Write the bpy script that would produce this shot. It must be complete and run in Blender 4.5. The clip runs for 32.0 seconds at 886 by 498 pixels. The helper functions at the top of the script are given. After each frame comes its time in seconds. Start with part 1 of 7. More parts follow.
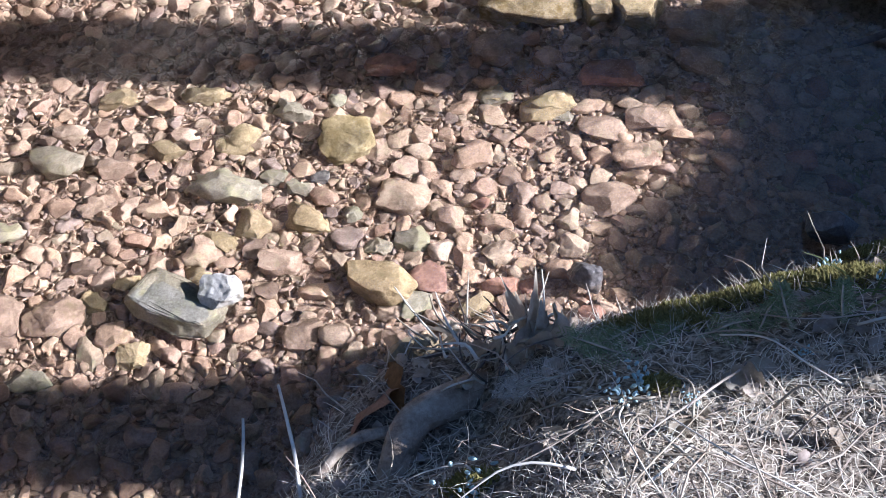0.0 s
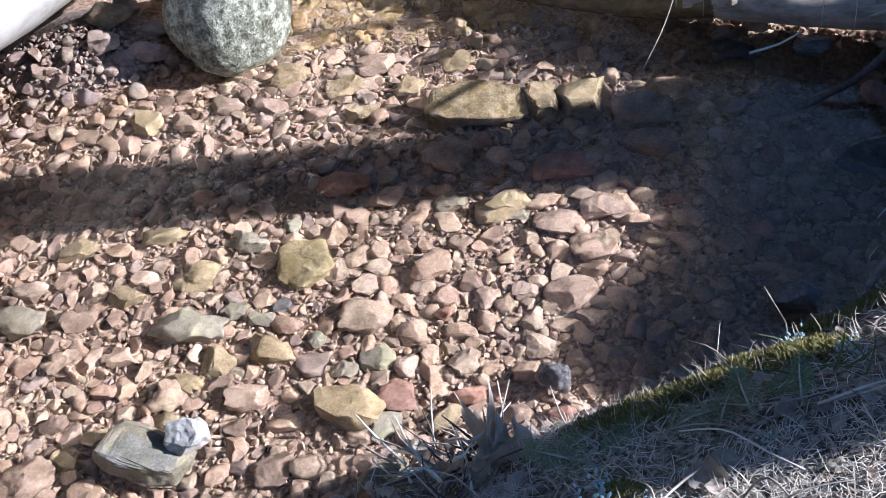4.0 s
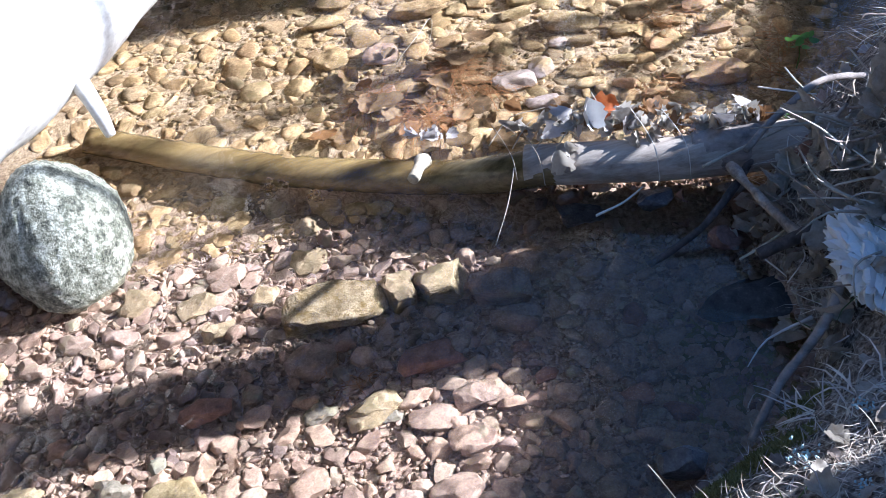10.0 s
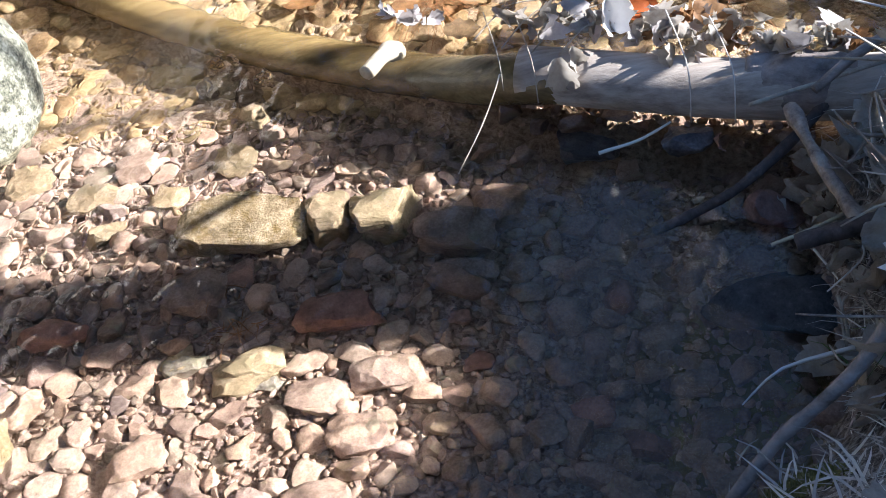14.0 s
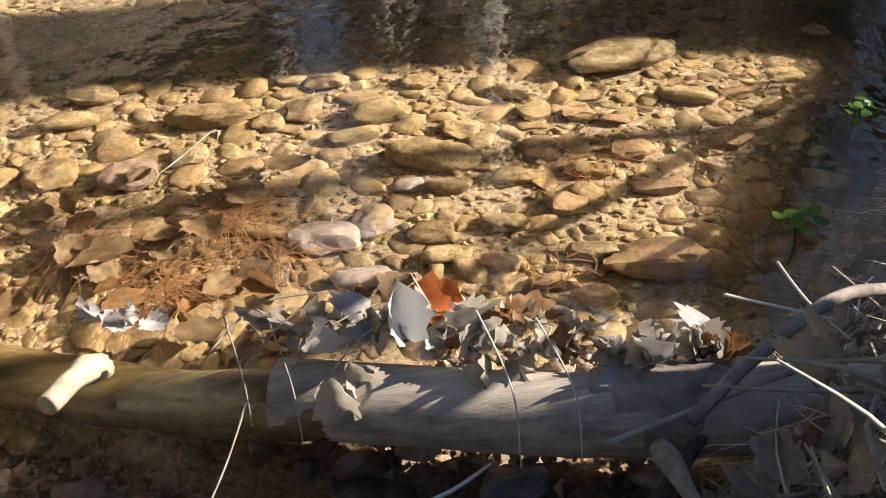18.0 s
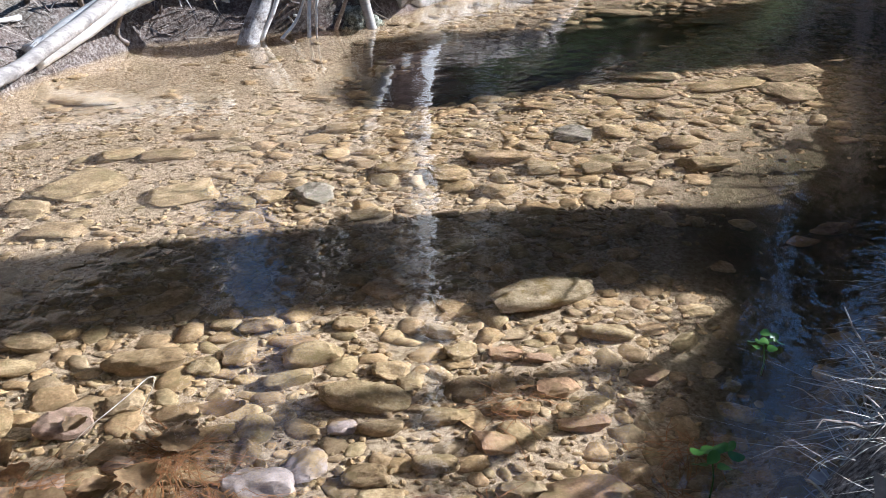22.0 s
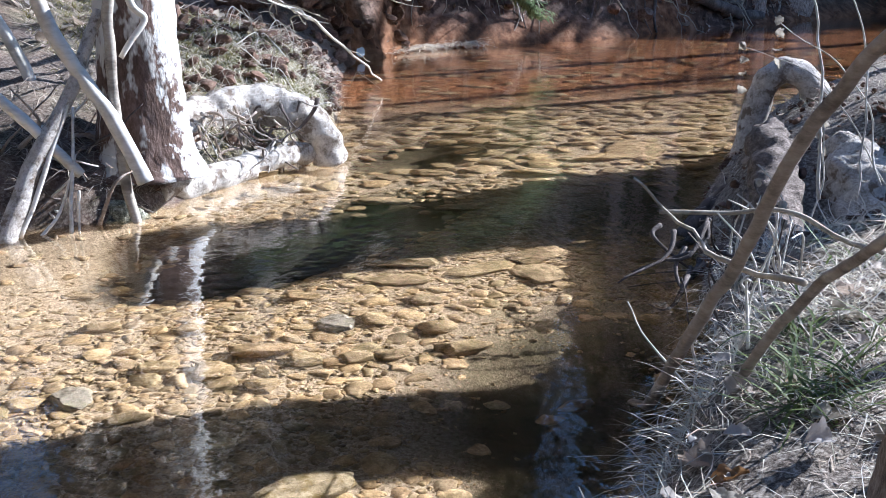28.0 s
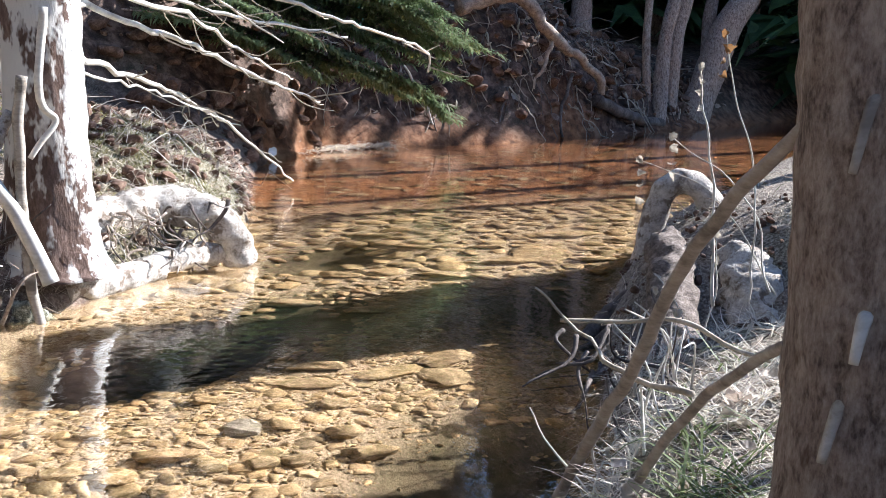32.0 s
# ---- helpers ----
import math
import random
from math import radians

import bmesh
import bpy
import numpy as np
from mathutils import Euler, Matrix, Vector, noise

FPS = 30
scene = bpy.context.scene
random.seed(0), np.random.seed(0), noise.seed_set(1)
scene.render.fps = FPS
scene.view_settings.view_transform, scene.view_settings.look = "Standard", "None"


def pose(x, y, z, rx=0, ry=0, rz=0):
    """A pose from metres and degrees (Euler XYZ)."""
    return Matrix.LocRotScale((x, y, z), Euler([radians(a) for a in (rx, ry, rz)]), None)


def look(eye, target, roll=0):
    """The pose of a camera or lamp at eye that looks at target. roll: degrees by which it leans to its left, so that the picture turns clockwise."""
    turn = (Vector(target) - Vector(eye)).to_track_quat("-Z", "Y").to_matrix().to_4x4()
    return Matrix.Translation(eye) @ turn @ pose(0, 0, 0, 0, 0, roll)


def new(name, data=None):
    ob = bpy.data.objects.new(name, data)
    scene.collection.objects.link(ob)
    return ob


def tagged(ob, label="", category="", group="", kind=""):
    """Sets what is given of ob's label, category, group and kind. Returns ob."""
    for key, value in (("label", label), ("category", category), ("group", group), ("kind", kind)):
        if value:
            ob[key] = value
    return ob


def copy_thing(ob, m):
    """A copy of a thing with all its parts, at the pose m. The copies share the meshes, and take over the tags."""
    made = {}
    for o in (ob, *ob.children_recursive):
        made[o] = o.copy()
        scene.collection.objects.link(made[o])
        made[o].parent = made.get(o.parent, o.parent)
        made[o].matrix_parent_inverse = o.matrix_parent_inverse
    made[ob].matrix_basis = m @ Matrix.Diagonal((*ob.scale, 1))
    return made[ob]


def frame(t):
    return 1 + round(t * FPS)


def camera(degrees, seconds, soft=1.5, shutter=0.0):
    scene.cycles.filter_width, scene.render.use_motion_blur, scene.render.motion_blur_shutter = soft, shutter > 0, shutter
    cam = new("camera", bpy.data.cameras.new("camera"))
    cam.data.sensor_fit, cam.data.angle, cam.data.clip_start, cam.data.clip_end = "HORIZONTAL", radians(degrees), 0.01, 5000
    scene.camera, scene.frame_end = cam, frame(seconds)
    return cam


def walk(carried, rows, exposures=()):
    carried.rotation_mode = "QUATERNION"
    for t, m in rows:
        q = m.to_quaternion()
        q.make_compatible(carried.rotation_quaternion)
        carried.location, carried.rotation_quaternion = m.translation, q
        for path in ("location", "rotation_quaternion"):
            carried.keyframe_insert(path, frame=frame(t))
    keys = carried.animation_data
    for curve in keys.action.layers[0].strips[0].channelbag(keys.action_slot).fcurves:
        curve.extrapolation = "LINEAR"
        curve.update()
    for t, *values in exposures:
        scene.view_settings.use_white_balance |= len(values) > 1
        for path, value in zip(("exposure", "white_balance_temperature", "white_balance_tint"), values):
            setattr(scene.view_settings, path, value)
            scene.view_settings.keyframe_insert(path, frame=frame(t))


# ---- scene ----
cam = camera(44.4, 32.0, soft=0.7)
PATH = [
    (0, (0.132, 0.009, 1.782), (0.031, 1.16, 0.15), -2.5),
    (0.5, (0.152, 0.038, 1.797), (0.028, 1.201, 0.175), -4.7),
    (1, (0.137, 0.049, 1.796), (-0.004, 1.216, 0.178), -4.6),
    (1.5, (0.164, 0.042, 1.778), (-0.038, 1.202, 0.161), -7.3),
    (2, (0.175, 0.047, 1.784), (-0.032, 1.211, 0.17), -8.5),
    (2.5, (0.185, 0.045, 1.792), (-0.031, 1.231, 0.196), -9.6),
    (3, (0.225, 0.052, 1.775), (-0.016, 1.262, 0.2), -11.1),
    (3.5, (0.241, 0.065, 1.791), (0.063, 1.301, 0.228), -11.0),
    (4, (0.261, 0.07, 1.792), (0.126, 1.344, 0.256), -10.2),
    (4.5, (0.276, 0.072, 1.79), (0.162, 1.38, 0.281), -10.6),
    (6.5, (0.294, 0.066, 1.81), (0.275, 1.46, 0.376), -8.8),
    (7, (0.296, 0.064, 1.805), (0.279, 1.465, 0.378), -8.9),
    (7.5, (0.299, 0.058, 1.794), (0.285, 1.465, 0.373), -8.9),
    (8, (0.298, 0.058, 1.797), (0.293, 1.463, 0.374), -8.9),
    (8.5, (0.302, 0.055, 1.797), (0.301, 1.467, 0.381), -9.3),
    (9, (0.328, 0.05, 1.804), (0.331, 1.476, 0.402), -10.6),
    (9.5, (0.319, 0.092, 1.812), (0.381, 1.54, 0.434), -12.6),
    (10, (0.351, 0.2, 1.805), (0.452, 1.646, 0.426), -11.7),
    (10.5, (0.429, 0.281, 1.762), (0.512, 1.714, 0.371), -11.8),
    (11, (0.434, 0.289, 1.702), (0.527, 1.696, 0.284), -14.5),
    (11.5, (0.473, 0.374, 1.583), (0.562, 1.726, 0.112), -14.6),
    (11.7, (0.471, 0.404, 1.547), (0.583, 1.766, 0.087), -10.6),
    (12, (0.508, 0.471, 1.433), (0.419, 1.895, 0.032), -11.3),
    (12.5, (0.649, 0.54, 1.406), (0.368, 1.95, 0.016), -9.9),
    (13, (0.717, 0.595, 1.385), (0.468, 1.962, -0.054), -9.7),
    (13.5, (0.798, 0.604, 1.358), (0.496, 1.964, -0.077), -13.6),
    (15.5, (0.684, 1.022, 1.305), (0.801, 2.224, -0.289), -5.5),
    (16, (0.781, 1.118, 1.159), (0.857, 2.464, -0.318), -6.1),
    (16.5, (0.805, 1.165, 1.024), (0.899, 2.556, -0.411), -7.2),
    (17, (0.811, 1.174, 0.994), (0.89, 2.648, -0.355), -7.5),
    (17.5, (0.812, 1.169, 1.02), (0.988, 2.736, -0.211), -4.5),
    (18, (0.814, 1.172, 1.032), (1.043, 2.785, -0.129), -3.5),
    (18.5, (0.813, 1.164, 1.048), (1.082, 2.817, -0.045), -3.8),
    (19, (0.815, 1.161, 1.058), (1.1, 2.841, 0.011), -3.9),
    (19.5, (0.806, 1.158, 1.064), (1.109, 2.863, 0.063), -2.5),
    (20, (0.803, 1.152, 1.074), (1.129, 2.873, 0.107), -2.2),
    (20.5, (0.803, 1.149, 1.082), (1.137, 2.885, 0.146), -2.8),
    (21, (0.808, 1.144, 1.091), (1.152, 2.895, 0.189), -3.3),
    (21.5, (0.809, 1.129, 1.118), (1.189, 2.895, 0.26), -2.7),
    (22, (0.814, 1.126, 1.117), (1.217, 2.903, 0.292), -2.3),
    (22.5, (0.812, 1.121, 1.121), (1.257, 2.895, 0.313), -1.1),
    (23, (0.823, 1.118, 1.121), (1.31, 2.884, 0.319), -1.2),
    (23.5, (0.839, 1.113, 1.121), (1.362, 2.871, 0.323), -1.2),
    (24, (0.843, 1.105, 1.132), (1.396, 2.862, 0.352), -0.9),
    (24.5, (0.843, 1.102, 1.137), (1.427, 2.856, 0.373), -0.5),
    (25, (0.839, 1.1, 1.144), (1.453, 2.855, 0.409), 0.7),
    (25.5, (0.846, 1.093, 1.153), (1.491, 2.853, 0.454), 0.7),
    (27.5, (0.865, 1.054, 1.187), (1.624, 2.807, 0.593), -1.0),
    (28, (0.867, 1.039, 1.202), (1.677, 2.786, 0.662), -0.9),
    (28.5, (0.86, 1.025, 1.215), (1.707, 2.772, 0.732), -0.6),
    (29, (0.847, 1.011, 1.23), (1.731, 2.754, 0.808), 0.1),
    (29.5, (0.846, 1.001, 1.237), (1.754, 2.74, 0.85), 0.1),
    (30, (0.847, 0.987, 1.236), (1.786, 2.71, 0.853), 0.1),
    (30.5, (0.849, 0.983, 1.238), (1.809, 2.695, 0.853), 0.4),
    (31, (0.857, 0.984, 1.239), (1.828, 2.688, 0.847), 0.4),
    (31.5, (0.851, 0.979, 1.244), (1.828, 2.68, 0.856), 0.4),
    (32, (0.846, 0.975, 1.25), (1.82, 2.682, 0.882), 0.6),
]
walk(cam, [(t, look(eye, target, roll)) for t, eye, target, roll in PATH], [(0, 0.49, 5620, 15), (4, 0.41, 5500, 15), (8, 0.84, 5320, 15), (9, 0.81, 5320, 15), (11, 0.99, 5300, 15), (12, 1.19, 5900, 15), (13, 0.86, 6100, 15), (13.5, 0.94, 6000, 15), (15.5, 1.69, 5700, 12), (16, 2.19, 5900, 12), (16.5, 1.79, 6000, 12), (17, 1.49, 6300, 12), (18, 0.42, 7400, 12), (19, 0.41, 6700, 12), (20, 0.44, 6200, 12), (21, 0.29, 5650, 12), (23, 0.29, 5350, 12), (28, 0.64, 5480, 12), (30, 0.89, 5800, 12), (32, 0.94, 6000, 12)])

# ---------- light ----------
SUN_TURN, SUN_HIGH = 0.5, 31.0
world = bpy.data.worlds.new("sky")
scene.world = world
world.use_nodes = True
wn = world.node_tree
sky = wn.nodes.new("ShaderNodeTexSky")
sky.sky_type, sky.sun_disc = "NISHITA", False
sky.sun_elevation, sky.sun_rotation = radians(SUN_HIGH), radians(90 - SUN_TURN)
sky.air_density, sky.dust_density, sky.ozone_density = 1.0, 0.0, 4.0
wn.links.new(sky.outputs[0], wn.nodes["Background"].inputs[0])
wn.nodes["Background"].inputs[1].default_value = 0.15
sun = new("sun", bpy.data.lights.new("sun", "SUN"))
sun.data.energy, sun.data.angle, sun.data.color = 8.4, radians(0.55), (1.0, 0.97, 0.94)
sun.matrix_world = look((30 * math.cos(radians(SUN_TURN)) * math.cos(radians(SUN_HIGH)), 30 * math.sin(radians(SUN_TURN)) * math.cos(radians(SUN_HIGH)), 30 * math.sin(radians(SUN_HIGH))), (0, 0, 0))

# ---------- materials ----------
def material(name):
    m = bpy.data.materials.new(name)
    m.use_nodes = True
    return m, m.node_tree, m.node_tree.nodes["Principled BSDF"]


def node(nt, kind, **values):
    n = nt.nodes.new(kind)
    for key, value in values.items():
        n.inputs[key.replace("_", " ")].default_value = value
    return n


def ramp(nt, fac, stops):
    r = nt.nodes.new("ShaderNodeValToRGB")
    while len(r.color_ramp.elements) < len(stops):
        r.color_ramp.elements.new(0.5)
    for e, (at, c) in zip(r.color_ramp.elements, stops):
        e.position, e.color = at, (*c, 1)
    nt.links.new(fac, r.inputs[0])
    return r.outputs[0]


def mixed(nt, fac, a, b, how="MIX"):
    m = nt.nodes.new("ShaderNodeMix")
    m.data_type, m.blend_type = "RGBA", how
    for socket, value in ((m.inputs[0], fac), (m.inputs[6], a), (m.inputs[7], b)):
        if isinstance(value, (int, float)):
            socket.default_value = value
        elif isinstance(value, tuple):
            socket.default_value = (*value, 1)
        else:
            nt.links.new(value, socket)
    return m.outputs[2]


def surface(name, stops, grain=40.0, patch=6.0, bump=0.3, rough=0.85, vary=0.25, tint=None, stretch=(1, 1, 1), deep=0.01, island=False, tint_at=(0.5, 0.65), spec=0.35, thin=0.0):
    """Mottled natural surface: fine grain over larger patches, with a second tint in blotches, and a random shade piece by piece."""
    m, nt, b = material(name)
    co = nt.nodes.new("ShaderNodeTexCoord")
    mp = nt.nodes.new("ShaderNodeMapping")
    mp.inputs["Scale"].default_value = stretch
    geo = nt.nodes.new("ShaderNodeNewGeometry")
    info = nt.nodes.new("ShaderNodeObjectInfo")
    if island:
        nt.links.new(geo.outputs["Position"], mp.inputs[0])
    else:
        nt.links.new(co.outputs["Object"], mp.inputs[0])
    rnd = geo.outputs["Random Per Island"] if island else info.outputs["Random"]
    big = node(nt, "ShaderNodeTexNoise", Scale=patch, Detail=5.0, Roughness=0.6)
    fine = node(nt, "ShaderNodeTexNoise", Scale=grain, Detail=6.0, Roughness=0.7)
    for n in (big, fine):
        n.noise_dimensions = "4D"
        nt.links.new(mp.outputs[0], n.inputs["Vector"])
    seed = nt.nodes.new("ShaderNodeMath")
    seed.operation = "MULTIPLY"
    seed.inputs[1].default_value = 37.0
    nt.links.new(rnd, seed.inputs[0])
    nt.links.new(seed.outputs[0], big.inputs["W"])
    nt.links.new(seed.outputs[0], fine.inputs["W"])
    both = nt.nodes.new("ShaderNodeMath")
    both.operation = "MULTIPLY_ADD"
    both.inputs[1].default_value = 0.45
    nt.links.new(fine.outputs[0], both.inputs[0])
    half = nt.nodes.new("ShaderNodeMath")
    half.operation = "MULTIPLY"
    half.inputs[1].default_value = 0.55
    nt.links.new(big.outputs[0], half.inputs[0])
    nt.links.new(half.outputs[0], both.inputs[2])
    colour = ramp(nt, both.outputs[0], [(0.5 + (at - 0.5) * 0.66, c) for at, c in stops])
    if tint:
        blot = node(nt, "ShaderNodeTexNoise", Scale=patch * 0.7, Detail=4.0, Roughness=0.65)
        blot.noise_dimensions = "4D"
        nt.links.new(mp.outputs[0], blot.inputs["Vector"])
        nt.links.new(seed.outputs[0], blot.inputs["W"])
        mask = ramp(nt, blot.outputs[0], [(tint_at[0], (0, 0, 0)), (tint_at[1], (1, 1, 1))])
        colour = mixed(nt, mask, colour, tint)
    tones = [(0.0, (0.5, 0.46, 0.45)), (0.2, (0.95, 0.86, 0.8)), (0.42, (1.12, 1.02, 0.9)), (0.6, (0.78, 0.8, 0.74)), (0.75, (1.25, 1.2, 1.14)), (0.9, (0.72, 0.72, 0.8)), (1.0, (1.0, 0.85, 0.78))]
    shade = mixed(nt, min(1.0, vary * 1.6), (1.0, 1.0, 1.0), ramp(nt, rnd, tones))
    colour = mixed(nt, 1.0, colour, shade, "MULTIPLY")
    nt.links.new(colour, b.inputs["Base Color"])
    b.inputs["Roughness"].default_value = rough
    b.inputs["Specular IOR Level"].default_value = spec
    bp = node(nt, "ShaderNodeBump", Strength=bump, Distance=deep)
    nt.links.new(both.outputs[0], bp.inputs["Height"])
    nt.links.new(bp.outputs[0], b.inputs["Normal"])
    if thin:
        glow = nt.nodes.new("ShaderNodeBsdfTranslucent")
        nt.links.new(colour, glow.inputs[0])
        mix = nt.nodes.new("ShaderNodeMixShader")
        mix.inputs[0].default_value = thin
        nt.links.new(b.outputs[0], mix.inputs[1])
        nt.links.new(glow.outputs[0], mix.inputs[2])
        nt.links.new(mix.outputs[0], nt.nodes["Material Output"].inputs[0])
    return m


PINK = [(0.25, (0.14, 0.095, 0.075)), (0.45, (0.27, 0.2, 0.158)), (0.6, (0.38, 0.295, 0.24)), (0.8, (0.5, 0.42, 0.36))]
OCHRE = [(0.25, (0.1, 0.066, 0.03)), (0.45, (0.25, 0.178, 0.092)), (0.6, (0.4, 0.305, 0.175)), (0.8, (0.54, 0.44, 0.29))]
cobble_part = surface("cobble_part", PINK, 9, 1.6, 1.0, 0.75, 0.55, tint=(0.32, 0.29, 0.2), tint_at=(0.56, 0.7), deep=0.005)
cobble_pink = surface("cobble_pink", PINK, 190, 26, 0.9, 0.75, 0.4, tint=(0.32, 0.29, 0.2), tint_at=(0.56, 0.7), deep=0.006)
cobble_joined = surface("cobble_joined", PINK, 190, 30, 0.9, 0.8, 0.6, island=True, tint=(0.3, 0.27, 0.19), tint_at=(0.58, 0.7), deep=0.006)
ochre_joined = surface("ochre_joined", OCHRE, 130, 22, 0.9, 0.85, 0.5, island=True, tint=(0.2, 0.155, 0.075), tint_at=(0.55, 0.7), deep=0.008)
ochre_stone = surface("ochre_stone", OCHRE, 130, 22, 1.0, 0.85, 0.3, tint=(0.22, 0.17, 0.08), tint_at=(0.5, 0.66), deep=0.01)
algae_stone = surface("algae_stone", [(0.3, (0.14, 0.105, 0.06)), (0.5, (0.29, 0.228, 0.14)), (0.7, (0.41, 0.335, 0.23))], 190, 30, 1.0, 0.85, 0.25, tint=(0.21, 0.17, 0.1), deep=0.008)
grey_stone = surface("grey_stone", [(0.3, (0.1, 0.09, 0.072)), (0.5, (0.215, 0.195, 0.155)), (0.7, (0.33, 0.305, 0.26))], 190, 26, 0.9, 0.7, 0.3, tint=(0.27, 0.26, 0.17), deep=0.006)
moss_stone = surface("moss_stone", [(0.3, (0.11, 0.085, 0.042)), (0.5, (0.255, 0.205, 0.115)), (0.7, (0.38, 0.325, 0.21))], 150, 30, 1.0, 0.9, 0.2, tint=(0.2, 0.15, 0.07), deep=0.01)
fur_stone = surface("fur_stone", [(0.3, (0.12, 0.088, 0.045)), (0.5, (0.32, 0.255, 0.155)), (0.7, (0.5, 0.42, 0.29))], 260, 40, 1.0, 0.95, 0.1, tint=(0.2, 0.14, 0.05), deep=0.014)
brown_stone = surface("brown_stone", [(0.3, (0.13, 0.09, 0.07)), (0.5, (0.27, 0.195, 0.15)), (0.7, (0.4, 0.31, 0.25))], 190, 26, 0.9, 0.75, 0.3, tint=(0.22, 0.17, 0.1), tint_at=(0.55, 0.68), deep=0.006)
lilac_stone = surface("lilac_stone", [(0.3, (0.2, 0.16, 0.14)), (0.5, (0.36, 0.3, 0.28)), (0.7, (0.48, 0.42, 0.4))], 170, 26, 0.8, 0.8, 0.2, tint=(0.34, 0.25, 0.14), deep=0.006)
russet_stone = surface("russet_stone", [(0.3, (0.13, 0.075, 0.04)), (0.5, (0.3, 0.19, 0.11)), (0.7, (0.43, 0.3, 0.19))], 150, 24, 0.9, 0.85, 0.25, tint=(0.3, 0.22, 0.11), deep=0.008)
pale_stone = surface("pale_stone", [(0.3, (0.24, 0.22, 0.19)), (0.5, (0.46, 0.43, 0.38)), (0.7, (0.62, 0.59, 0.54))], 170, 26, 0.9, 0.7, 0.1, tint=(0.24, 0.23, 0.18), deep=0.008)
dark_stone = surface("dark_stone", [(0.3, (0.05, 0.048, 0.05)), (0.5, (0.12, 0.113, 0.115)), (0.7, (0.24, 0.225, 0.225))], 160, 26, 0.8, 0.35, 0.3, deep=0.006)
red_stone = surface("red_stone", [(0.3, (0.13, 0.07, 0.052)), (0.55, (0.27, 0.155, 0.12)), (0.75, (0.37, 0.235, 0.19))], 160, 26, 0.8, 0.7, 0.3, deep=0.006)
boulder_mat = surface("mossy_boulder", [(0.36, (0.045, 0.046, 0.03)), (0.5, (0.23, 0.225, 0.155)), (0.64, (0.56, 0.55, 0.43))], 170, 48, 1.0, 0.5, 0.0, tint=(0.18, 0.19, 0.12), deep=0.012, tint_at=(0.58, 0.68))
pale_wood = surface("pale_wood", [(0.3, (0.42, 0.38, 0.32)), (0.55, (0.68, 0.65, 0.58)), (0.8, (0.82, 0.8, 0.76))], 50, 7, 0.35, 0.8, 0.1, stretch=(0.2, 1, 1), tint=(0.3, 0.27, 0.22), tint_at=(0.62, 0.7))
grey_wood = surface("grey_wood", [(0.3, (0.17, 0.14, 0.11)), (0.5, (0.42, 0.365, 0.3)), (0.7, (0.58, 0.52, 0.44))], 75, 14, 0.5, 0.85, 0.12, stretch=(0.12, 1, 1), tint=(0.2, 0.17, 0.14))
bleached_root = surface("bleached_root", [(0.3, (0.2, 0.165, 0.13)), (0.5, (0.54, 0.49, 0.43)), (0.7, (0.76, 0.72, 0.66))], 90, 22, 1.0, 0.85, 0.1, tint=(0.22, 0.17, 0.13), tint_at=(0.55, 0.62), deep=0.03)
wet_wood = surface("wet_wood", [(0.3, (0.045, 0.03, 0.012)), (0.5, (0.14, 0.1, 0.042)), (0.7, (0.28, 0.21, 0.1))], 45, 9, 0.4, 0.12, 0.1, stretch=(0.15, 1, 1), spec=0.7)
bark = surface("bark", [(0.34, (0.12, 0.086, 0.07)), (0.48, (0.32, 0.25, 0.21)), (0.64, (0.5, 0.42, 0.36))], 150, 44, 1.0, 0.9, 0.1, stretch=(1, 1, 0.45), deep=0.03, tint=(0.15, 0.1, 0.075), tint_at=(0.6, 0.7))
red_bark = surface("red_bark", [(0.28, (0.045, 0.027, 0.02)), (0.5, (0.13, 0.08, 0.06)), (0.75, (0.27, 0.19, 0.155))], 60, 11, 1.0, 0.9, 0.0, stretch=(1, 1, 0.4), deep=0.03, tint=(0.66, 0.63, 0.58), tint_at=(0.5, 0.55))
# sunlight painted into the bark: faces towards the sun (+x) turn ragged white
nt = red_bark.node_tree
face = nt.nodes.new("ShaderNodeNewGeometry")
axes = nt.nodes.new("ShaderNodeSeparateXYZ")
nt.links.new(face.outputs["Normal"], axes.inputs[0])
sun_noise = node(nt, "ShaderNodeTexNoise", Scale=9.0, Detail=6.0, Roughness=0.7)
nt.links.new(face.outputs["Position"], sun_noise.inputs["Vector"])
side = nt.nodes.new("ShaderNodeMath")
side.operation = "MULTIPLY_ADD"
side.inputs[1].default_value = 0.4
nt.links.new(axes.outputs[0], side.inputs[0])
nt.links.new(sun_noise.outputs[0], side.inputs[2])
# more painted sunlight: white all round the upper trunk, to brighten its reflection
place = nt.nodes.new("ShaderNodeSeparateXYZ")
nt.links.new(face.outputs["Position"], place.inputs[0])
high_glare = node(nt, "ShaderNodeMapRange")
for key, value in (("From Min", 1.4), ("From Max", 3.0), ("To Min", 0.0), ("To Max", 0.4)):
    high_glare.inputs[key].default_value = value
nt.links.new(place.outputs[2], high_glare.inputs["Value"])
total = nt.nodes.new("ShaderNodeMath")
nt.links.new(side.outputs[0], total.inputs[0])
nt.links.new(high_glare.outputs[0], total.inputs[1])
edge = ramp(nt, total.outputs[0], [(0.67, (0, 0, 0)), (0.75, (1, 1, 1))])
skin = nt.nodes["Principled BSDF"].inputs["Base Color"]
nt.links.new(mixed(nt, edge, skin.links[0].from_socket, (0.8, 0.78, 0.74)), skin)
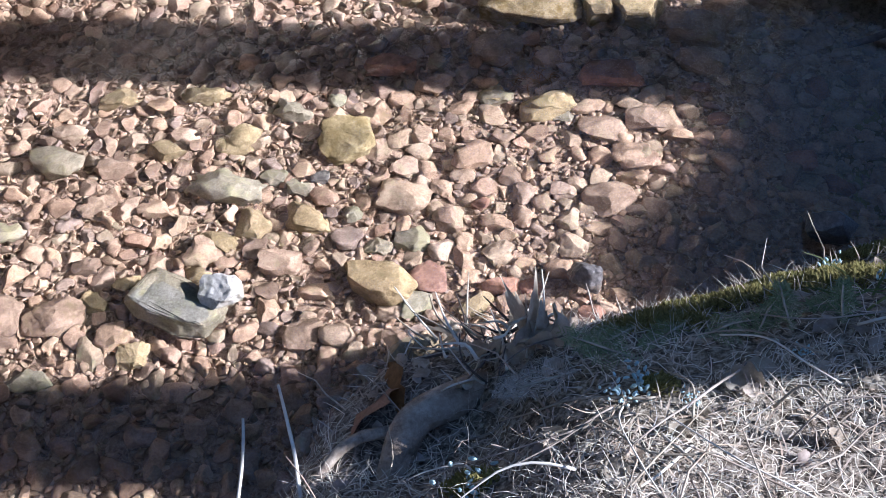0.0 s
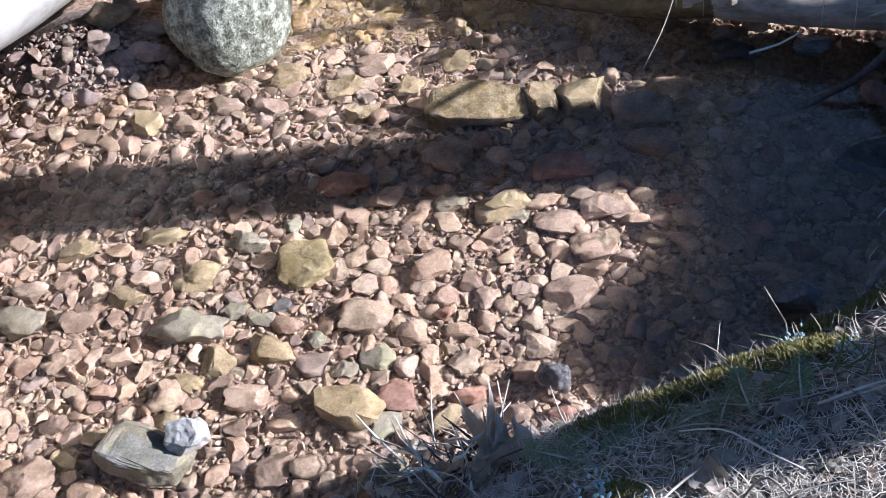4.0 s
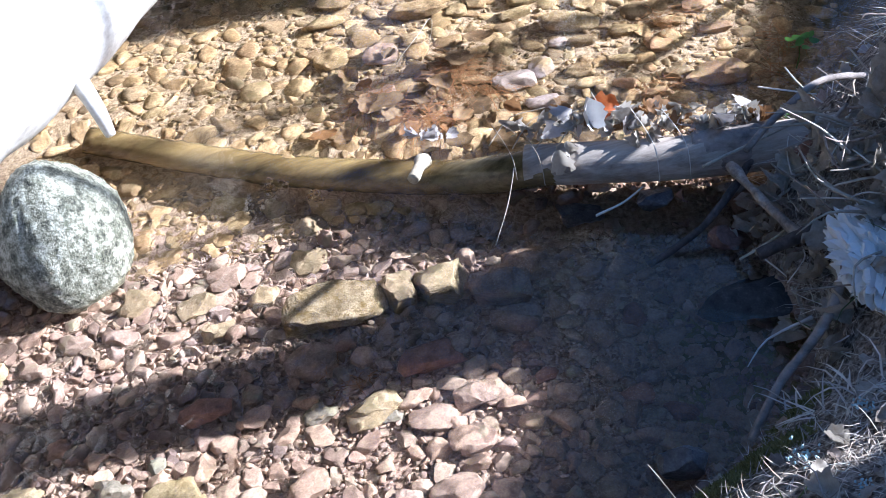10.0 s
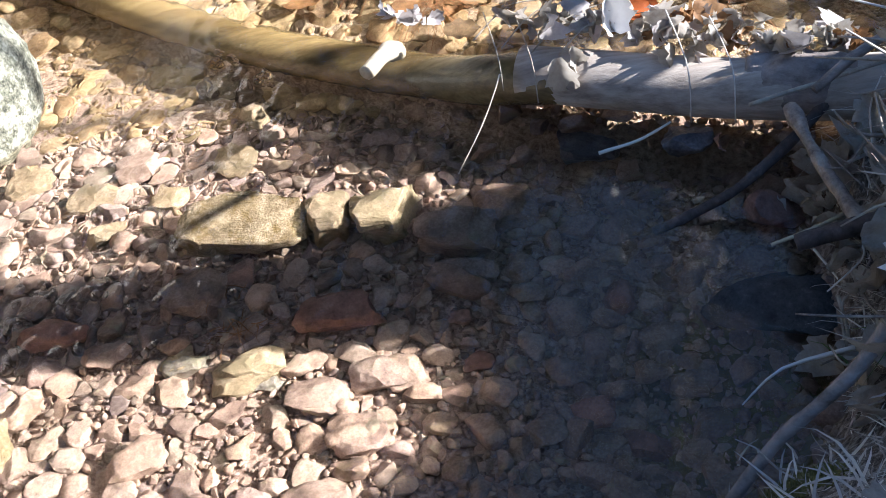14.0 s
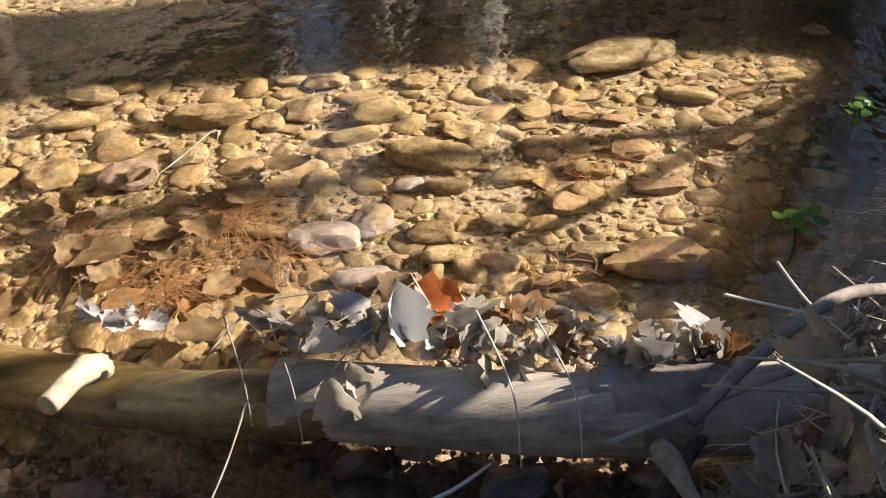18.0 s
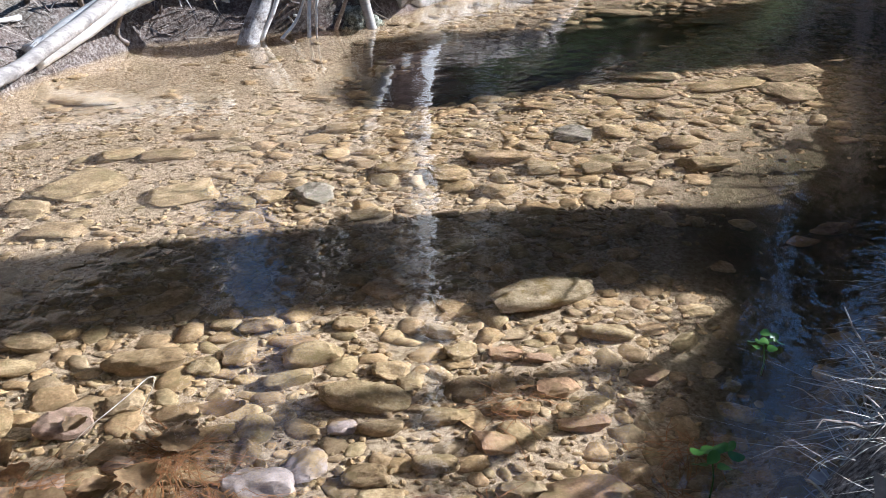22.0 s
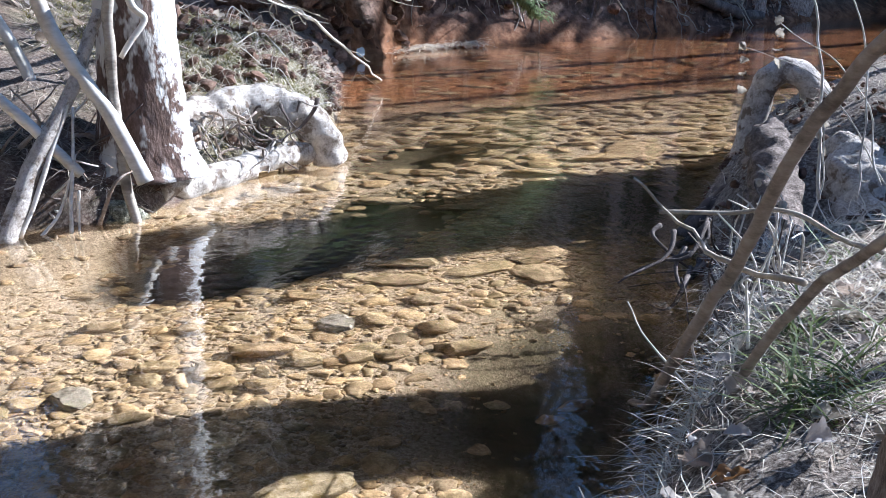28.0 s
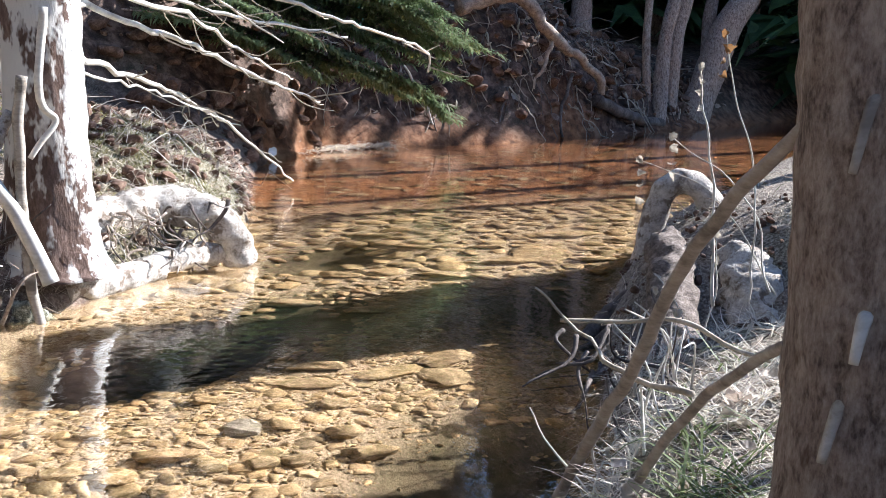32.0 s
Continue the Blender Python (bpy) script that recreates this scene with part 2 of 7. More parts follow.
earth_mat = surface("earth_clod", [(0.3, (0.045, 0.024, 0.016)), (0.5, (0.13, 0.078, 0.055)), (0.7, (0.27, 0.185, 0.14))], 60, 12, 0.9, 0.95, 0.4, island=True, tint=(0.3, 0.24, 0.19), tint_at=(0.6, 0.7), deep=0.01)
ridged_root = surface("ridged_root", [(0.3, (0.05, 0.038, 0.03)), (0.5, (0.17, 0.135, 0.112)), (0.7, (0.36, 0.3, 0.26))], 70, 16, 1.0, 0.85, 0.1, stretch=(1.6, 1.6, 3.0), deep=0.03)
limb_bark = surface("limb_bark", [(0.3, (0.12, 0.1, 0.085)), (0.5, (0.31, 0.265, 0.23)), (0.75, (0.5, 0.45, 0.4))], 60, 14, 0.9, 0.85, 0.1, stretch=(0.5, 0.5, 1), deep=0.01)
stub_wood = surface("stub_wood", [(0.3, (0.26, 0.2, 0.12)), (0.5, (0.45, 0.37, 0.25)), (0.75, (0.6, 0.53, 0.39))], 60, 9, 0.5, 0.7, 0.0, deep=0.005)
root_wood = surface("root_wood", [(0.3, (0.12, 0.09, 0.068)), (0.5, (0.33, 0.265, 0.21)), (0.7, (0.52, 0.45, 0.37))], 80, 18, 0.7, 0.85, 0.15, deep=0.02)
dark_root = surface("dark_root", [(0.3, (0.03, 0.022, 0.018)), (0.5, (0.1, 0.08, 0.07)), (0.75, (0.24, 0.2, 0.18))], 50, 8, 0.8, 0.8, 0.15, deep=0.02, stretch=(1, 1, 0.5))
twig_mat = surface("dry_twig", [(0.3, (0.22, 0.17, 0.13)), (0.55, (0.47, 0.41, 0.34)), (0.8, (0.7, 0.65, 0.58))], 70, 15, 0.3, 0.85, 0.5, island=True)
dead_leaf = surface("dead_leaf", [(0.3, (0.3, 0.25, 0.2)), (0.55, (0.54, 0.48, 0.42)), (0.8, (0.72, 0.68, 0.62))], 60, 14, 0.4, 0.7, 0.5, island=True, deep=0.004, thin=0.40)
pale_leaf = surface("pale_leaf", [(0.3, (0.34, 0.31, 0.28)), (0.55, (0.52, 0.48, 0.45)), (0.8, (0.66, 0.62, 0.59))], 60, 14, 0.5, 0.7, 0.1, deep=0.004, thin=0.3)
brown_leaf = surface("brown_leaf", [(0.3, (0.14, 0.07, 0.03)), (0.55, (0.34, 0.18, 0.08)), (0.8, (0.5, 0.3, 0.15))], 60, 14, 0.4, 0.7, 0.5, island=True, deep=0.004, thin=0.35)
drowned_leaf = surface("drowned_leaf", [(0.3, (0.06, 0.038, 0.02)), (0.5, (0.16, 0.105, 0.055)), (0.7, (0.28, 0.2, 0.11))], 60, 14, 0.4, 0.7, 0.3, deep=0.004, thin=0.2)
orange_leaf = surface("orange_leaf", [(0.3, (0.3, 0.06, 0.015)), (0.6, (0.55, 0.16, 0.04)), (0.8, (0.6, 0.25, 0.08))], 60, 14, 0.4, 0.6, 0.2, deep=0.004, thin=0.40)
dry_grass = surface("dry_grass", [(0.3, (0.55, 0.5, 0.4)), (0.5, (0.8, 0.76, 0.66)), (0.7, (0.88, 0.86, 0.79))], 40, 12, 0.1, 0.8, 0.5, island=True, thin=0.3)
green_grass = surface("green_grass", [(0.3, (0.07, 0.11, 0.035)), (0.55, (0.15, 0.2, 0.07)), (0.8, (0.3, 0.34, 0.14))], 40, 12, 0.1, 0.6, 0.5, island=True, thin=0.40)
moss_mat = surface("moss", [(0.3, (0.075, 0.07, 0.022)), (0.5, (0.2, 0.185, 0.062)), (0.7, (0.38, 0.35, 0.15))], 120, 14, 0.6, 0.9, 0.4, island=True, thin=0.25)
needle_mat = surface("needles", [(0.3, (0.02, 0.05, 0.018)), (0.55, (0.05, 0.11, 0.04)), (0.8, (0.1, 0.18, 0.07))], 40, 5, 0.1, 0.6, 0.5, island=True)
frond_mat = surface("fronds", [(0.3, (0.085, 0.135, 0.065)), (0.5, (0.21, 0.29, 0.15)), (0.7, (0.37, 0.45, 0.28))], 40, 5, 0.1, 0.5, 0.5, island=True, thin=0.45)
cress_mat = surface("cress", [(0.3, (0.05, 0.13, 0.02)), (0.6, (0.11, 0.25, 0.04)), (0.8, (0.18, 0.34, 0.08))], 60, 10, 0.1, 0.35, 0.2, thin=0.35)
paper_mat = surface("paper", [(0.3, (0.7, 0.68, 0.64)), (0.6, (0.82, 0.81, 0.78))], 40, 6, 0.2, 0.8, 0.05)
lichen_mat = surface("lichen", [(0.3, (0.25, 0.38, 0.4)), (0.6, (0.45, 0.62, 0.66)), (0.8, (0.6, 0.75, 0.78))], 90, 20, 0.5, 0.9, 0.2, island=True)
rope_mat = surface("rope", [(0.3, (0.0, 0.14, 0.11)), (0.6, (0.01, 0.28, 0.23))], 90, 20, 0.3, 0.6, 0.2, island=True)
blue_mat = surface("blue_plastic", [(0.3, (0.12, 0.3, 0.42)), (0.6, (0.25, 0.5, 0.62))], 30, 8, 0.2, 0.4, 0.1)
mat_algae = surface("root_mat", [(0.3, (0.03, 0.03, 0.03)), (0.6, (0.08, 0.078, 0.076)), (0.8, (0.16, 0.155, 0.15))], 220, 40, 1.0, 1.0, 0.0, deep=0.01)
foam_mat = surface("foam", [(0.3, (0.7, 0.74, 0.78)), (0.6, (0.85, 0.88, 0.9))], 60, 10, 0.3, 0.4, 0.1, island=True)

# water: clear, slightly tea-coloured, rippled more where it runs over the riffle
water_mat, nt, b = material("stream_water")
nt.nodes.remove(b)
out = nt.nodes["Material Output"]
glass = node(nt, "ShaderNodeBsdfGlass", Color=(0.97, 0.93, 0.85, 1), Roughness=0.0, IOR=1.33)
geo = nt.nodes.new("ShaderNodeNewGeometry")
stretch = nt.nodes.new("ShaderNodeMapping")
stretch.inputs["Scale"].default_value = (1.0, 0.8, 1.0)
nt.links.new(geo.outputs["Position"], stretch.inputs[0])
calm = node(nt, "ShaderNodeTexNoise", Scale=16.0, Detail=2.5, Roughness=0.5)
quick = node(nt, "ShaderNodeTexNoise", Scale=22.0, Detail=1.0, Roughness=0.45, Distortion=0.5)
for n in (calm, quick):
    nt.links.new(stretch.outputs[0], n.inputs["Vector"])
att = nt.nodes.new("ShaderNodeAttribute")
att.attribute_name = "ripple"
b1 = node(nt, "ShaderNodeBump", Strength=0.11, Distance=0.02)
nt.links.new(calm.outputs[0], b1.inputs["Height"])
b2 = node(nt, "ShaderNodeBump", Distance=0.028)
nt.links.new(att.outputs["Fac"], b2.inputs["Strength"])
nt.links.new(quick.outputs[0], b2.inputs["Height"])
nt.links.new(b1.outputs[0], b2.inputs["Normal"])
nt.links.new(b2.outputs[0], glass.inputs["Normal"])
gloss = node(nt, "ShaderNodeBsdfGlossy", Color=(1, 1, 1, 1), Roughness=0.0)
nt.links.new(b2.outputs[0], gloss.inputs["Normal"])
sheen = node(nt, "ShaderNodeFresnel", IOR=1.17)
nt.links.new(b2.outputs[0], sheen.inputs["Normal"])
both = nt.nodes.new("ShaderNodeMixShader")
nt.links.new(sheen.outputs[0], both.inputs[0])
nt.links.new(glass.outputs[0], both.inputs[1])
nt.links.new(gloss.outputs[0], both.inputs[2])
nt.links.new(both.outputs[0], out.inputs[0])

# ground: soil and litter on the banks, sand and silt on the stream bed
ground_mat, nt, b = material("stream_ground")
geo = nt.nodes.new("ShaderNodeNewGeometry")
n1 = node(nt, "ShaderNodeTexNoise", Scale=70.0, Detail=6.0, Roughness=0.75)
n2 = node(nt, "ShaderNodeTexNoise", Scale=7.0, Detail=6.0, Roughness=0.65)
for n in (n1, n2):
    nt.links.new(geo.outputs["Position"], n.inputs["Vector"])
def zone(name):
    a = nt.nodes.new("ShaderNodeAttribute")
    a.attribute_name = name
    return a.outputs["Fac"]
litter = ramp(nt, n1.outputs[0], [(0.38, (0.06, 0.047, 0.037)), (0.5, (0.22, 0.18, 0.145)), (0.62, (0.5, 0.445, 0.375))])
clay = ramp(nt, n2.outputs[0], [(0.38, (0.025, 0.015, 0.012)), (0.5, (0.08, 0.047, 0.036)), (0.62, (0.2, 0.135, 0.105))])
mossy = ramp(nt, n1.outputs[0], [(0.38, (0.05, 0.045, 0.024)), (0.5, (0.2, 0.19, 0.1)), (0.62, (0.46, 0.43, 0.28))])
sand_pink = ramp(nt, n1.outputs[0], [(0.38, (0.17, 0.112, 0.085)), (0.5, (0.35, 0.245, 0.19)), (0.62, (0.52, 0.4, 0.325))])
sand_gold = ramp(nt, n1.outputs[0], [(0.38, (0.18, 0.125, 0.075)), (0.5, (0.37, 0.28, 0.18)), (0.62, (0.54, 0.43, 0.3))])
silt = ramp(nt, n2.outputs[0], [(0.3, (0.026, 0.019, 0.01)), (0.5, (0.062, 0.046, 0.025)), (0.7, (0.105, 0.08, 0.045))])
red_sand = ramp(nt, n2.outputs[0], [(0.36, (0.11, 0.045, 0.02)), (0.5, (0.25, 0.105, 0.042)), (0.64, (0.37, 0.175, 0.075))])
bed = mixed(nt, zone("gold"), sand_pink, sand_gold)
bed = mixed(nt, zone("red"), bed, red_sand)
# silt for the pools, and the painted shade along the log's south side
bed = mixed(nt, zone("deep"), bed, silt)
slime = ramp(nt, n2.outputs[0], [(0.36, (0.06, 0.055, 0.02)), (0.5, (0.14, 0.13, 0.05)), (0.64, (0.22, 0.2, 0.09))])
bed = mixed(nt, zone("algae"), bed, slime)
bank = mixed(nt, zone("clay"), litter, clay)
bank = mixed(nt, zone("moss"), bank, mossy)
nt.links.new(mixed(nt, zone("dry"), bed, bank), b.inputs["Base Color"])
b.inputs["Roughness"].default_value = 0.92
b.inputs["Specular IOR Level"].default_value = 0.2
bp = node(nt, "ShaderNodeBump", Strength=0.7, Distance=0.02)
nt.links.new(n1.outputs[0], bp.inputs["Height"])
nt.links.new(bp.outputs[0], b.inputs["Normal"])

# ---------- building helpers ----------
def mesh_of(name, verts, faces, mat, smooth=True, sharp=None):
    me = bpy.data.meshes.new(name)
    if isinstance(faces, np.ndarray):
        k = faces.shape[1]
        me.vertices.add(len(verts))
        me.vertices.foreach_set("co", np.asarray(verts, np.float32).ravel())
        me.loops.add(faces.size)
        me.loops.foreach_set("vertex_index", faces.astype(np.int32).ravel())
        me.polygons.add(len(faces))
        me.polygons.foreach_set("loop_start", np.arange(0, faces.size, k, dtype=np.int32))
        me.polygons.foreach_set("loop_total", np.full(len(faces), k, np.int32))
        me.update(calc_edges=True)
    else:
        me.from_pydata([tuple(v) for v in verts], [], faces)
    if smooth:
        me.polygons.foreach_set("use_smooth", np.ones(len(me.polygons), bool))
    if sharp:
        me.set_sharp_from_angle(angle=radians(sharp))
    if mat:
        me.materials.append(mat)
    return me


def thing(name, label, category, m=None, group="", kind=""):
    ob = new(name)
    ob.empty_display_size = 0.05
    if m is not None:
        ob.matrix_world = m
    return tagged(ob, label, category, group, kind)


def part(name, data, parent, label="", m=None):
    ob = new(name, data)
    ob.parent = parent
    if m is not None:
        ob.matrix_basis = m
    return tagged(ob, label)


class Pile:
    """Gathers many small pieces into one mesh."""
    def __init__(self):
        self.v, self.f, self.n = [], [], 0

    def add(self, verts, faces):
        self.v.append(np.asarray(verts, float))
        self.f.append(np.asarray(faces, int) + self.n)
        self.n += len(verts)

    def mesh(self, name, mat, smooth=True, sharp=None):
        faces = self.f
        if len({f.shape[1] for f in faces}) == 1:
            return mesh_of(name, np.concatenate(self.v), np.concatenate(faces), mat, smooth, sharp)
        return mesh_of(name, np.concatenate(self.v), [tuple(r) for f in faces for r in f.tolist()], mat, smooth)


def tube_arrays(points, radii, seg=10, rough=0.0, freq=6.0, seed=0.0, caps=True):
    """A tapered limb along points, with uneven girth."""
    pts = [Vector(p) for p in points]
    verts, up = [], None
    for i, p in enumerate(pts):
        d = (pts[min(i + 1, len(pts) - 1)] - pts[max(i - 1, 0)]).normalized()
        if up is None:
            up = Vector((0, 0, 1)) if abs(d.z) < 0.9 else Vector((1, 0, 0))
        side = d.cross(up).normalized()
        up = side.cross(d).normalized()
        for k in range(seg):
            a = 2 * math.pi * k / seg
            w = side * math.cos(a) + up * math.sin(a)
            r = radii[i]
            q = p + w * r
            if rough:
                r *= 1 + rough * noise.noise(Vector((q.x, q.y, q.z)) * freq + Vector((seed, 0, 0)))
                q = p + w * r
            verts.append(q)
    n = len(pts)
    faces = [(i * seg + k, i * seg + (k + 1) % seg, (i + 1) * seg + (k + 1) % seg, (i + 1) * seg + k) for i in range(n - 1) for k in range(seg)]
    if caps:
        for row, end in ((0, pts[0]), (n - 1, pts[-1])):
            c = len(verts)
            verts.append(end)
            for k in range(seg):
                a, e = row * seg + k, row * seg + (k + 1) % seg
                faces.append((c, e, a, c) if row == 0 else (c, a, e, c))
    return np.array([tuple(v) for v in verts]), faces


def tube(name, points, radii, mat, seg=10, rough=0.0, freq=6.0, seed=0.0):
    v, f = tube_arrays(points, radii, seg, rough, freq, seed)
    return mesh_of(name, v, [tuple(dict.fromkeys(q)) for q in f], mat)


def smooth_line(points, n=6):
    """More points on a curve through the given ones."""
    p = [Vector(q) for q in points]
    out = []
    for i in range(len(p) - 1):
        a, b, c, d = p[max(i - 1, 0)], p[i], p[i + 1], p[min(i + 2, len(p) - 1)]
        for k in range(n):
            t = k / n
            out.append(0.5 * (2 * b + (c - a) * t + (2 * a - 5 * b + 4 * c - d) * t * t + (3 * b - a - 3 * c + d) * t ** 3))
    return out + [p[-1]]


def limb(name, points, r0, r1, mat, n=6, seg=10, rough=0.12, wobble=0.0, freq=8.0, seed=0.0):
    line = smooth_line(points, n)
    if wobble:
        line = [q + wobble * Vector(noise.noise_vector(q * 7 + Vector((seed, 3, 1)))) for q in line]
    k = len(line) - 1
    return tube(name, line, [r0 + (r1 - r0) * i / k for i in range(k + 1)], mat, seg, rough, freq, seed)


def sphere_arrays(level):
    bm = bmesh.new()
    bmesh.ops.create_icosphere(bm, subdivisions=level, radius=1.0)
    v = np.array([tuple(q.co) for q in bm.verts])
    f = np.array([[q.index for q in face.verts] for face in bm.faces])
    bm.free()
    return v, f


BALL = {k: sphere_arrays(k) for k in (1, 2, 3, 4, 5)}


def stone_arrays(level, rng, size=(1, 0.8, 0.5), cuts=14, keep=0.4, block=1.0):
    """A broken, slightly water-worn stone: a ball cut by planes, or a block where block is small."""
    v, f = BALL[level]
    v = np.sign(v) * np.abs(v) ** block
    for _ in range(cuts):
        n = rng.normal(size=3)
        n /= np.linalg.norm(n)
        d = rng.uniform(keep, 0.86)
        over = np.clip(v @ n - d, 0, None)
        v = v - over[:, None] * n
    for k in (2.3, 5.1, 11.0):
        a, b = rng.normal(size=(3, 3)) * k, rng.uniform(0, 6.28, 3)
        v = v * (1 + (0.1 / k) * np.sin(v @ a + b).sum(1, keepdims=True))
    return v * np.array(size), f


def turn_matrix(rng, tip=0.25):
    a, b, c = rng.uniform(0, 2 * math.pi), rng.normal() * tip, rng.normal() * tip
    return np.array(Euler((b, c, a)).to_matrix())

# ---------- the stream's plan ----------
RIGHT = [(-2.5, -6), (-0.9, -1.2), (-0.55, -0.1), (-0.3, 0.5), (-0.17, 0.88), (-0.07, 1.0), (0.19, 1.06), (0.46, 1.12), (0.73, 1.22), (0.9, 1.3), (1.1, 1.43), (1.19, 1.58), (1.18, 1.74), (1.22, 1.95), (1.4, 2.17), (1.69, 2.37), (2.0, 2.61), (2.3, 2.9), (2.77, 3.26), (3.2, 3.95), (3.96, 4.94), (5.03, 5.95), (5.64, 6.28), (8.42, 8.2), (14, 10.6), (30, 15)]
LEFT = [(-5, -6), (-3.0, -1), (-2.2, 1.0), (-1.7, 2.2), (-1.15, 3.0), (-0.7, 4.0), (-0.15, 4.95), (0.26, 5.62), (0.65, 6.0), (1.04, 6.03), (1.35, 5.95), (1.62, 6.0), (2.0, 6.33), (2.44, 6.71), (2.99, 7.38), (3.35, 8.15), (3.9, 9.6), (4.44, 10.98), (4.87, 11.9), (6.26, 13.0), (7.66, 13.0), (9.26, 13.05), (12.4, 13.9), (30, 19)]

LOG = [(-0.42, 2.98), (0.08, 2.63), (0.49, 2.41), (0.74, 2.25), (1.02, 2.14), (1.24, 2.08), (1.6, 2.02), (1.95, 1.97)]


def line_distance(px, py, line):
    best = np.full(px.shape, 1e9)
    for (ax, ay), (bx, by) in zip(line, line[1:]):
        dx, dy = bx - ax, by - ay
        t = np.clip(((px - ax) * dx + (py - ay) * dy) / (dx * dx + dy * dy), 0, 1)
        best = np.minimum(best, np.hypot(px - ax - t * dx, py - ay - t * dy))
    return best


def in_stream(px, py):
    poly = RIGHT + LEFT[::-1]
    inside = np.zeros(px.shape, bool)
    for (ax, ay), (bx, by) in zip(poly, poly[1:] + poly[:1]):
        hit = ((ay > py) != (by > py)) & (px < (bx - ax) * (py - ay) / (by - ay + 1e-12) + ax)
        inside ^= hit
    return inside


def bump(px, py, x, y, rx, ry, turn=0.0):
    c, s = math.cos(radians(turn)), math.sin(radians(turn))
    u, w = ((px - x) * c + (py - y) * s) / rx, (-(px - x) * s + (py - y) * c) / ry
    return np.exp(-(u * u + w * w))


def wave(px, py, f, seed):
    """Cheap uneven ground."""
    r = np.random.default_rng(seed)
    out = np.zeros(px.shape)
    for k in range(7):
        a, ph = r.uniform(0, math.pi), r.uniform(0, 6.3)
        g = f * r.uniform(0.5, 2.2)
        out += np.sin((px * math.cos(a) + py * math.sin(a)) * g + ph + 0.8 * np.sin(py * g * 0.7 + ph)) / (1 + k * 0.4)
    return out / 3


def ground_height(px, py):
    px, py = np.asarray(px, float), np.asarray(py, float)
    dr, dl = line_distance(px, py, RIGHT), line_distance(px, py, LEFT)
    wet = in_stream(px, py)
    edge = np.minimum(dr, dl)
    # the bed, with its pools
    deep = 0.11 + 0.06 * bump(px, py, 0.98, 1.55, 0.2, 0.25) + 0.19 * bump(px, py, 2.5, 3.6, 0.8, 0.5, 45) + 0.55 * bump(px, py, 2.25, 5.45, 0.85, 0.33, 28) + 0.3 * bump(px, py, 3.4, 6.9, 0.5, 0.3, 30) + 0.15 * bump(px, py, 4.0, 5.2, 1.0, 0.45, 40) + 0.05 * bump(px, py, -0.3, 2.6, 0.9, 0.25, -25) + 0.13 * bump(px, py, 2.0, 2.9, 0.6, 0.22, 42)
    deep = deep - 0.05 * bump(px, py, 1.0, 4.7, 0.9, 0.4) - 0.16 * bump(px, py, -0.85, 2.4, 0.3, 0.25)
    south = np.interp(px, [q[0] for q in LOG], [q[1] for q in LOG]) - py
    deep = deep + 0.05 * np.exp(-((south - 0.12) / 0.08) ** 2) * np.clip((px + 0.3) * 4, 0, 1) * (px < 1.3)
    bed = -deep * (1 - np.exp(-edge / 0.09)) + 0.012 * wave(px, py, 4, 1)
    bed = np.maximum(bed, (-0.02 - 0.05 * np.clip(0.5 - px, 0, 1)) - 0.1 * (line_distance(px, py, LOG) / 0.04) ** 2)
    # the banks
    near_right = (dr < dl)
    # the hump at (2.12, 1.3) is added out of view to shade the near bed
    hr = (0.34 - 0.1 * np.clip((py - 1.85) / 0.4, 0, 1) * np.clip((2.7 - py) / 0.4, 0, 1)) * (1 - np.exp(-dr / (0.16 - 0.08 * np.clip((py - 2.1) / 0.2, 0, 1) * np.clip((4.2 - py) / 0.5, 0, 1)))) + 0.2 * np.minimum(dr, 1.6) + 0.47 * bump(px, py, 2.12, 1.3, 0.33, 0.42) + 0.12 * bump(px, py, 4.8, 4.5, 0.9, 0.7) * np.clip(dr * 3, 0, 1)
    hl = 0.3 * (1 - np.exp(-dl / 0.15)) + 0.28 * np.minimum(dl, 5) + 0.22 * bump(px, py, 2.7, 8.4, 0.8, 1.3)
    hr = hr * (1 - 0.72 * bump(px, py, 0.0, 0.8, 0.2, 0.19)) * (1 - 0.8 * bump(px, py, 3.65, 3.95, 0.5, 0.5))
    hr = hr - 0.17 * np.exp(-(line_distance(px, py, LOG) / 0.11) ** 2) * np.clip(hr * 4, 0, 1)
    far = np.clip((py - 11.3) / 1.3, 0, 1)
    low = np.clip((px - 9.5) / 3.0, 0, 1)
    hf = (1.7 - 0.8 * low) * (1 - np.exp(-dl / 0.4)) + (0.45 - 0.3 * low) * np.minimum(dl, 9) + (0.1 * wave(px, py, 3.3, 9) + 0.06 * wave(px, py, 9, 10)) * np.clip(dl, 0, 1)
    hl = hl * (1 - far) + hf * far
    dry = np.where(near_right, hr, hl) + (0.02 * wave(px, py, 5, 2) + 0.014 * wave(px, py, 15, 3) + 0.03 * (dl < dr) * wave(px, py, 11, 4)) * np.clip(edge * 5, 0, 1)
    return np.where(wet, bed, dry)


def spread(lo, a, b, hi, step, grow=1.18):
    mid = list(np.arange(a, b, step))
    up, g = [], step
    x = mid[-1]
    while x < hi:
        g *= grow
        x += g
        up.append(x)
    dn, g, x = [], step, a
    while x > lo:
        g *= grow
        x -= g
        dn.append(x)
    return np.array(dn[::-1] + mid + up)


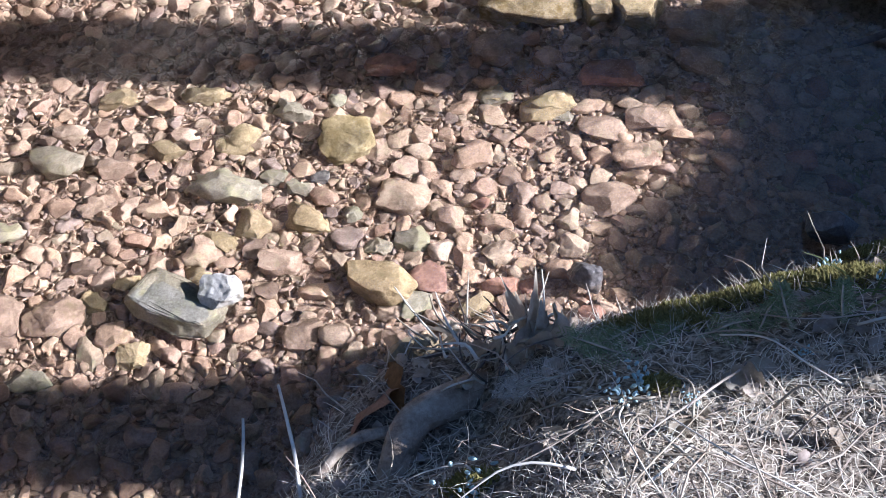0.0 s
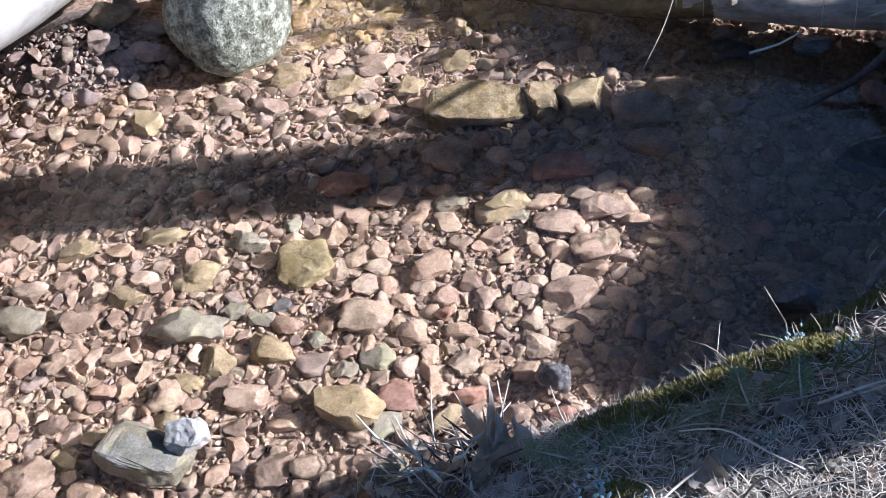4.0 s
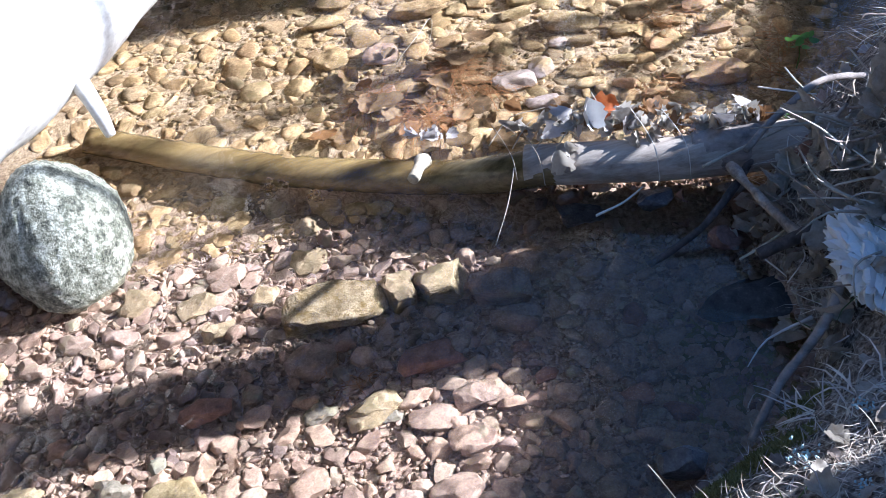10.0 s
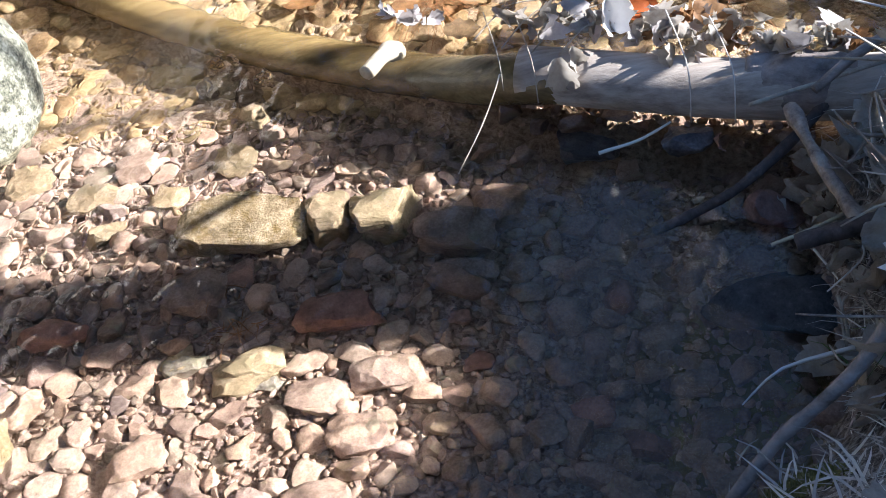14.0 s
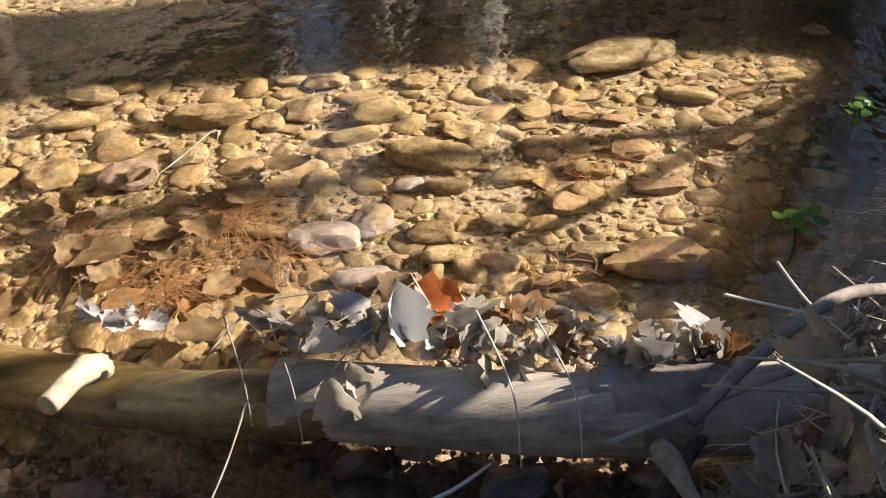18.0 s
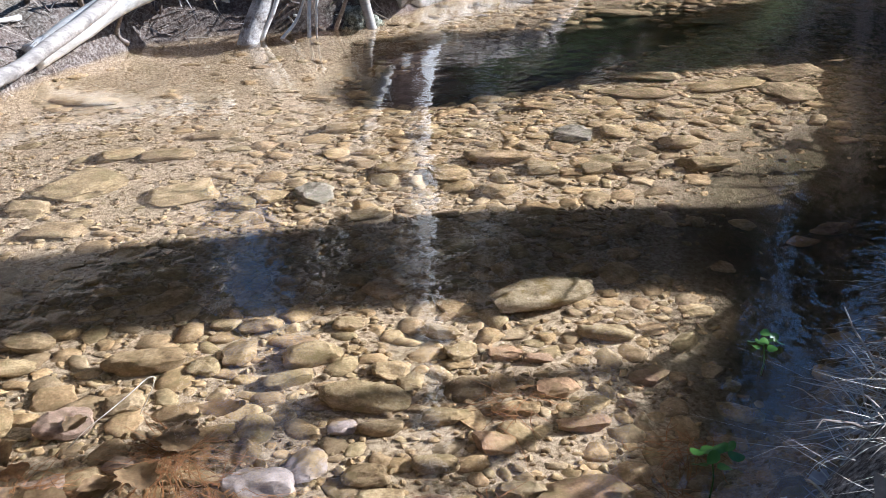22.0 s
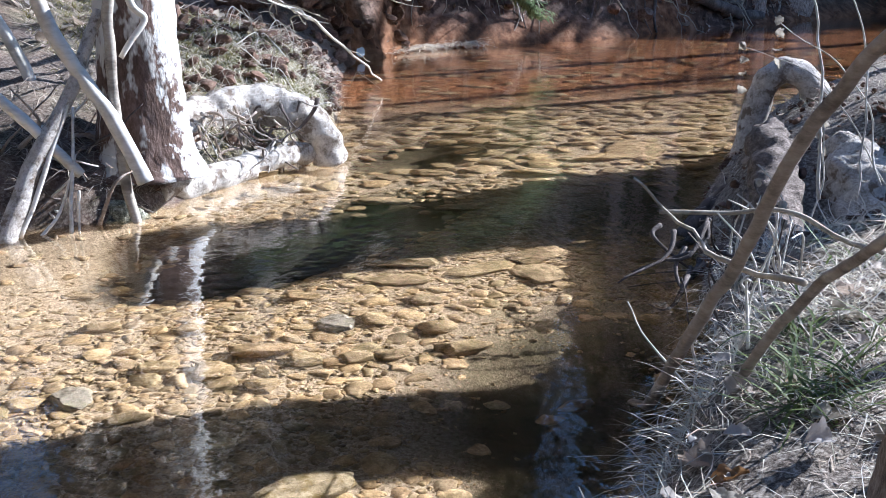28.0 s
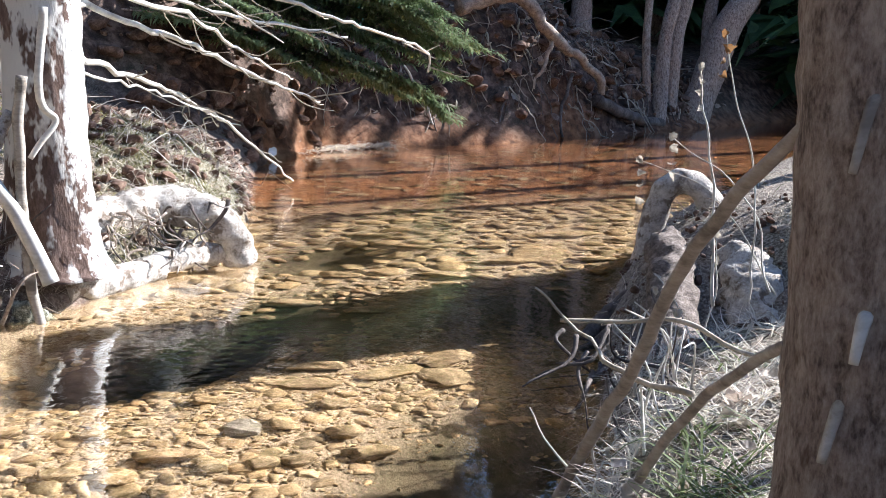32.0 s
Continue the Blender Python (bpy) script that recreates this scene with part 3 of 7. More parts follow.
gx, gy = spread(-90, -1.6, 3.8, 110, 0.035), spread(-90, 0.1, 6.6, 260, 0.035, 1.06)
X, Y = np.meshgrid(gx, gy)
Z = ground_height(X, Y)
nx, ny = len(gx), len(gy)
idx = np.arange(nx * ny).reshape(ny, nx)
quads = np.stack([idx[:-1, :-1], idx[:-1, 1:], idx[1:, 1:], idx[1:, :-1]], -1).reshape(-1, 4)
me = mesh_of("ground", np.stack([X, Y, Z], -1).reshape(-1, 3), quads, ground_mat)
D_R, D_L, WET = line_distance(X, Y, RIGHT), line_distance(X, Y, LEFT), in_stream(X, Y)
zones = {
    "dry": np.clip((Z + 0.01) / 0.03, 0, 1),
    "gold": np.clip((Y + 0.45 * X - 2.35) / 0.35, 0, 1),
    "red": np.clip((Y + 0.2 * X - 8.6) / 1.5, 0, 1),
    # deep: silt in the pools; the last term paints the log's shade beside it
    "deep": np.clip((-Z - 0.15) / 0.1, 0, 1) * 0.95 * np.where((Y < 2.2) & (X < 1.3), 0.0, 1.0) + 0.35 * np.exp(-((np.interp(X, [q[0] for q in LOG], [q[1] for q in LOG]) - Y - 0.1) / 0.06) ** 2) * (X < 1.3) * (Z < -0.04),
    "clay": np.clip(np.where(Y > 11.3, 1.0, 0.55 * (D_L < D_R)) * np.exp(-np.maximum(Z - 1.9, 0) * 3) + 0.3 * wave(X, Y, 3, 5), 0, 1),
    "algae": np.clip(1.3 * bump(X, Y, 1.02, 1.58, 0.17, 0.22) + 0.25 * wave(X, Y, 12, 7), 0, 0.85) * (Z < 0),
    "moss": np.clip(1.2 * bump(X, Y, 2.7, 8.4, 0.9, 1.5) + 0.35 * wave(X, Y, 6, 6), 0, 0.9) * (Z > 0.1),
}
for key, value in zones.items():
    a = me.attributes.new(key, "FLOAT", "POINT")
    a.data.foreach_set("value", value.astype(np.float32).ravel())
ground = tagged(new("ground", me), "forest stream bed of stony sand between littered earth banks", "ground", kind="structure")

# the water's sheet: a little higher above the fallen log than below it


def water_height(px, py):
    ly = np.interp(px, [q[0] for q in LOG], [q[1] for q in LOG])
    return 0.042 / (1 + np.exp(np.clip(-(py - ly + np.interp(px, [0.45, 0.7], [0.05, -0.02])) / 0.011, -50, 50))) - 0.02


wx, wy = spread(-8, -1.6, 3.8, 30, 0.03, 1.12), spread(-8, 0.1, 6.2, 22, 0.03, 1.05)
WX, WY = np.meshgrid(wx, wy)
inside = in_stream(WX, WY) | (np.minimum(line_distance(WX, WY, RIGHT), line_distance(WX, WY, LEFT)) < 0.25)
wi = np.arange(WX.size).reshape(WX.shape)
keep = inside[:-1, :-1] & inside[1:, 1:] & inside[:-1, 1:] & inside[1:, :-1]
wq = np.stack([wi[:-1, :-1], wi[:-1, 1:], wi[1:, 1:], wi[1:, :-1]], -1)[keep]
riffle = np.clip(1.1 * bump(WX, WY, -0.7, 1.5, 0.65, 1.1) + 1.0 * bump(WX, WY, -0.1, 2.2, 0.75, 0.4, -15) + 0.03 * bump(WX, WY, 0.78, 1.75, 0.2, 0.4), 0, 1)
WZ = water_height(WX, WY) + 0.004 * riffle * wave(WX, WY, 25, 8)
me = mesh_of("water", np.stack([WX, WY, WZ], -1).reshape(-1, 3), wq, water_mat)
a = me.attributes.new("ripple", "FLOAT", "POINT")
a.data.foreach_set("value", (0.006 + 0.5 * riffle).astype(np.float32).ravel())
water = tagged(new("water", me), "clear shallow tea-coloured stream water with ripples", "water", kind="structure")
water.visible_shadow = False


def at_ground(x, y, dz=0.0):
    return (x, y, float(ground_height(np.array([x]), np.array([y]))[0]) + dz)


# ---------- stones ----------
rng = np.random.default_rng(11)
taken = []


def stone(name, x, y, w, d, h, mat, label, turn=0.0, lift=0.0, seed=0, cuts=12, level=5, tip=0.05, group="", keep=0.5, block=0.8):
    """One stone that stands out, resting on the bed."""
    r = np.random.default_rng(seed)
    v, f = stone_arrays(level, r, (w / 2, d / 2, h / 2), cuts, keep, block)
    amp = min(w, d) * 0.035
    v = v + amp * np.array([tuple(noise.noise_vector(Vector(q) * (2.2 / max(w, d)) * 4 + Vector((seed, 0, 0)))) for q in v])
    ob = new(name, mesh_of(name, v, f, mat, sharp=32))
    g = at_ground(x, y)
    ob.matrix_world = Matrix.Translation((x, y, g[2] + h * 0.32 + lift)) @ Euler((tip * r.normal(), tip * r.normal(), radians(turn))).to_matrix().to_4x4()
    taken.append((x, y, max(w, d) * 0.46))
    return tagged(ob, label, "stone", group)


# kind: material, label, roundness of the block, how far it stands proud
KINDS = {
    "p": (cobble_pink, "water-worn pinkish-brown stone on the gravel bed", 0.78, 0.0),
    "a": (algae_stone, "flat tan stone coated with algae under shallow water", 0.7, 0.0),
    "A": (moss_stone, "yellow-green algae-furred stone under shallow water", 0.75, 0.0),
    "g": (grey_stone, "smooth olive-grey stone in the shallow water", 0.85, 0.0),
    "b": (brown_stone, "brown water-worn stone on the stream bed", 0.8, 0.0),
    "r": (red_stone, "reddish angular stone on the stream bed", 0.65, 0.0),
    "d": (dark_stone, "dark blue-grey wet stone on the stream bed", 0.75, 0.0),
    "o": (ochre_stone, "ochre silt-coated stone on the stream bed", 0.75, 0.0),
    "l": (lilac_stone, "pale greyish-mauve rounded stone behind the log", 0.85, 0.0),
    "R": (russet_stone, "russet-tan flat slab of sandstone on the stream bed", 0.6, 0.0),
    "f": (ochre_stone, "broad flat buff slab bedded in the stream's silt", 0.6, -0.01),
    "M": (fur_stone, "long ochre stone furred with algae just under the surface", 0.8, 0.03),
}


def lay_stones(rows, turn, group, seed):
    """Stones that can be told apart, each with its place, length, breadth and kind."""
    r = np.random.default_rng(seed)
    for k, (x, y, w, d, kind) in enumerate(rows):
        mat, label, block, lift = KINDS[kind]
        h = min(max(0.5 * w, 0.03), 0.06 if kind == "f" else 0.09)
        worn = kind in "oflM"
        stone("stone", x, y, w, d, h, mat, label, turn + r.normal() * 14, lift, seed * 100 + k, 5 if worn else 9, 4, 0.08, group, 0.74 if worn else 0.62, block)


BIG, UP = "large stones in the stream", "large ochre stones upstream"
lay_stones([(-0.75, 1.71, 0.11, 0.061, "a"), (-0.56, 1.74, 0.101, 0.062, "a"), (-0.35, 1.69, 0.105, 0.057, "g"), (-0.23, 1.61, 0.15, 0.133, "A"), (-0.46, 1.6, 0.097, 0.086, "a"), (-0.46, 1.46, 0.168, 0.098, "g"), (-0.39, 1.37, 0.078, 0.089, "a"), (-0.28, 1.38, 0.11, 0.08, "a"), (-0.08, 1.45, 0.13, 0.085, "p"), (0.03, 1.39, 0.07, 0.079, "p"), (0.13, 1.31, 0.081, 0.074, "p"), (0.06, 1.34, 0.044, 0.058, "p"), (-0.12, 1.22, 0.178, 0.097, "a"), (-0.01, 1.24, 0.092, 0.07, "r"), (-0.03, 1.17, 0.09, 0.068, "g"), (-0.08, 1.15, 0.077, 0.049, "p"), (0.09, 1.17, 0.077, 0.049, "a"), (-0.25, 1.09, 0.096, 0.088, "b"), (-0.17, 1.09, 0.089, 0.053, "p"), (-0.03, 1.02, 0.131, 0.059, "a"), (-0.77, 0.97, 0.088, 0.051, "g"), (-0.73, 1.51, 0.105, 0.057, "p"), (-0.85, 1.51, 0.157, 0.093, "g"), (-0.49, 1.29, 0.097, 0.075, "p")], 3, BIG, 21)
lay_stones([(-0.45, 1.32, 0.091, 0.044, "a"), (-0.49, 1.23, 0.057, 0.041, "a"), (0.28, 1.4, 0.057, 0.072, "p"), (0.29, 1.33, 0.062, 0.07, "p"), (0.37, 1.46, 0.116, 0.096, "p"), (0.42, 1.58, 0.1, 0.08, "b"), (0.37, 1.66, 0.096, 0.066, "b"), (0.24, 1.72, 0.131, 0.076, "a"), (0.12, 1.75, 0.077, 0.055, "g"), (0.42, 1.74, 0.084, 0.043, "p"), (0.33, 1.73, 0.083, 0.043, "p"), (0.07, 1.57, 0.107, 0.077, "b"), (-0.14, 1.58, 0.067, 0.071, "p"), (-0.05, 1.34, 0.075, 0.076, "g"), (-0.12, 1.32, 0.063, 0.048, "g"), (-0.18, 1.4, 0.039, 0.042, "g"), (0.05, 1.52, 0.059, 0.052, "p"), (0.18, 1.47, 0.058, 0.067, "b"), (0.18, 1.41, 0.057, 0.075, "b"), (0.13, 1.39, 0.07, 0.047, "p"), (0.13, 1.22, 0.091, 0.041, "r"), (0.2, 1.22, 0.054, 0.052, "r"), (0.26, 1.27, 0.073, 0.051, "b"), (-0.32, 1.27, 0.113, 0.061, "p")], 3, BIG, 22)
lay_stones([(-0.24, 1.2, 0.074, 0.044, "p"), (-0.37, 1.5, 0.06, 0.045, "g"), (-0.27, 1.5, 0.056, 0.046, "d"), (-0.31, 1.47, 0.066, 0.043, "g"), (-0.16, 1.69, 0.083, 0.089, "b"), (-0.25, 1.73, 0.063, 0.049, "g"), (-0.58, 1.04, 0.074, 0.06, "a"), (-0.63, 1.08, 0.075, 0.076, "b"), (-0.88, 1.12, 0.119, 0.107, "b"), (-0.76, 1.12, 0.117, 0.096, "b"), (-0.69, 1.16, 0.064, 0.058, "a"), (-0.74, 1.4, 0.082, 0.069, "b"), (0.01, 1.48, 0.059, 0.051, "p"), (-0.05, 1.58, 0.06, 0.054, "p"), (0.27, 1.48, 0.058, 0.059, "p"), (0.32, 1.14, 0.058, 0.043, "r"), (0.09, 1.44, 0.045, 0.034, "r"), (0.01, 1.14, 0.047, 0.044, "p"), (0.05, 1.11, 0.064, 0.043, "p"), (-0.25, 1.14, 0.048, 0.031, "p"), (-0.61, 1.4, 0.081, 0.059, "p"), (-0.95, 1.32, 0.125, 0.06, "g"), (-0.62, 1.56, 0.098, 0.058, "a"), (-0.85, 1.61, 0.087, 0.056, "p")], 3, BIG, 23)
lay_stones([(-0.63, 1.21, 0.064, 0.042, "a")], 3, BIG, 24)
lay_stones([(0.12, 1.92, 0.14, 0.125, "b"), (0.39, 1.83, 0.165, 0.102, "r"), (0.59, 1.87, 0.138, 0.062, "b"), (0.6, 1.96, 0.142, 0.064, "p"), (0.46, 1.69, 0.104, 0.074, "b"), (0.43, 1.57, 0.1, 0.07, "p"), (0.36, 1.66, 0.103, 0.073, "p"), (-0.04, 2.59, 0.136, 0.096, "A"), (0.08, 2.54, 0.068, 0.089, "a"), (0.16, 2.41, 0.093, 0.1, "a"), (0.28, 2.49, 0.055, 0.048, "A"), (0.36, 2.41, 0.082, 0.056, "A"), (0.15, 2.26, 0.097, 0.071, "a"), (0.23, 2.23, 0.072, 0.053, "b"), (0.22, 1.83, 0.064, 0.061, "b"), (0.27, 1.71, 0.062, 0.066, "g"), (0.23, 1.72, 0.125, 0.06, "a"), (0.11, 1.76, 0.07, 0.057, "a"), (-0.14, 2.19, 0.096, 0.077, "a"), (-0.06, 2.27, 0.114, 0.086, "p"), (-0.29, 2.26, 0.098, 0.093, "a"), (0.02, 2.16, 0.087, 0.078, "a"), (-0.21, 2.1, 0.094, 0.063, "p"), (-0.1, 2.09, 0.093, 0.062, "a")], -8, BIG, 91)
lay_stones([(-0.33, 2.15, 0.096, 0.065, "p"), (-0.45, 2.16, 0.097, 0.066, "p"), (-0.65, 2.11, 0.114, 0.074, "a"), (-0.55, 2.1, 0.096, 0.066, "p"), (-0.13, 1.84, 0.131, 0.064, "r"), (-0.03, 1.79, 0.1, 0.06, "p"), (-0.75, 2.52, 0.108, 0.064, "p"), (-0.65, 2.44, 0.087, 0.069, "p"), (-0.77, 2.43, 0.141, 0.078, "a"), (-0.66, 2.63, 0.092, 0.058, "a"), (-0.66, 2.33, 0.119, 0.066, "p"), (-0.77, 2.34, 0.103, 0.075, "p")], -8, BIG, 92)
lay_stones([(0.69, 2.04, 0.132, 0.122, "b"), (0.77, 1.78, 0.089, 0.08, "b"), (0.6, 1.89, 0.119, 0.058, "p"), (0.7, 1.89, 0.07, 0.068, "b"), (0.65, 1.83, 0.058, 0.053, "b"), (0.48, 1.77, 0.065, 0.065, "p"), (0.5, 1.69, 0.093, 0.071, "b"), (0.43, 1.58, 0.091, 0.08, "p"), (0.42, 1.52, 0.078, 0.037, "b"), (0.59, 1.8, 0.052, 0.045, "r"), (0.81, 1.97, 0.089, 0.051, "b"), (0.76, 1.89, 0.065, 0.048, "p"), (0.56, 1.59, 0.059, 0.046, "b"), (0.62, 1.7, 0.061, 0.043, "r"), (0.88, 1.96, 0.078, 0.07, "b"), (0.86, 1.81, 0.074, 0.064, "r"), (0.76, 1.67, 0.071, 0.06, "b"), (0.65, 1.64, 0.07, 0.052, "p"), (0.92, 1.73, 0.084, 0.06, "b"), (0.8, 1.59, 0.08, 0.056, "r"), (0.72, 1.56, 0.078, 0.055, "b"), (0.96, 1.64, 0.083, 0.059, "b"), (0.97, 1.56, 0.081, 0.057, "b"), (0.87, 1.53, 0.079, 0.055, "r")], 3, BIG, 131)
lay_stones([(0.59, 1.51, 0.057, 0.045, "b"), (0.67, 2.29, 0.103, 0.062, "b"), (0.55, 2.24, 0.076, 0.059, "b"), (0.45, 2.29, 0.089, 0.056, "p"), (0.83, 2.19, 0.087, 0.045, "b")], 3, BIG, 132)
lay_stones([(1.52, 3.27, 0.278, 0.126, "M"), (1.06, 2.96, 0.178, 0.08, "o"), (0.98, 3.16, 0.14, 0.085, "o"), (0.83, 3.22, 0.08, 0.104, "o"), (0.63, 3.22, 0.176, 0.079, "o"), (0.48, 3.04, 0.122, 0.12, "b"), (0.92, 2.78, 0.076, 0.099, "l"), (0.83, 2.74, 0.128, 0.085, "l"), (1.37, 2.54, 0.191, 0.104, "R"), (0.88, 2.62, 0.102, 0.048, "l"), (0.45, 3.43, 0.085, 0.067, "o"), (0.38, 3.4, 0.119, 0.069, "o"), (1.27, 3.18, 0.111, 0.05, "o"), (1.62, 3.09, 0.125, 0.056, "o"), (1.02, 2.72, 0.085, 0.06, "o"), (1.27, 2.6, 0.093, 0.042, "o"), (1.26, 2.75, 0.088, 0.063, "R"), (0.34, 3.29, 0.136, 0.061, "o"), (0.33, 3.07, 0.112, 0.1, "o"), (0.45, 2.83, 0.09, 0.087, "b"), (1.2, 2.86, 0.091, 0.051, "o"), (1.34, 2.85, 0.093, 0.052, "o"), (1.45, 2.9, 0.095, 0.062, "R"), (1.13, 3.06, 0.076, 0.068, "o")], -12, UP, 191)
lay_stones([(1.08, 3.28, 0.073, 0.055, "o"), (0.92, 3.08, 0.098, 0.053, "o"), (0.75, 3.18, 0.076, 0.074, "o"), (0.45, 4.35, 0.234, 0.271, "f"), (0.74, 4.21, 0.215, 0.171, "f"), (0.89, 3.33, 0.094, 0.069, "o"), (0.81, 3.36, 0.068, 0.053, "o"), (1.07, 2.86, 0.09, 0.05, "o"), (1.16, 3, 0.06, 0.067, "o"), (1.15, 2.72, 0.086, 0.052, "o"), (1.45, 2.77, 0.102, 0.046, "R"), (1.65, 2.91, 0.099, 0.053, "R"), (1.29, 3.09, 0.075, 0.072, "o"), (1.38, 3.06, 0.075, 0.051, "R"), (0.59, 3.08, 0.086, 0.064, "o"), (0.67, 2.82, 0.066, 0.055, "o"), (0.6, 2.87, 0.09, 0.05, "b"), (1.44, 3.02, 0.062, 0.042, "R"), (1, 2.88, 0.057, 0.042, "l"), (1.03, 2.65, 0.093, 0.042, "o"), (1.12, 2.61, 0.082, 0.042, "R"), (1.19, 2.54, 0.091, 0.041, "R")], -12, UP, 192)
lay_stones([(1.1, 4.07, 0.123, 0.16, "g"), (1.69, 4.18, 0.21, 0.094, "o"), (1.99, 4.31, 0.143, 0.186, "g"), (1.51, 4.09, 0.13, 0.132, "o"), (2.31, 4, 0.193, 0.087, "o"), (2.37, 4.67, 0.268, 0.124, "f"), (2.89, 4.54, 0.208, 0.236, "f"), (2.72, 4.67, 0.302, 0.155, "f"), (2.36, 4.42, 0.127, 0.103, "o"), (2.13, 4.31, 0.1, 0.131, "o"), (1.8, 4.07, 0.11, 0.099, "o"), (1.95, 4.03, 0.111, 0.1, "o"), (2.29, 4.17, 0.139, 0.099, "o"), (1.37, 4.19, 0.128, 0.087, "o"), (0.9, 4.07, 0.105, 0.092, "o"), (0.39, 4.03, 0.192, 0.094, "f"), (0.29, 4.22, 0.148, 0.112, "f"), (1.26, 4.62, 0.143, 0.08, "o"), (1.85, 4.86, 0.134, 0.082, "o"), (1.97, 4.64, 0.128, 0.077, "o"), (1.23, 3.87, 0.133, 0.061, "o"), (0.98, 4.09, 0.105, 0.093, "o"), (2.07, 4.01, 0.112, 0.08, "o"), (1.62, 3.93, 0.122, 0.078, "o")], -14, UP, 221)
lay_stones([(1.54, 4.46, 0.119, 0.08, "o"), (0.7, 4.53, 0.178, 0.099, "f"), (0.55, 4.58, 0.161, 0.104, "f"), (1.25, 5.1, 0.139, 0.07, "f"), (0.85, 4.68, 0.165, 0.084, "f"), (0.4, 5.28, 0.263, 0.118, "f")], -14, UP, 222)
lay_stones([(3.14, 5.69, 0.331, 0.149, "o"), (3.79, 6.09, 0.267, 0.12, "o"), (4.63, 6.42, 0.409, 0.522, "f"), (3.29, 6.41, 0.27, 0.122, "o"), (2.85, 6.02, 0.279, 0.126, "o"), (3.85, 5.77, 0.225, 0.101, "o"), (4.85, 6.09, 0.256, 0.115, "o"), (4.06, 6.92, 0.266, 0.12, "o"), (4.44, 6.71, 0.228, 0.103, "o"), (5.12, 6.8, 0.243, 0.109, "o"), (3.99, 7.42, 0.282, 0.127, "o")], -29, UP, 301)
stone("slab_stone", -0.505, 1.135, 0.19, 0.1, 0.055, grey_stone, "wedge-shaped grey-green slab breaking the water", -28, 0.05, 3, 2, group=BIG, keep=0.8, block=0.3, tip=0.1)
stone("stone", -0.425, 1.15, 0.105, 0.08, 0.07, pale_stone, "pale grey stone lying on the wedge-shaped slab", 10, 0.08, 4, 9)
stone("stone", 0.31, 1.23, 0.09, 0.08, 0.1, dark_stone, "dark wet stone standing out of the water", 0, 0.03, 11, group=BIG)
stone("slab_stone", 0.2, 2.05, 0.25, 0.13, 0.1, fur_stone, "long yellowish slab in a row of stones", -8, 0.015, 14, 5, group=BIG, block=0.4, keep=0.75)
stone("slab_stone", 0.35, 2.055, 0.085, 0.12, 0.1, algae_stone, "narrow tan block in a row of stones", 5, 0.015, 15, 5, group=BIG, block=0.4, keep=0.75)
stone("slab_stone", 0.455, 2.045, 0.125, 0.12, 0.1, algae_stone, "square pale block in a row of stones", -5, 0.015, 16, 5, group=BIG, block=0.35, keep=0.78)
stone("slab_stone", 0.6, 1.98, 0.15, 0.09, 0.09, cobble_pink, "pale wedge stone ending the row", -15, 0.015, 17, 5, group=BIG, block=0.4, keep=0.75)
stone("stone", 0.8, 1.345, 0.15, 0.08, 0.1, dark_stone, "dark blue-grey wet stone at the bank's foot", -5, 0.05, 27)
stone("stone", 0.83, 2.15, 0.14, 0.09, 0.08, dark_stone, "dark wet stone under the log", 0, 0.05, 28)
stone("stone", 1.02, 2.1, 0.13, 0.08, 0.08, dark_stone, "dark stone under the log", 10, 0.06, 29)
stone("stone", 1.13, 1.91, 0.11, 0.08, 0.08, red_stone, "brick-red stone at the shaded bank", 0, 0.03, 30)
stone("stone", 1.34, 1.95, 0.13, 0.1, 0.09, red_stone, "brick-red stone half under the bank", 20, 0.0, 31)
for k, (x, y, w, d, t) in enumerate([(5.17, 6.88, 0.6, 0.28, 0), (4.3, 6.3, 0.4, 0.2, 0), (5.9, 7.2, 0.35, 0.2, 10), (3.0, 4.72, 0.3, 0.16, 15), (2.5, 4.83, 0.3, 0.11, -25)]):
    stone("stone", x, y, w, d, 0.1, ochre_stone, "ochre silt-coated flat stone on the stream bed", t, 0.0, 50 + k, group=UP)
stone("stone", 2.36, 3.4, 0.15, 0.07, 0.06, russet_stone, "flat russet stone just breaking the dark water", 5, 0.2, 71, group=UP)
stone("stone", 2.24, 3.34, 0.09, 0.05, 0.05, russet_stone, "small flat russet stone just breaking the dark water", 5, 0.2, 72, group=UP)


def free_spots(n, box, reach, seed, gap=0.9, where=None, tries=40):
    """Spots in a box that keep clear of one another; sizes fall off from large to small."""
    r = np.random.default_rng(seed)
    cell, grid, out = max(reach) * 2, {}, []
    for q in taken:
        grid.setdefault((int(q[0] // cell), int(q[1] // cell)), []).append(q)
    sizes = np.sort(reach[0] + (reach[1] - reach[0]) * r.uniform(0, 1, n) ** 2.2)[::-1]
    for s in sizes:
        for _ in range(tries):
            x, y = r.uniform(box[0], box[1]), r.uniform(box[2], box[3])
            c = (int(x // cell), int(y // cell))
            if all((x - a) ** 2 + (y - b) ** 2 > (gap * (s + t)) ** 2 for i in (-1, 0, 1) for j in (-1, 0, 1) for a, b, t in grid.get((c[0] + i, c[1] + j), ())):
                grid.setdefault(c, []).append((x, y, s))
                out.append((x, y, s))
                break
    pts = np.array(out)
    ok = in_stream(pts[:, 0], pts[:, 1])
    if where is not None:
        ok &= where(pts[:, 0], pts[:, 1])
    pts = pts[ok]
    return pts, ground_height(pts[:, 0], pts[:, 1])


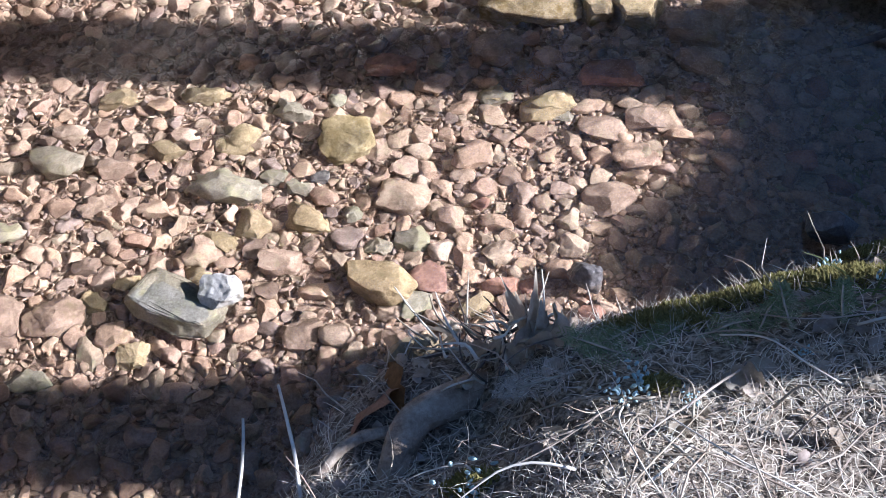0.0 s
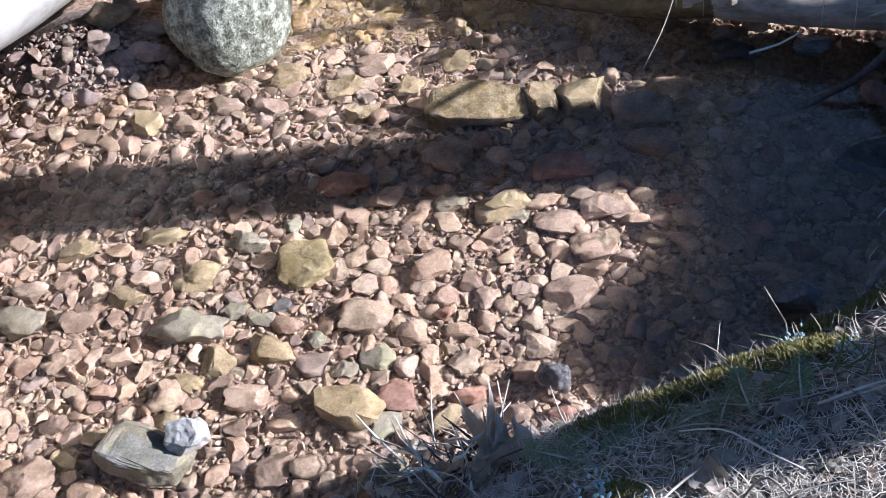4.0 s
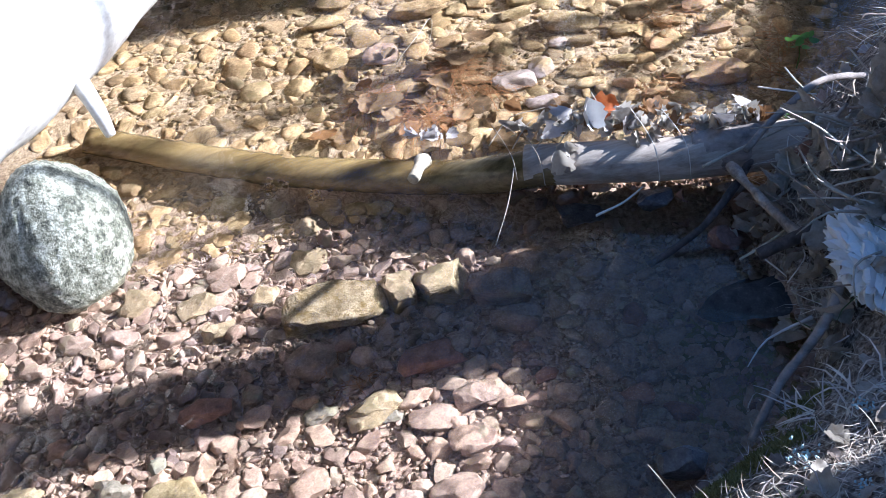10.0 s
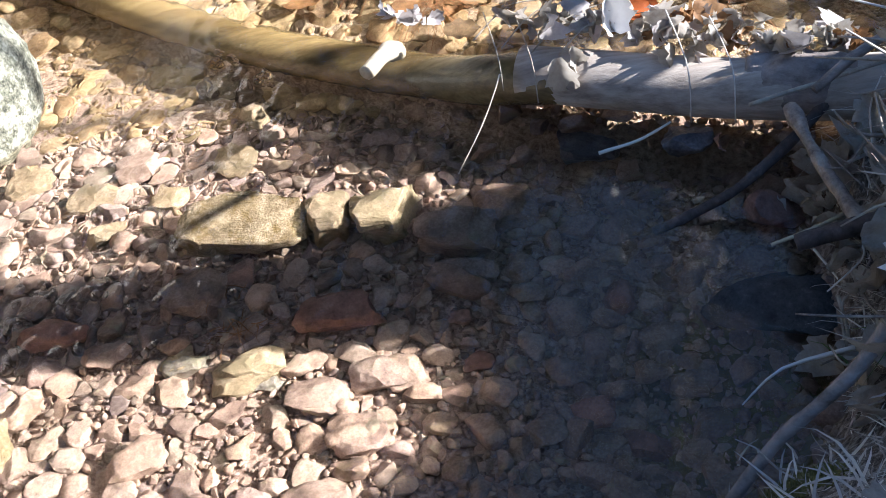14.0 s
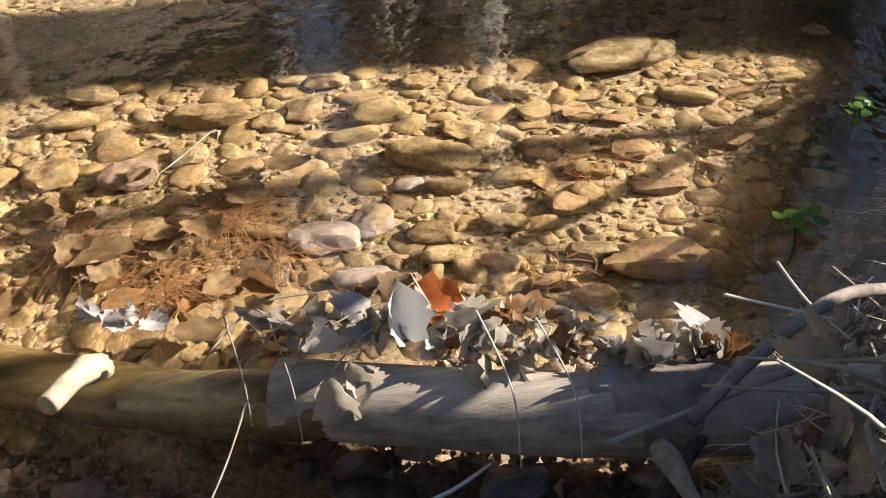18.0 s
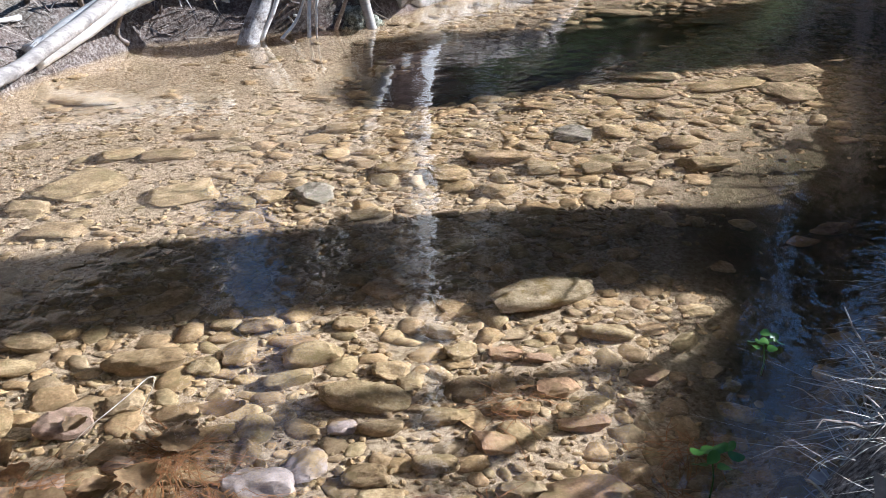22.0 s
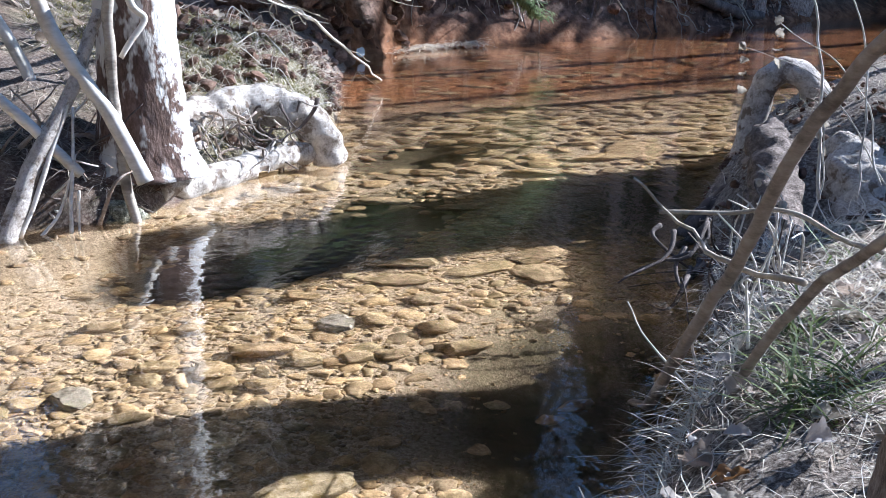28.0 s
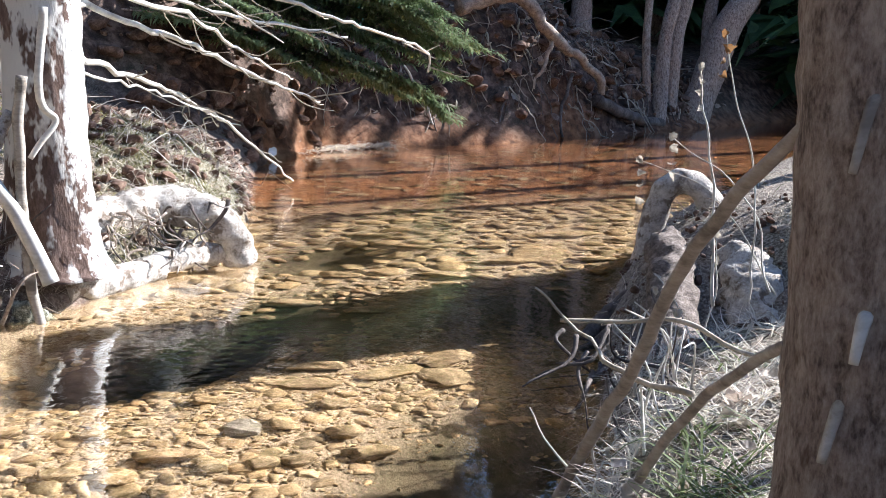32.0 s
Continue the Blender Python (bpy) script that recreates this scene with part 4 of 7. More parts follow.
def stone_pile(name, pts, z, mat, label, level, flat, seed, sink=0.3, cuts=10, keep=0.5):
    r = np.random.default_rng(seed)
    shapes = [stone_arrays(level, r, (1, r.uniform(0.55, 0.95), flat * r.uniform(0.7, 1.3)), cuts, keep, 0.82) for _ in range(40)]
    pile = Pile()
    for (x, y, s), g in zip(pts, z):
        v, f = shapes[r.integers(40)]
        pile.add((v * s) @ turn_matrix(r, 0.18).T + (x, y, g + s * flat * sink), f)
    ob = new(name, pile.mesh(name, mat, True, 42))
    ob.parent = ground
    return tagged(ob, label, kind="stuff")


# cobbles of the near riffle: those by the walk are single pieces
near, nz = free_spots(3000, (-1.3, 1.25, 0.55, 2.35), (0.011, 0.04), 3, 0.64)
ok = (nz > -0.185) | (near[:, 1] < 1.9)
near, nz = near[ok], nz[ok]
order = np.argsort(np.hypot(near[:, 0] - 0.0, near[:, 1] - 1.4))
first, rest = order[:300], order[300:]
r = np.random.default_rng(5)
shapes = [mesh_of("cobble", *stone_arrays(4, r, (1, r.uniform(0.6, 0.95), r.uniform(0.45, 0.65)), 9, 0.52, 0.82), cobble_part, sharp=42) for _ in range(24)]
for i in first:
    x, y, s = near[i]
    ob = new("cobble", shapes[r.integers(24)])
    ob.parent = ground
    ob.matrix_basis = Matrix.LocRotScale((x, y, nz[i] + 0.1 * s), Euler((r.normal() * 0.18, r.normal() * 0.18, r.uniform(0, 6.28))), (s, s, s))
stone_pile("cobbles", near[rest], nz[rest], cobble_joined, "pinkish water-worn cobbles", 3, 0.62, 6)
taken += [tuple(q) for q in near]
small, sz = free_spots(15000, (-1.3, 1.25, 0.55, 2.4), (0.004, 0.013), 7, 0.5, tries=14)
ok = (sz > -0.19) | (small[:, 1] < 1.9)
stone_pile("gravel", small[ok], sz[ok] + 0.005, cobble_joined, "pinkish gravel between the cobbles", 2, 0.7, 8)
up, uz = free_spots(5200, (-0.6, 3.6, 2.3, 6.2), (0.012, 0.06), 9, 0.62, tries=25)
ok = uz > np.where(up[:, 1] < 4.4, -0.21, -0.3) + 0.03 * np.random.default_rng(17).normal(size=len(uz))
# silt lies over most stones of the bar by the far bank
ok &= np.random.default_rng(19).uniform(size=len(uz)) > 0.85 * np.clip((1.25 - up[:, 0] + 0.5 * (up[:, 1] - 4.4)) * 2.0, 0, 1) * np.clip((up[:, 1] - 3.75) * 2.5, 0, 1)
stone_pile("cobbles", up[ok], uz[ok], ochre_joined, "ochre silt-coated cobbles upstream", 3, 0.45, 10, -0.3, 5, 0.66)
taken += [tuple(q) for q in up]
small, sz = free_spots(12000, (-0.4, 3.4, 2.3, 5.2), (0.005, 0.018), 12, 0.6, tries=10)
ok = sz > -0.22 + 0.03 * np.random.default_rng(18).normal(size=len(sz))
stone_pile("gravel", small[ok], sz[ok], ochre_joined, "ochre gravel between the cobbles", 2, 0.6, 13)
faru, fz = free_spots(3200, (2.0, 9.5, 5.6, 12.0), (0.035, 0.14), 14, 0.75, tries=15)
ok = (fz > -0.3) & ((faru[:, 1] + 0.2 * faru[:, 0] < 9.2) | (np.random.default_rng(16).uniform(size=len(faru)) < 0.3))
stone_pile("cobbles", faru[ok], fz[ok], ochre_joined, "ochre flat stones of the farther stream bed", 2, 0.35, 15)

def strips(name, pts, heading, length, width, lift, bend, mat, parent, label, seed, curl=0.3):
    """Many thin tapered blades in one mesh: from each point, along its heading, rising by lift and drooping by bend."""
    r = np.random.default_rng(seed)
    n = len(pts)
    h = np.stack([np.cos(heading), np.sin(heading), np.zeros(n)], -1)
    side = np.stack([-np.sin(heading), np.cos(heading), np.zeros(n)], -1)
    sway = r.normal(size=n) * curl
    rows = []
    for t, w in ((0, 1.0), (0.35, 0.9), (0.7, 0.6), (1.0, 0.0)):
        c = pts + h * (length * t)[:, None] + side * (sway * length * t * t)[:, None]
        c[:, 2] += length * (lift * t - bend * t * t)
        rows += [c - side * (width * w / 2)[:, None], c + side * (width * w / 2)[:, None]] if w else [c]
    v = np.stack(rows, 1).reshape(-1, 3)
    tri = np.array([(0, 1, 3), (0, 3, 2), (2, 3, 5), (2, 5, 4), (4, 5, 6)])
    f = (np.arange(n)[:, None, None] * 7 + tri).reshape(-1, 3)
    ob = new(name, mesh_of(name, v, f, mat, False))
    if parent is None:
        return tagged(ob, label, name.replace("_", " "), kind="stuff")
    ob.parent = parent
    return tagged(ob, label, kind="stuff")


# ---------- the boulder and the fallen logs ----------
v, f = sphere_arrays(5)
base = np.array([noise.noise(Vector(q) * 1.3 + Vector((4, 0, 0))) for q in v])
knobs = np.array([abs(noise.noise(Vector(q) * 9)) + 0.8 * abs(noise.noise(Vector(q) * 22)) for q in v])
v = v * (1 + 0.1 * base + 0.1 * (knobs - 0.4) * 0.5)[:, None] * (0.16, 0.2, 0.215)
v[:, 0] += 0.18 * np.clip(-v[:, 2], 0, 1) * 0.5
v[:, :2] *= (1 - 0.55 * np.clip(v[:, 2] / 0.215, 0, 1) ** 2 * 0.5)[:, None]
ob = new("boulder", mesh_of("boulder", v, f, boulder_mat))
ob.location = (-0.44, 2.42, 0.06)
tagged(ob, "rounded boulder knobbly with pale moss, standing in the stream", "boulder")
log = thing("fallen_log", "bare grey fallen log across the stream, its thin end under water", "log")
part("trunk", limb("trunk", [(q[0], q[1], z) for q, z in zip(LOG[3:], (0.06, 0.07, 0.08, 0.09, 0.1))], 0.051, 0.058, grey_wood, 10, 20, 0.08), log)
part("wet_trunk", limb("wet_trunk", [(q[0], q[1], z) for q, z in zip(LOG[:4] + [(0.82, 2.218)], (-0.075, -0.064, -0.045, 0.045, 0.064))], 0.047, 0.0505, wet_wood, 10, 20, 0.06), log, "dark wet end of the log washed by the water")
part("broken_branch", limb("broken_branch", [(0.5, 2.36, 0.06), (0.485, 2.3, 0.1), (0.455, 2.235, 0.115)], 0.02, 0.015, stub_wood, 8, 14, 0.45, 0.006, 25), log, "pale broken branch stub")

patch_line = smooth_line([(1.12, 2.116, 0.084), (1.2, 2.092, 0.0875), (1.29, 2.073, 0.0915)], 10)
part("bark_patch", tube("bark_patch", patch_line, [0.046 + 0.011 * math.sin(math.pi * i / (len(patch_line) - 1)) for i in range(len(patch_line))], limb_bark, 28, 0.16, 30), log, "dark patch of rotten bark")

big = thing("fallen_tree", "thick sun-bleached fallen trunk above the boulder", "log")
part("trunk", limb("trunk", [(-1.35, 1.9, 0.34), (-0.85, 2.42, 0.36), (-0.42, 2.9, 0.37), (-0.2, 3.25, 0.38)], 0.21, 0.17, pale_wood, 10, 28, 0.06), big)
part("stub", limb("stub", [(-0.34, 2.8, 0.3), (-0.3, 2.72, 0.22), (-0.29, 2.7, 0.14)], 0.03, 0.014, pale_wood, 6, 12, 0.15), big, "short hanging branch stub")
back = thing("fallen_log", "thin grey log lying behind the bleached trunk", "log")
part("trunk", limb("trunk", [(-1.4, 2.9, 0.3), (-0.9, 3.0, 0.25), (-0.5, 3.4, 0.2)], 0.06, 0.05, grey_wood, 8, 14, 0.08), back)


# ---------- trees ----------
def bare_tree(name, x, y, height, r0, mat, label, seed, lean=(0.0, 0.0), branches=14, start=0.35, group="", spread_=0.25, fine=False):
    r = np.random.default_rng(seed)
    g = at_ground(x, y, -0.05)
    t = thing(name, label, "tree", Matrix.Translation(g), group)
    line = [(lean[0] * k * height / 6 + 0.02 * r.normal() * k, lean[1] * k * height / 6 + 0.02 * r.normal() * k, height * k / 6) for k in range(7)]
    pts = smooth_line(line, 45 if fine else 8)
    n = len(pts) - 1
    radii = [r0 * (1 - 0.85 * (i / n) ** 1.1) * (1 + 0.55 * math.exp(-i / n * height / 0.25)) for i in range(n + 1)]
    part("trunk", tube("trunk", pts, radii, mat, 56 if fine else 18, 0.07 if fine else 0.1, 22 if fine else 7, seed), t)
    pile = Pile()
    for k in range(branches):
        i = int(n * (start + (0.97 - start) * (k + r.uniform(0, 1)) / branches))
        a, ln = r.uniform(0, 6.28), height * spread_ * r.uniform(0.4, 1) * (1.15 - i / n)
        p = [pts[i]]
        for s in range(1, 5):
            p.append(p[0] + Vector((math.cos(a) * ln * s / 4, math.sin(a) * ln * s / 4, ln * 0.5 * (s / 4) ** 1.3)) + 0.06 * ln * Vector(r.normal(size=3)))
        rr = radii[i] * 0.4
        v, f = tube_arrays(p, [rr * (1 - 0.2 * s) for s in range(5)], 6, caps=False)
        pile.add(v, f)
        for _ in range(5):
            s = r.integers(1, 4)
            q = [p[s]]
            for w in range(1, 4):
                q.append(q[-1] + ln * 0.13 * Vector((math.cos(a) + r.normal() * 0.6, math.sin(a) + r.normal() * 0.6, 0.5 + r.normal() * 0.4)))
            v, f = tube_arrays(q, [rr * 0.35, rr * 0.28, rr * 0.18, rr * 0.08], 4, caps=False)
            pile.add(v, f)
    tagged(part("branches", pile.mesh("branches", mat), t), "bare branches and twigs", kind="stuff")
    return t


def spruce(x, y, height, r0, seed, label, base=0.2, lean=(0.0, 0.0), big=1.0):
    r = np.random.default_rng(seed)
    t = thing("spruce_tree", label, "tree", Matrix.Translation(at_ground(x, y, -0.1)), "spruces round the stream")
    line = [(lean[0] * k * height / 5, lean[1] * k * height / 5, height * k / 5) for k in range(6)]
    part("trunk", tube("trunk", smooth_line(line, 4), [r0 * (1 - 0.95 * i / 20) + 0.01 for i in range(21)], bark, 12, 0.08, 5, seed), t)
    v, f, n = [], [], 0
    h = height * base
    while h < height * 0.99:
        k = (h / height - base) / (1 - base)
        reach = height * 0.17 * (1 - k) ** 0.8 + 0.25
        for b in range(r.integers(5, 8)):
            a = r.uniform(0, 6.28)
            ln = reach * r.uniform(0.6, 1.1)
            for s in range(int(4 + ln * 6)):
                d = ln * r.uniform(0.08, 1)
                side = r.normal() * 0.12 * ln
                c = np.array([math.cos(a) * d - math.sin(a) * side, math.sin(a) * d + math.cos(a) * side, h - 0.25 * d + r.normal() * 0.06]) + np.array([lean[0] * h, lean[1] * h, 0])
                u = np.array([math.cos(a + r.normal() * 0.6), math.sin(a + r.normal() * 0.6), -0.35 + r.normal() * 0.2])
                w = np.array([-u[1], u[0], r.normal() * 0.4])
                u, w = u * r.uniform(0.14, 0.34) * big, w * r.uniform(0.03, 0.09) * big
                v += [c - u * 0.3 - w, c + u, c - u * 0.3 + w]
                f.append((n, n + 1, n + 2))
                n += 3
        h += height * 0.018 * r.uniform(0.7, 1.3)
    part("crown", mesh_of("crown", np.array(v), np.array(f), needle_mat, False), t, "dark green needled crown")
    return t


RIGHT_TREES = "trees on the near bank"
near_tree = bare_tree("tree", 2.03, 1.868, 9.0, 0.115, bark, "grey-brown tree trunk with dead branch stubs on the bank", 21, (0.004, 0.0), 8, 0.5, RIGHT_TREES, fine=True)
bare_tree("tree", 5.6, 3.33, 12.0, 0.28, bark, "tall bare tree on the bank", 22, (0.0, 0.16), 8, 0.6, RIGHT_TREES)
# two unseen trunks, cut short so that their shadow ends in the pool
for k, (x, y, h, rr) in enumerate([(8.2, 5.22, 3.2, 0.33), (8.0, 5.66, 3.1, 0.3)]):
    shade_snag = thing("broken_tree", "unseen broken trunk added on the bank to shade the pool", "tree", group=RIGHT_TREES)
    g = Vector(at_ground(x, y, -0.1))
    part("trunk", limb("trunk", [g, g + Vector((0, 0.02, h * 0.5)), g + Vector((0, 0, h))], rr, rr * 0.9, bark, 12, 20, 0.15, 0.0, 4, k), shade_snag)
# unseen tree, added for the strip of shade over the near bank and water
bare_tree("tree", 3.4, 1.15, 10.0, 0.13, bark, "unseen bare tree added on the bank to shade the near water", 25, (0.0, -0.12), 8, 0.6, RIGHT_TREES)
# two unseen saplings, added to streak the bed above the log with shade
for k, (x, y) in enumerate([(4.7, 2.5), (5.3, 2.95)]):
    bare_tree("sapling", x, y, 5.5, 0.035, bark, "slender unseen sapling added on the bank to dapple the stream bed", 240 + k, (0.0, 0.02), 12, 0.2, RIGHT_TREES, 0.22)
# sun blocker hidden behind the near tree, for the shade under the log
blocker = thing("tree_stump", "unseen stump added behind the near tree to shade the water by the log", "stump")
g = Vector(at_ground(2.3, 2.035, -0.1))
part("trunk", limb("trunk", [g, g + Vector((0, 0, 0.3)), Vector((2.3, 2.035, 1.0))], 0.062, 0.058, bark, 8, 14, 0.25, 0.0, 9), blocker)
bare_tree("bank_tree", 1.74, 6.28, 11.0, 0.19, red_bark, "reddish-brown tree with lichen blotches and a painted sunlit side at the water's edge", 26, (0.0, 0.0), 10, 0.35, fine=True)
for k, (x, y) in enumerate([(2.45, 9.6), (4.6, 15.0), (7.6, 15.5), (-0.9, 7.6), (10.6, 15.4), (11.2, 14.9)]):
    bare_tree("tree", x, y, 11.0 + k % 3, 0.12 + 0.02 * (k % 3), bark if k > 1 else pale_wood, "slender bare tree on the far bank", 200 + k, (0.03 * (k % 3 - 1), 0.0), 12, 0.25, "bare trees on the far bank")

# the wood round the stream, with gaps where the sky looks through
GAPS = ((59.3, 1.1), (53.0, 0.3), (45.6, 0.6), (86.0, 1.1), (93.5, 1.6), (75.0, 0.5), (67.6, 0.5))
r = np.random.default_rng(41)
count = 0
pattern = []
while count < 205:
    a, d = r.uniform(18, 190) if count % 6 < 2 else r.uniform(44, 64) if count % 6 < 4 else r.uniform(60, 104), r.uniform(12.5, 36)
    x, y, s = 0.85 + d * math.cos(radians(a)), 1.0 + d * math.sin(radians(a)), r.uniform(1.0, 1.85)
    if (y < 11.8 and x > 0) or not (y > 14.6 or x < -2.5 or (x > 15 and y > 12.0 + 2.3 * s)) or (12 < x < 17.5 and y < 14.9) or any(abs(a - g) < w + math.degrees(0.09 * 12 * s / d) for g, w in GAPS):
        continue
    if len(pattern) < 8:
        pattern.append(spruce(x, y, 12, 0.18, 150 + count, "dark spruce of the wood round the stream", 0.02 + 0.02 * (count % 4), big=2.0))
    else:
        t = copy_thing(pattern[count % 8], Matrix.LocRotScale(at_ground(x, y, -0.2), Euler((0, 0, r.uniform(0, 6.28))), (s, s, s)))
    count += 1
# unseen spruces to the west and south, added to hold back sky light
for k in range(38):
    x, y = (-9.0 - 4 * r.uniform(), -4 + 17 * (k + r.uniform()) / 20) if k < 20 else (-4 + 19 * (k - 20 + r.uniform()) / 18, -13.0 - 5 * r.uniform())
    s = r.uniform(1.0, 1.3)
    copy_thing(pattern[k % 8], Matrix.LocRotScale(at_ground(x, y, -0.2), Euler((0, 0, r.uniform(0, 6.28))), (s, s, s)))
# two unseen spruces, added sunward of the far bank to shade it
for k, (x, y, s) in enumerate([(18.5, 14.8, 1.6), (22.5, 15.6, 1.7)]):
    copy_thing(pattern[k], Matrix.LocRotScale(at_ground(x, y, -0.2), Euler((0, 0, 1.7 * k)), (s, s, s)))
# unseen ring of spruces behind the camera, added to dim the sky's fill
for k in range(24):
    a, d, s = 192 + 140 * (k + r.uniform(0, 1)) / 24, r.uniform(19, 30), r.uniform(0.8, 1.2)
    copy_thing(pattern[k % 8], Matrix.LocRotScale(at_ground(0.85 + d * math.cos(radians(a)), 1.0 + d * math.sin(radians(a)), -0.2), Euler((0, 0, r.uniform(0, 6.28))), (s, s, s)))
for k, (a, d) in enumerate([(58.6, 17), (60.9, 21), (59.7, 19), (67.4, 18), (85.4, 18), (86.6, 21), (92.6, 17), (94.6, 21), (75.0, 20)]):
    bare_tree("tree", 0.85 + d * math.cos(radians(a)), 1.0 + d * math.sin(radians(a)), 10.0 + k % 4, 0.09 + 0.02 * (k % 3), bark, "slender bare tree against the open sky", 260 + k, (0.02 * (k % 3 - 1), 0.0), 34, 0.12, "bare trees in the wood's gaps", 0.2)
for k, (x, y) in enumerate([(13, 10.6), (16, 9.0), (15, 8.2), (12.5, 17.5), (17, 17)]):
    bare_tree("tree", x, y, 12.0, 0.12, bark, "bare tree on the bank beyond the bend", 230 + k, (0.0, 0.0), 16, 0.2, "bare trees on the near bank")
# ---------- litter, grass and moss ----------
def scatter(n, box, seed, test):
    r = np.random.default_rng(seed)
    p = np.stack([r.uniform(box[0], box[1], n), r.uniform(box[2], box[3], n)], -1)
    p = p[test(p[:, 0], p[:, 1])]
    return np.concatenate([p, ground_height(p[:, 0], p[:, 1])[:, None]], 1), r


def on_right(px, py):
    return ~in_stream(px, py) & (((px - 3.75) / 0.6) ** 2 + ((py - 4.05) / 0.5) ** 2 > 1) & (line_distance(px, py, RIGHT) < line_distance(px, py, LEFT))


def on_left(px, py):
    return ~in_stream(px, py) & (line_distance(px, py, RIGHT) > line_distance(px, py, LEFT))


NEAR, SIDE, MOUND = (-0.3, 1.7, 0.2, 2.0), (1.2, 5.2, 1.6, 6.2), (1.4, 4.2, 6.0, 10.5)
for k, (box, n, test, size) in enumerate(((NEAR, 15000, on_right, 1.0), (SIDE, 16000, on_right, 1.5), (MOUND, 14000, on_left, 2.2))):
    p, r = scatter(n, box, 300 + k, test)
    strips("fallen_needles", p + (0, 0, 0.004), r.uniform(0, 6.28, len(p)), r.uniform(0.015, 0.05, len(p)) * size, np.full(len(p), 0.0022) * size, r.normal(size=len(p)) * 0.25, np.zeros(len(p)), twig_mat, ground, "dry brown needles and bits of stalk", 310 + k)
    q = p[r.uniform(size=len(p)) < (0.5, 0.55, 0.6)[k]]
    d = line_distance(q[:, 0], q[:, 1], RIGHT if test is on_right else LEFT)
    clump = wave(q[:, 0], q[:, 1], 5, 20 + k)
    q = q[clump + r.normal(size=len(q)) * 0.3 > (0.15, -0.1, -0.1)[k]]
    strips("dry_grass", q, r.uniform(0, 6.28, len(q)), r.uniform(0.04, 0.13, len(q)) * (0.55, 1.0, 0.8)[k], np.full(len(q), 0.0026) * (0.65, 1.0, 1.3)[k], r.uniform(0.2, 1.1, len(q)), r.uniform(0.3, 1.0, len(q)), dry_grass, ground, "bleached dry grass blades", 320 + k, 0.5)
    q = p[(r.uniform(size=len(p)) < 0.03)]
    q = q[wave(q[:, 0], q[:, 1], 4, 30 + k) > 0.25]
    strips("green_grass", q, r.uniform(0, 6.28, len(q)), r.uniform(0.06, 0.17, len(q)) * (1, 1.2, 1.3)[k], np.full(len(q), 0.004), r.uniform(0.4, 1.1, len(q)), r.uniform(0.3, 0.9, len(q)), green_grass, ground, "fresh green grass blades", 330 + k, 0.4)


p, r = scatter(20000, MOUND, 390, on_left)
q = p[bump(p[:, 0], p[:, 1], 2.7, 8.2, 1.0, 1.6) + r.normal(size=len(p)) * 0.15 > 0.35]
strips("moss_carpet", q, r.uniform(0, 6.28, len(q)), r.uniform(0.025, 0.06, len(q)), np.full(len(q), 0.007), r.uniform(0.3, 1.2, len(q)), r.uniform(0.1, 0.6, len(q)), moss_mat, ground, "yellow-green moss on the rooty mound", 391)


def tuft(name, label, x, y, z, n, reach, length, width, mat, seed, lift=(0.5, 1.2), category="grass"):
    r = np.random.default_rng(seed)
    p = np.stack([x + r.normal(size=n) * reach, y + r.normal(size=n) * reach, np.zeros(n)], -1)
    p[:, 2] = ground_height(p[:, 0], p[:, 1]) if z is None else z
    ob = strips(name, p, r.uniform(0, 6.28, n), r.uniform(0.5, 1, n) * length, np.full(n, width), r.uniform(*lift, n), r.uniform(0.3, 0.9, n), mat, None, label, seed, 0.4)
    return tagged(ob, label, category)


def moss_cushion(x, y, w, d, h, seed, label="bright green cushion of moss on the bank"):
    r = np.random.default_rng(seed)
    n = int(2600 * w * d / 0.02)
    u = r.normal(size=(n, 2)) * 0.42
    u = u[(u ** 2).sum(1) < 1]
    p = np.stack([x + u[:, 0] * w / 2, y + u[:, 1] * d / 2, np.zeros(len(u))], -1)
    p[:, 2] = ground_height(p[:, 0], p[:, 1]) + h * (1 - (u ** 2).sum(1)) * (0.8 + 0.4 * r.uniform(size=len(u)))
    k = len(p)
    ob = strips("moss_cushion", p, r.uniform(0, 6.28, k), r.uniform(0.004, 0.01, k), np.full(k, 0.003), r.uniform(0.5, 1.6, k), r.uniform(0, 0.4, k), moss_mat, None, label, seed)
    return tagged(ob, label, "moss")


for k, (x, y, w, d, h) in enumerate([(0.47, 1.06, 0.2, 0.1, 0.03), (0.62, 1.1, 0.16, 0.1, 0.03), (0.78, 1.19, 0.2, 0.08, 0.03), (0.38, 0.8, 0.07, 0.05, 0.02), (0.1, 0.66, 0.1, 0.07, 0.025), (1.02, 1.33, 0.14, 0.08, 0.02), (0.4, 0.99, 0.22, 0.12, 0.025), (0.55, 1.06, 0.24, 0.1, 0.03), (0.9, 1.22, 0.2, 0.09, 0.025), (0.7, 1.08, 0.22, 0.12, 0.025), (2.95, 2.75, 0.22, 0.14, 0.04), (3.1, 2.95, 0.12, 0.1, 0.04)]):
    moss_cushion(x, y, w, d, h, 400 + k)
for k, (x, y, n, ln) in enumerate([(0.72, 0.97, 12, 0.13), (0.8, 1.02, 8, 0.1), (2.3, 2.48, 45, 0.2), (2.4, 2.56, 40, 0.2), (2.5, 2.72, 30, 0.18), (2.6, 2.6, 12, 0.2), (3.0, 3.05, 14, 0.22)]):
    tuft("grass_tuft", "tuft of long fresh green grass on the bank", x, y, None, n, 0.03 + 0.015 * (k > 1), ln, 0.004 + 0.003 * (k > 1), green_grass, 440 + k)
r = np.random.default_rng(466)
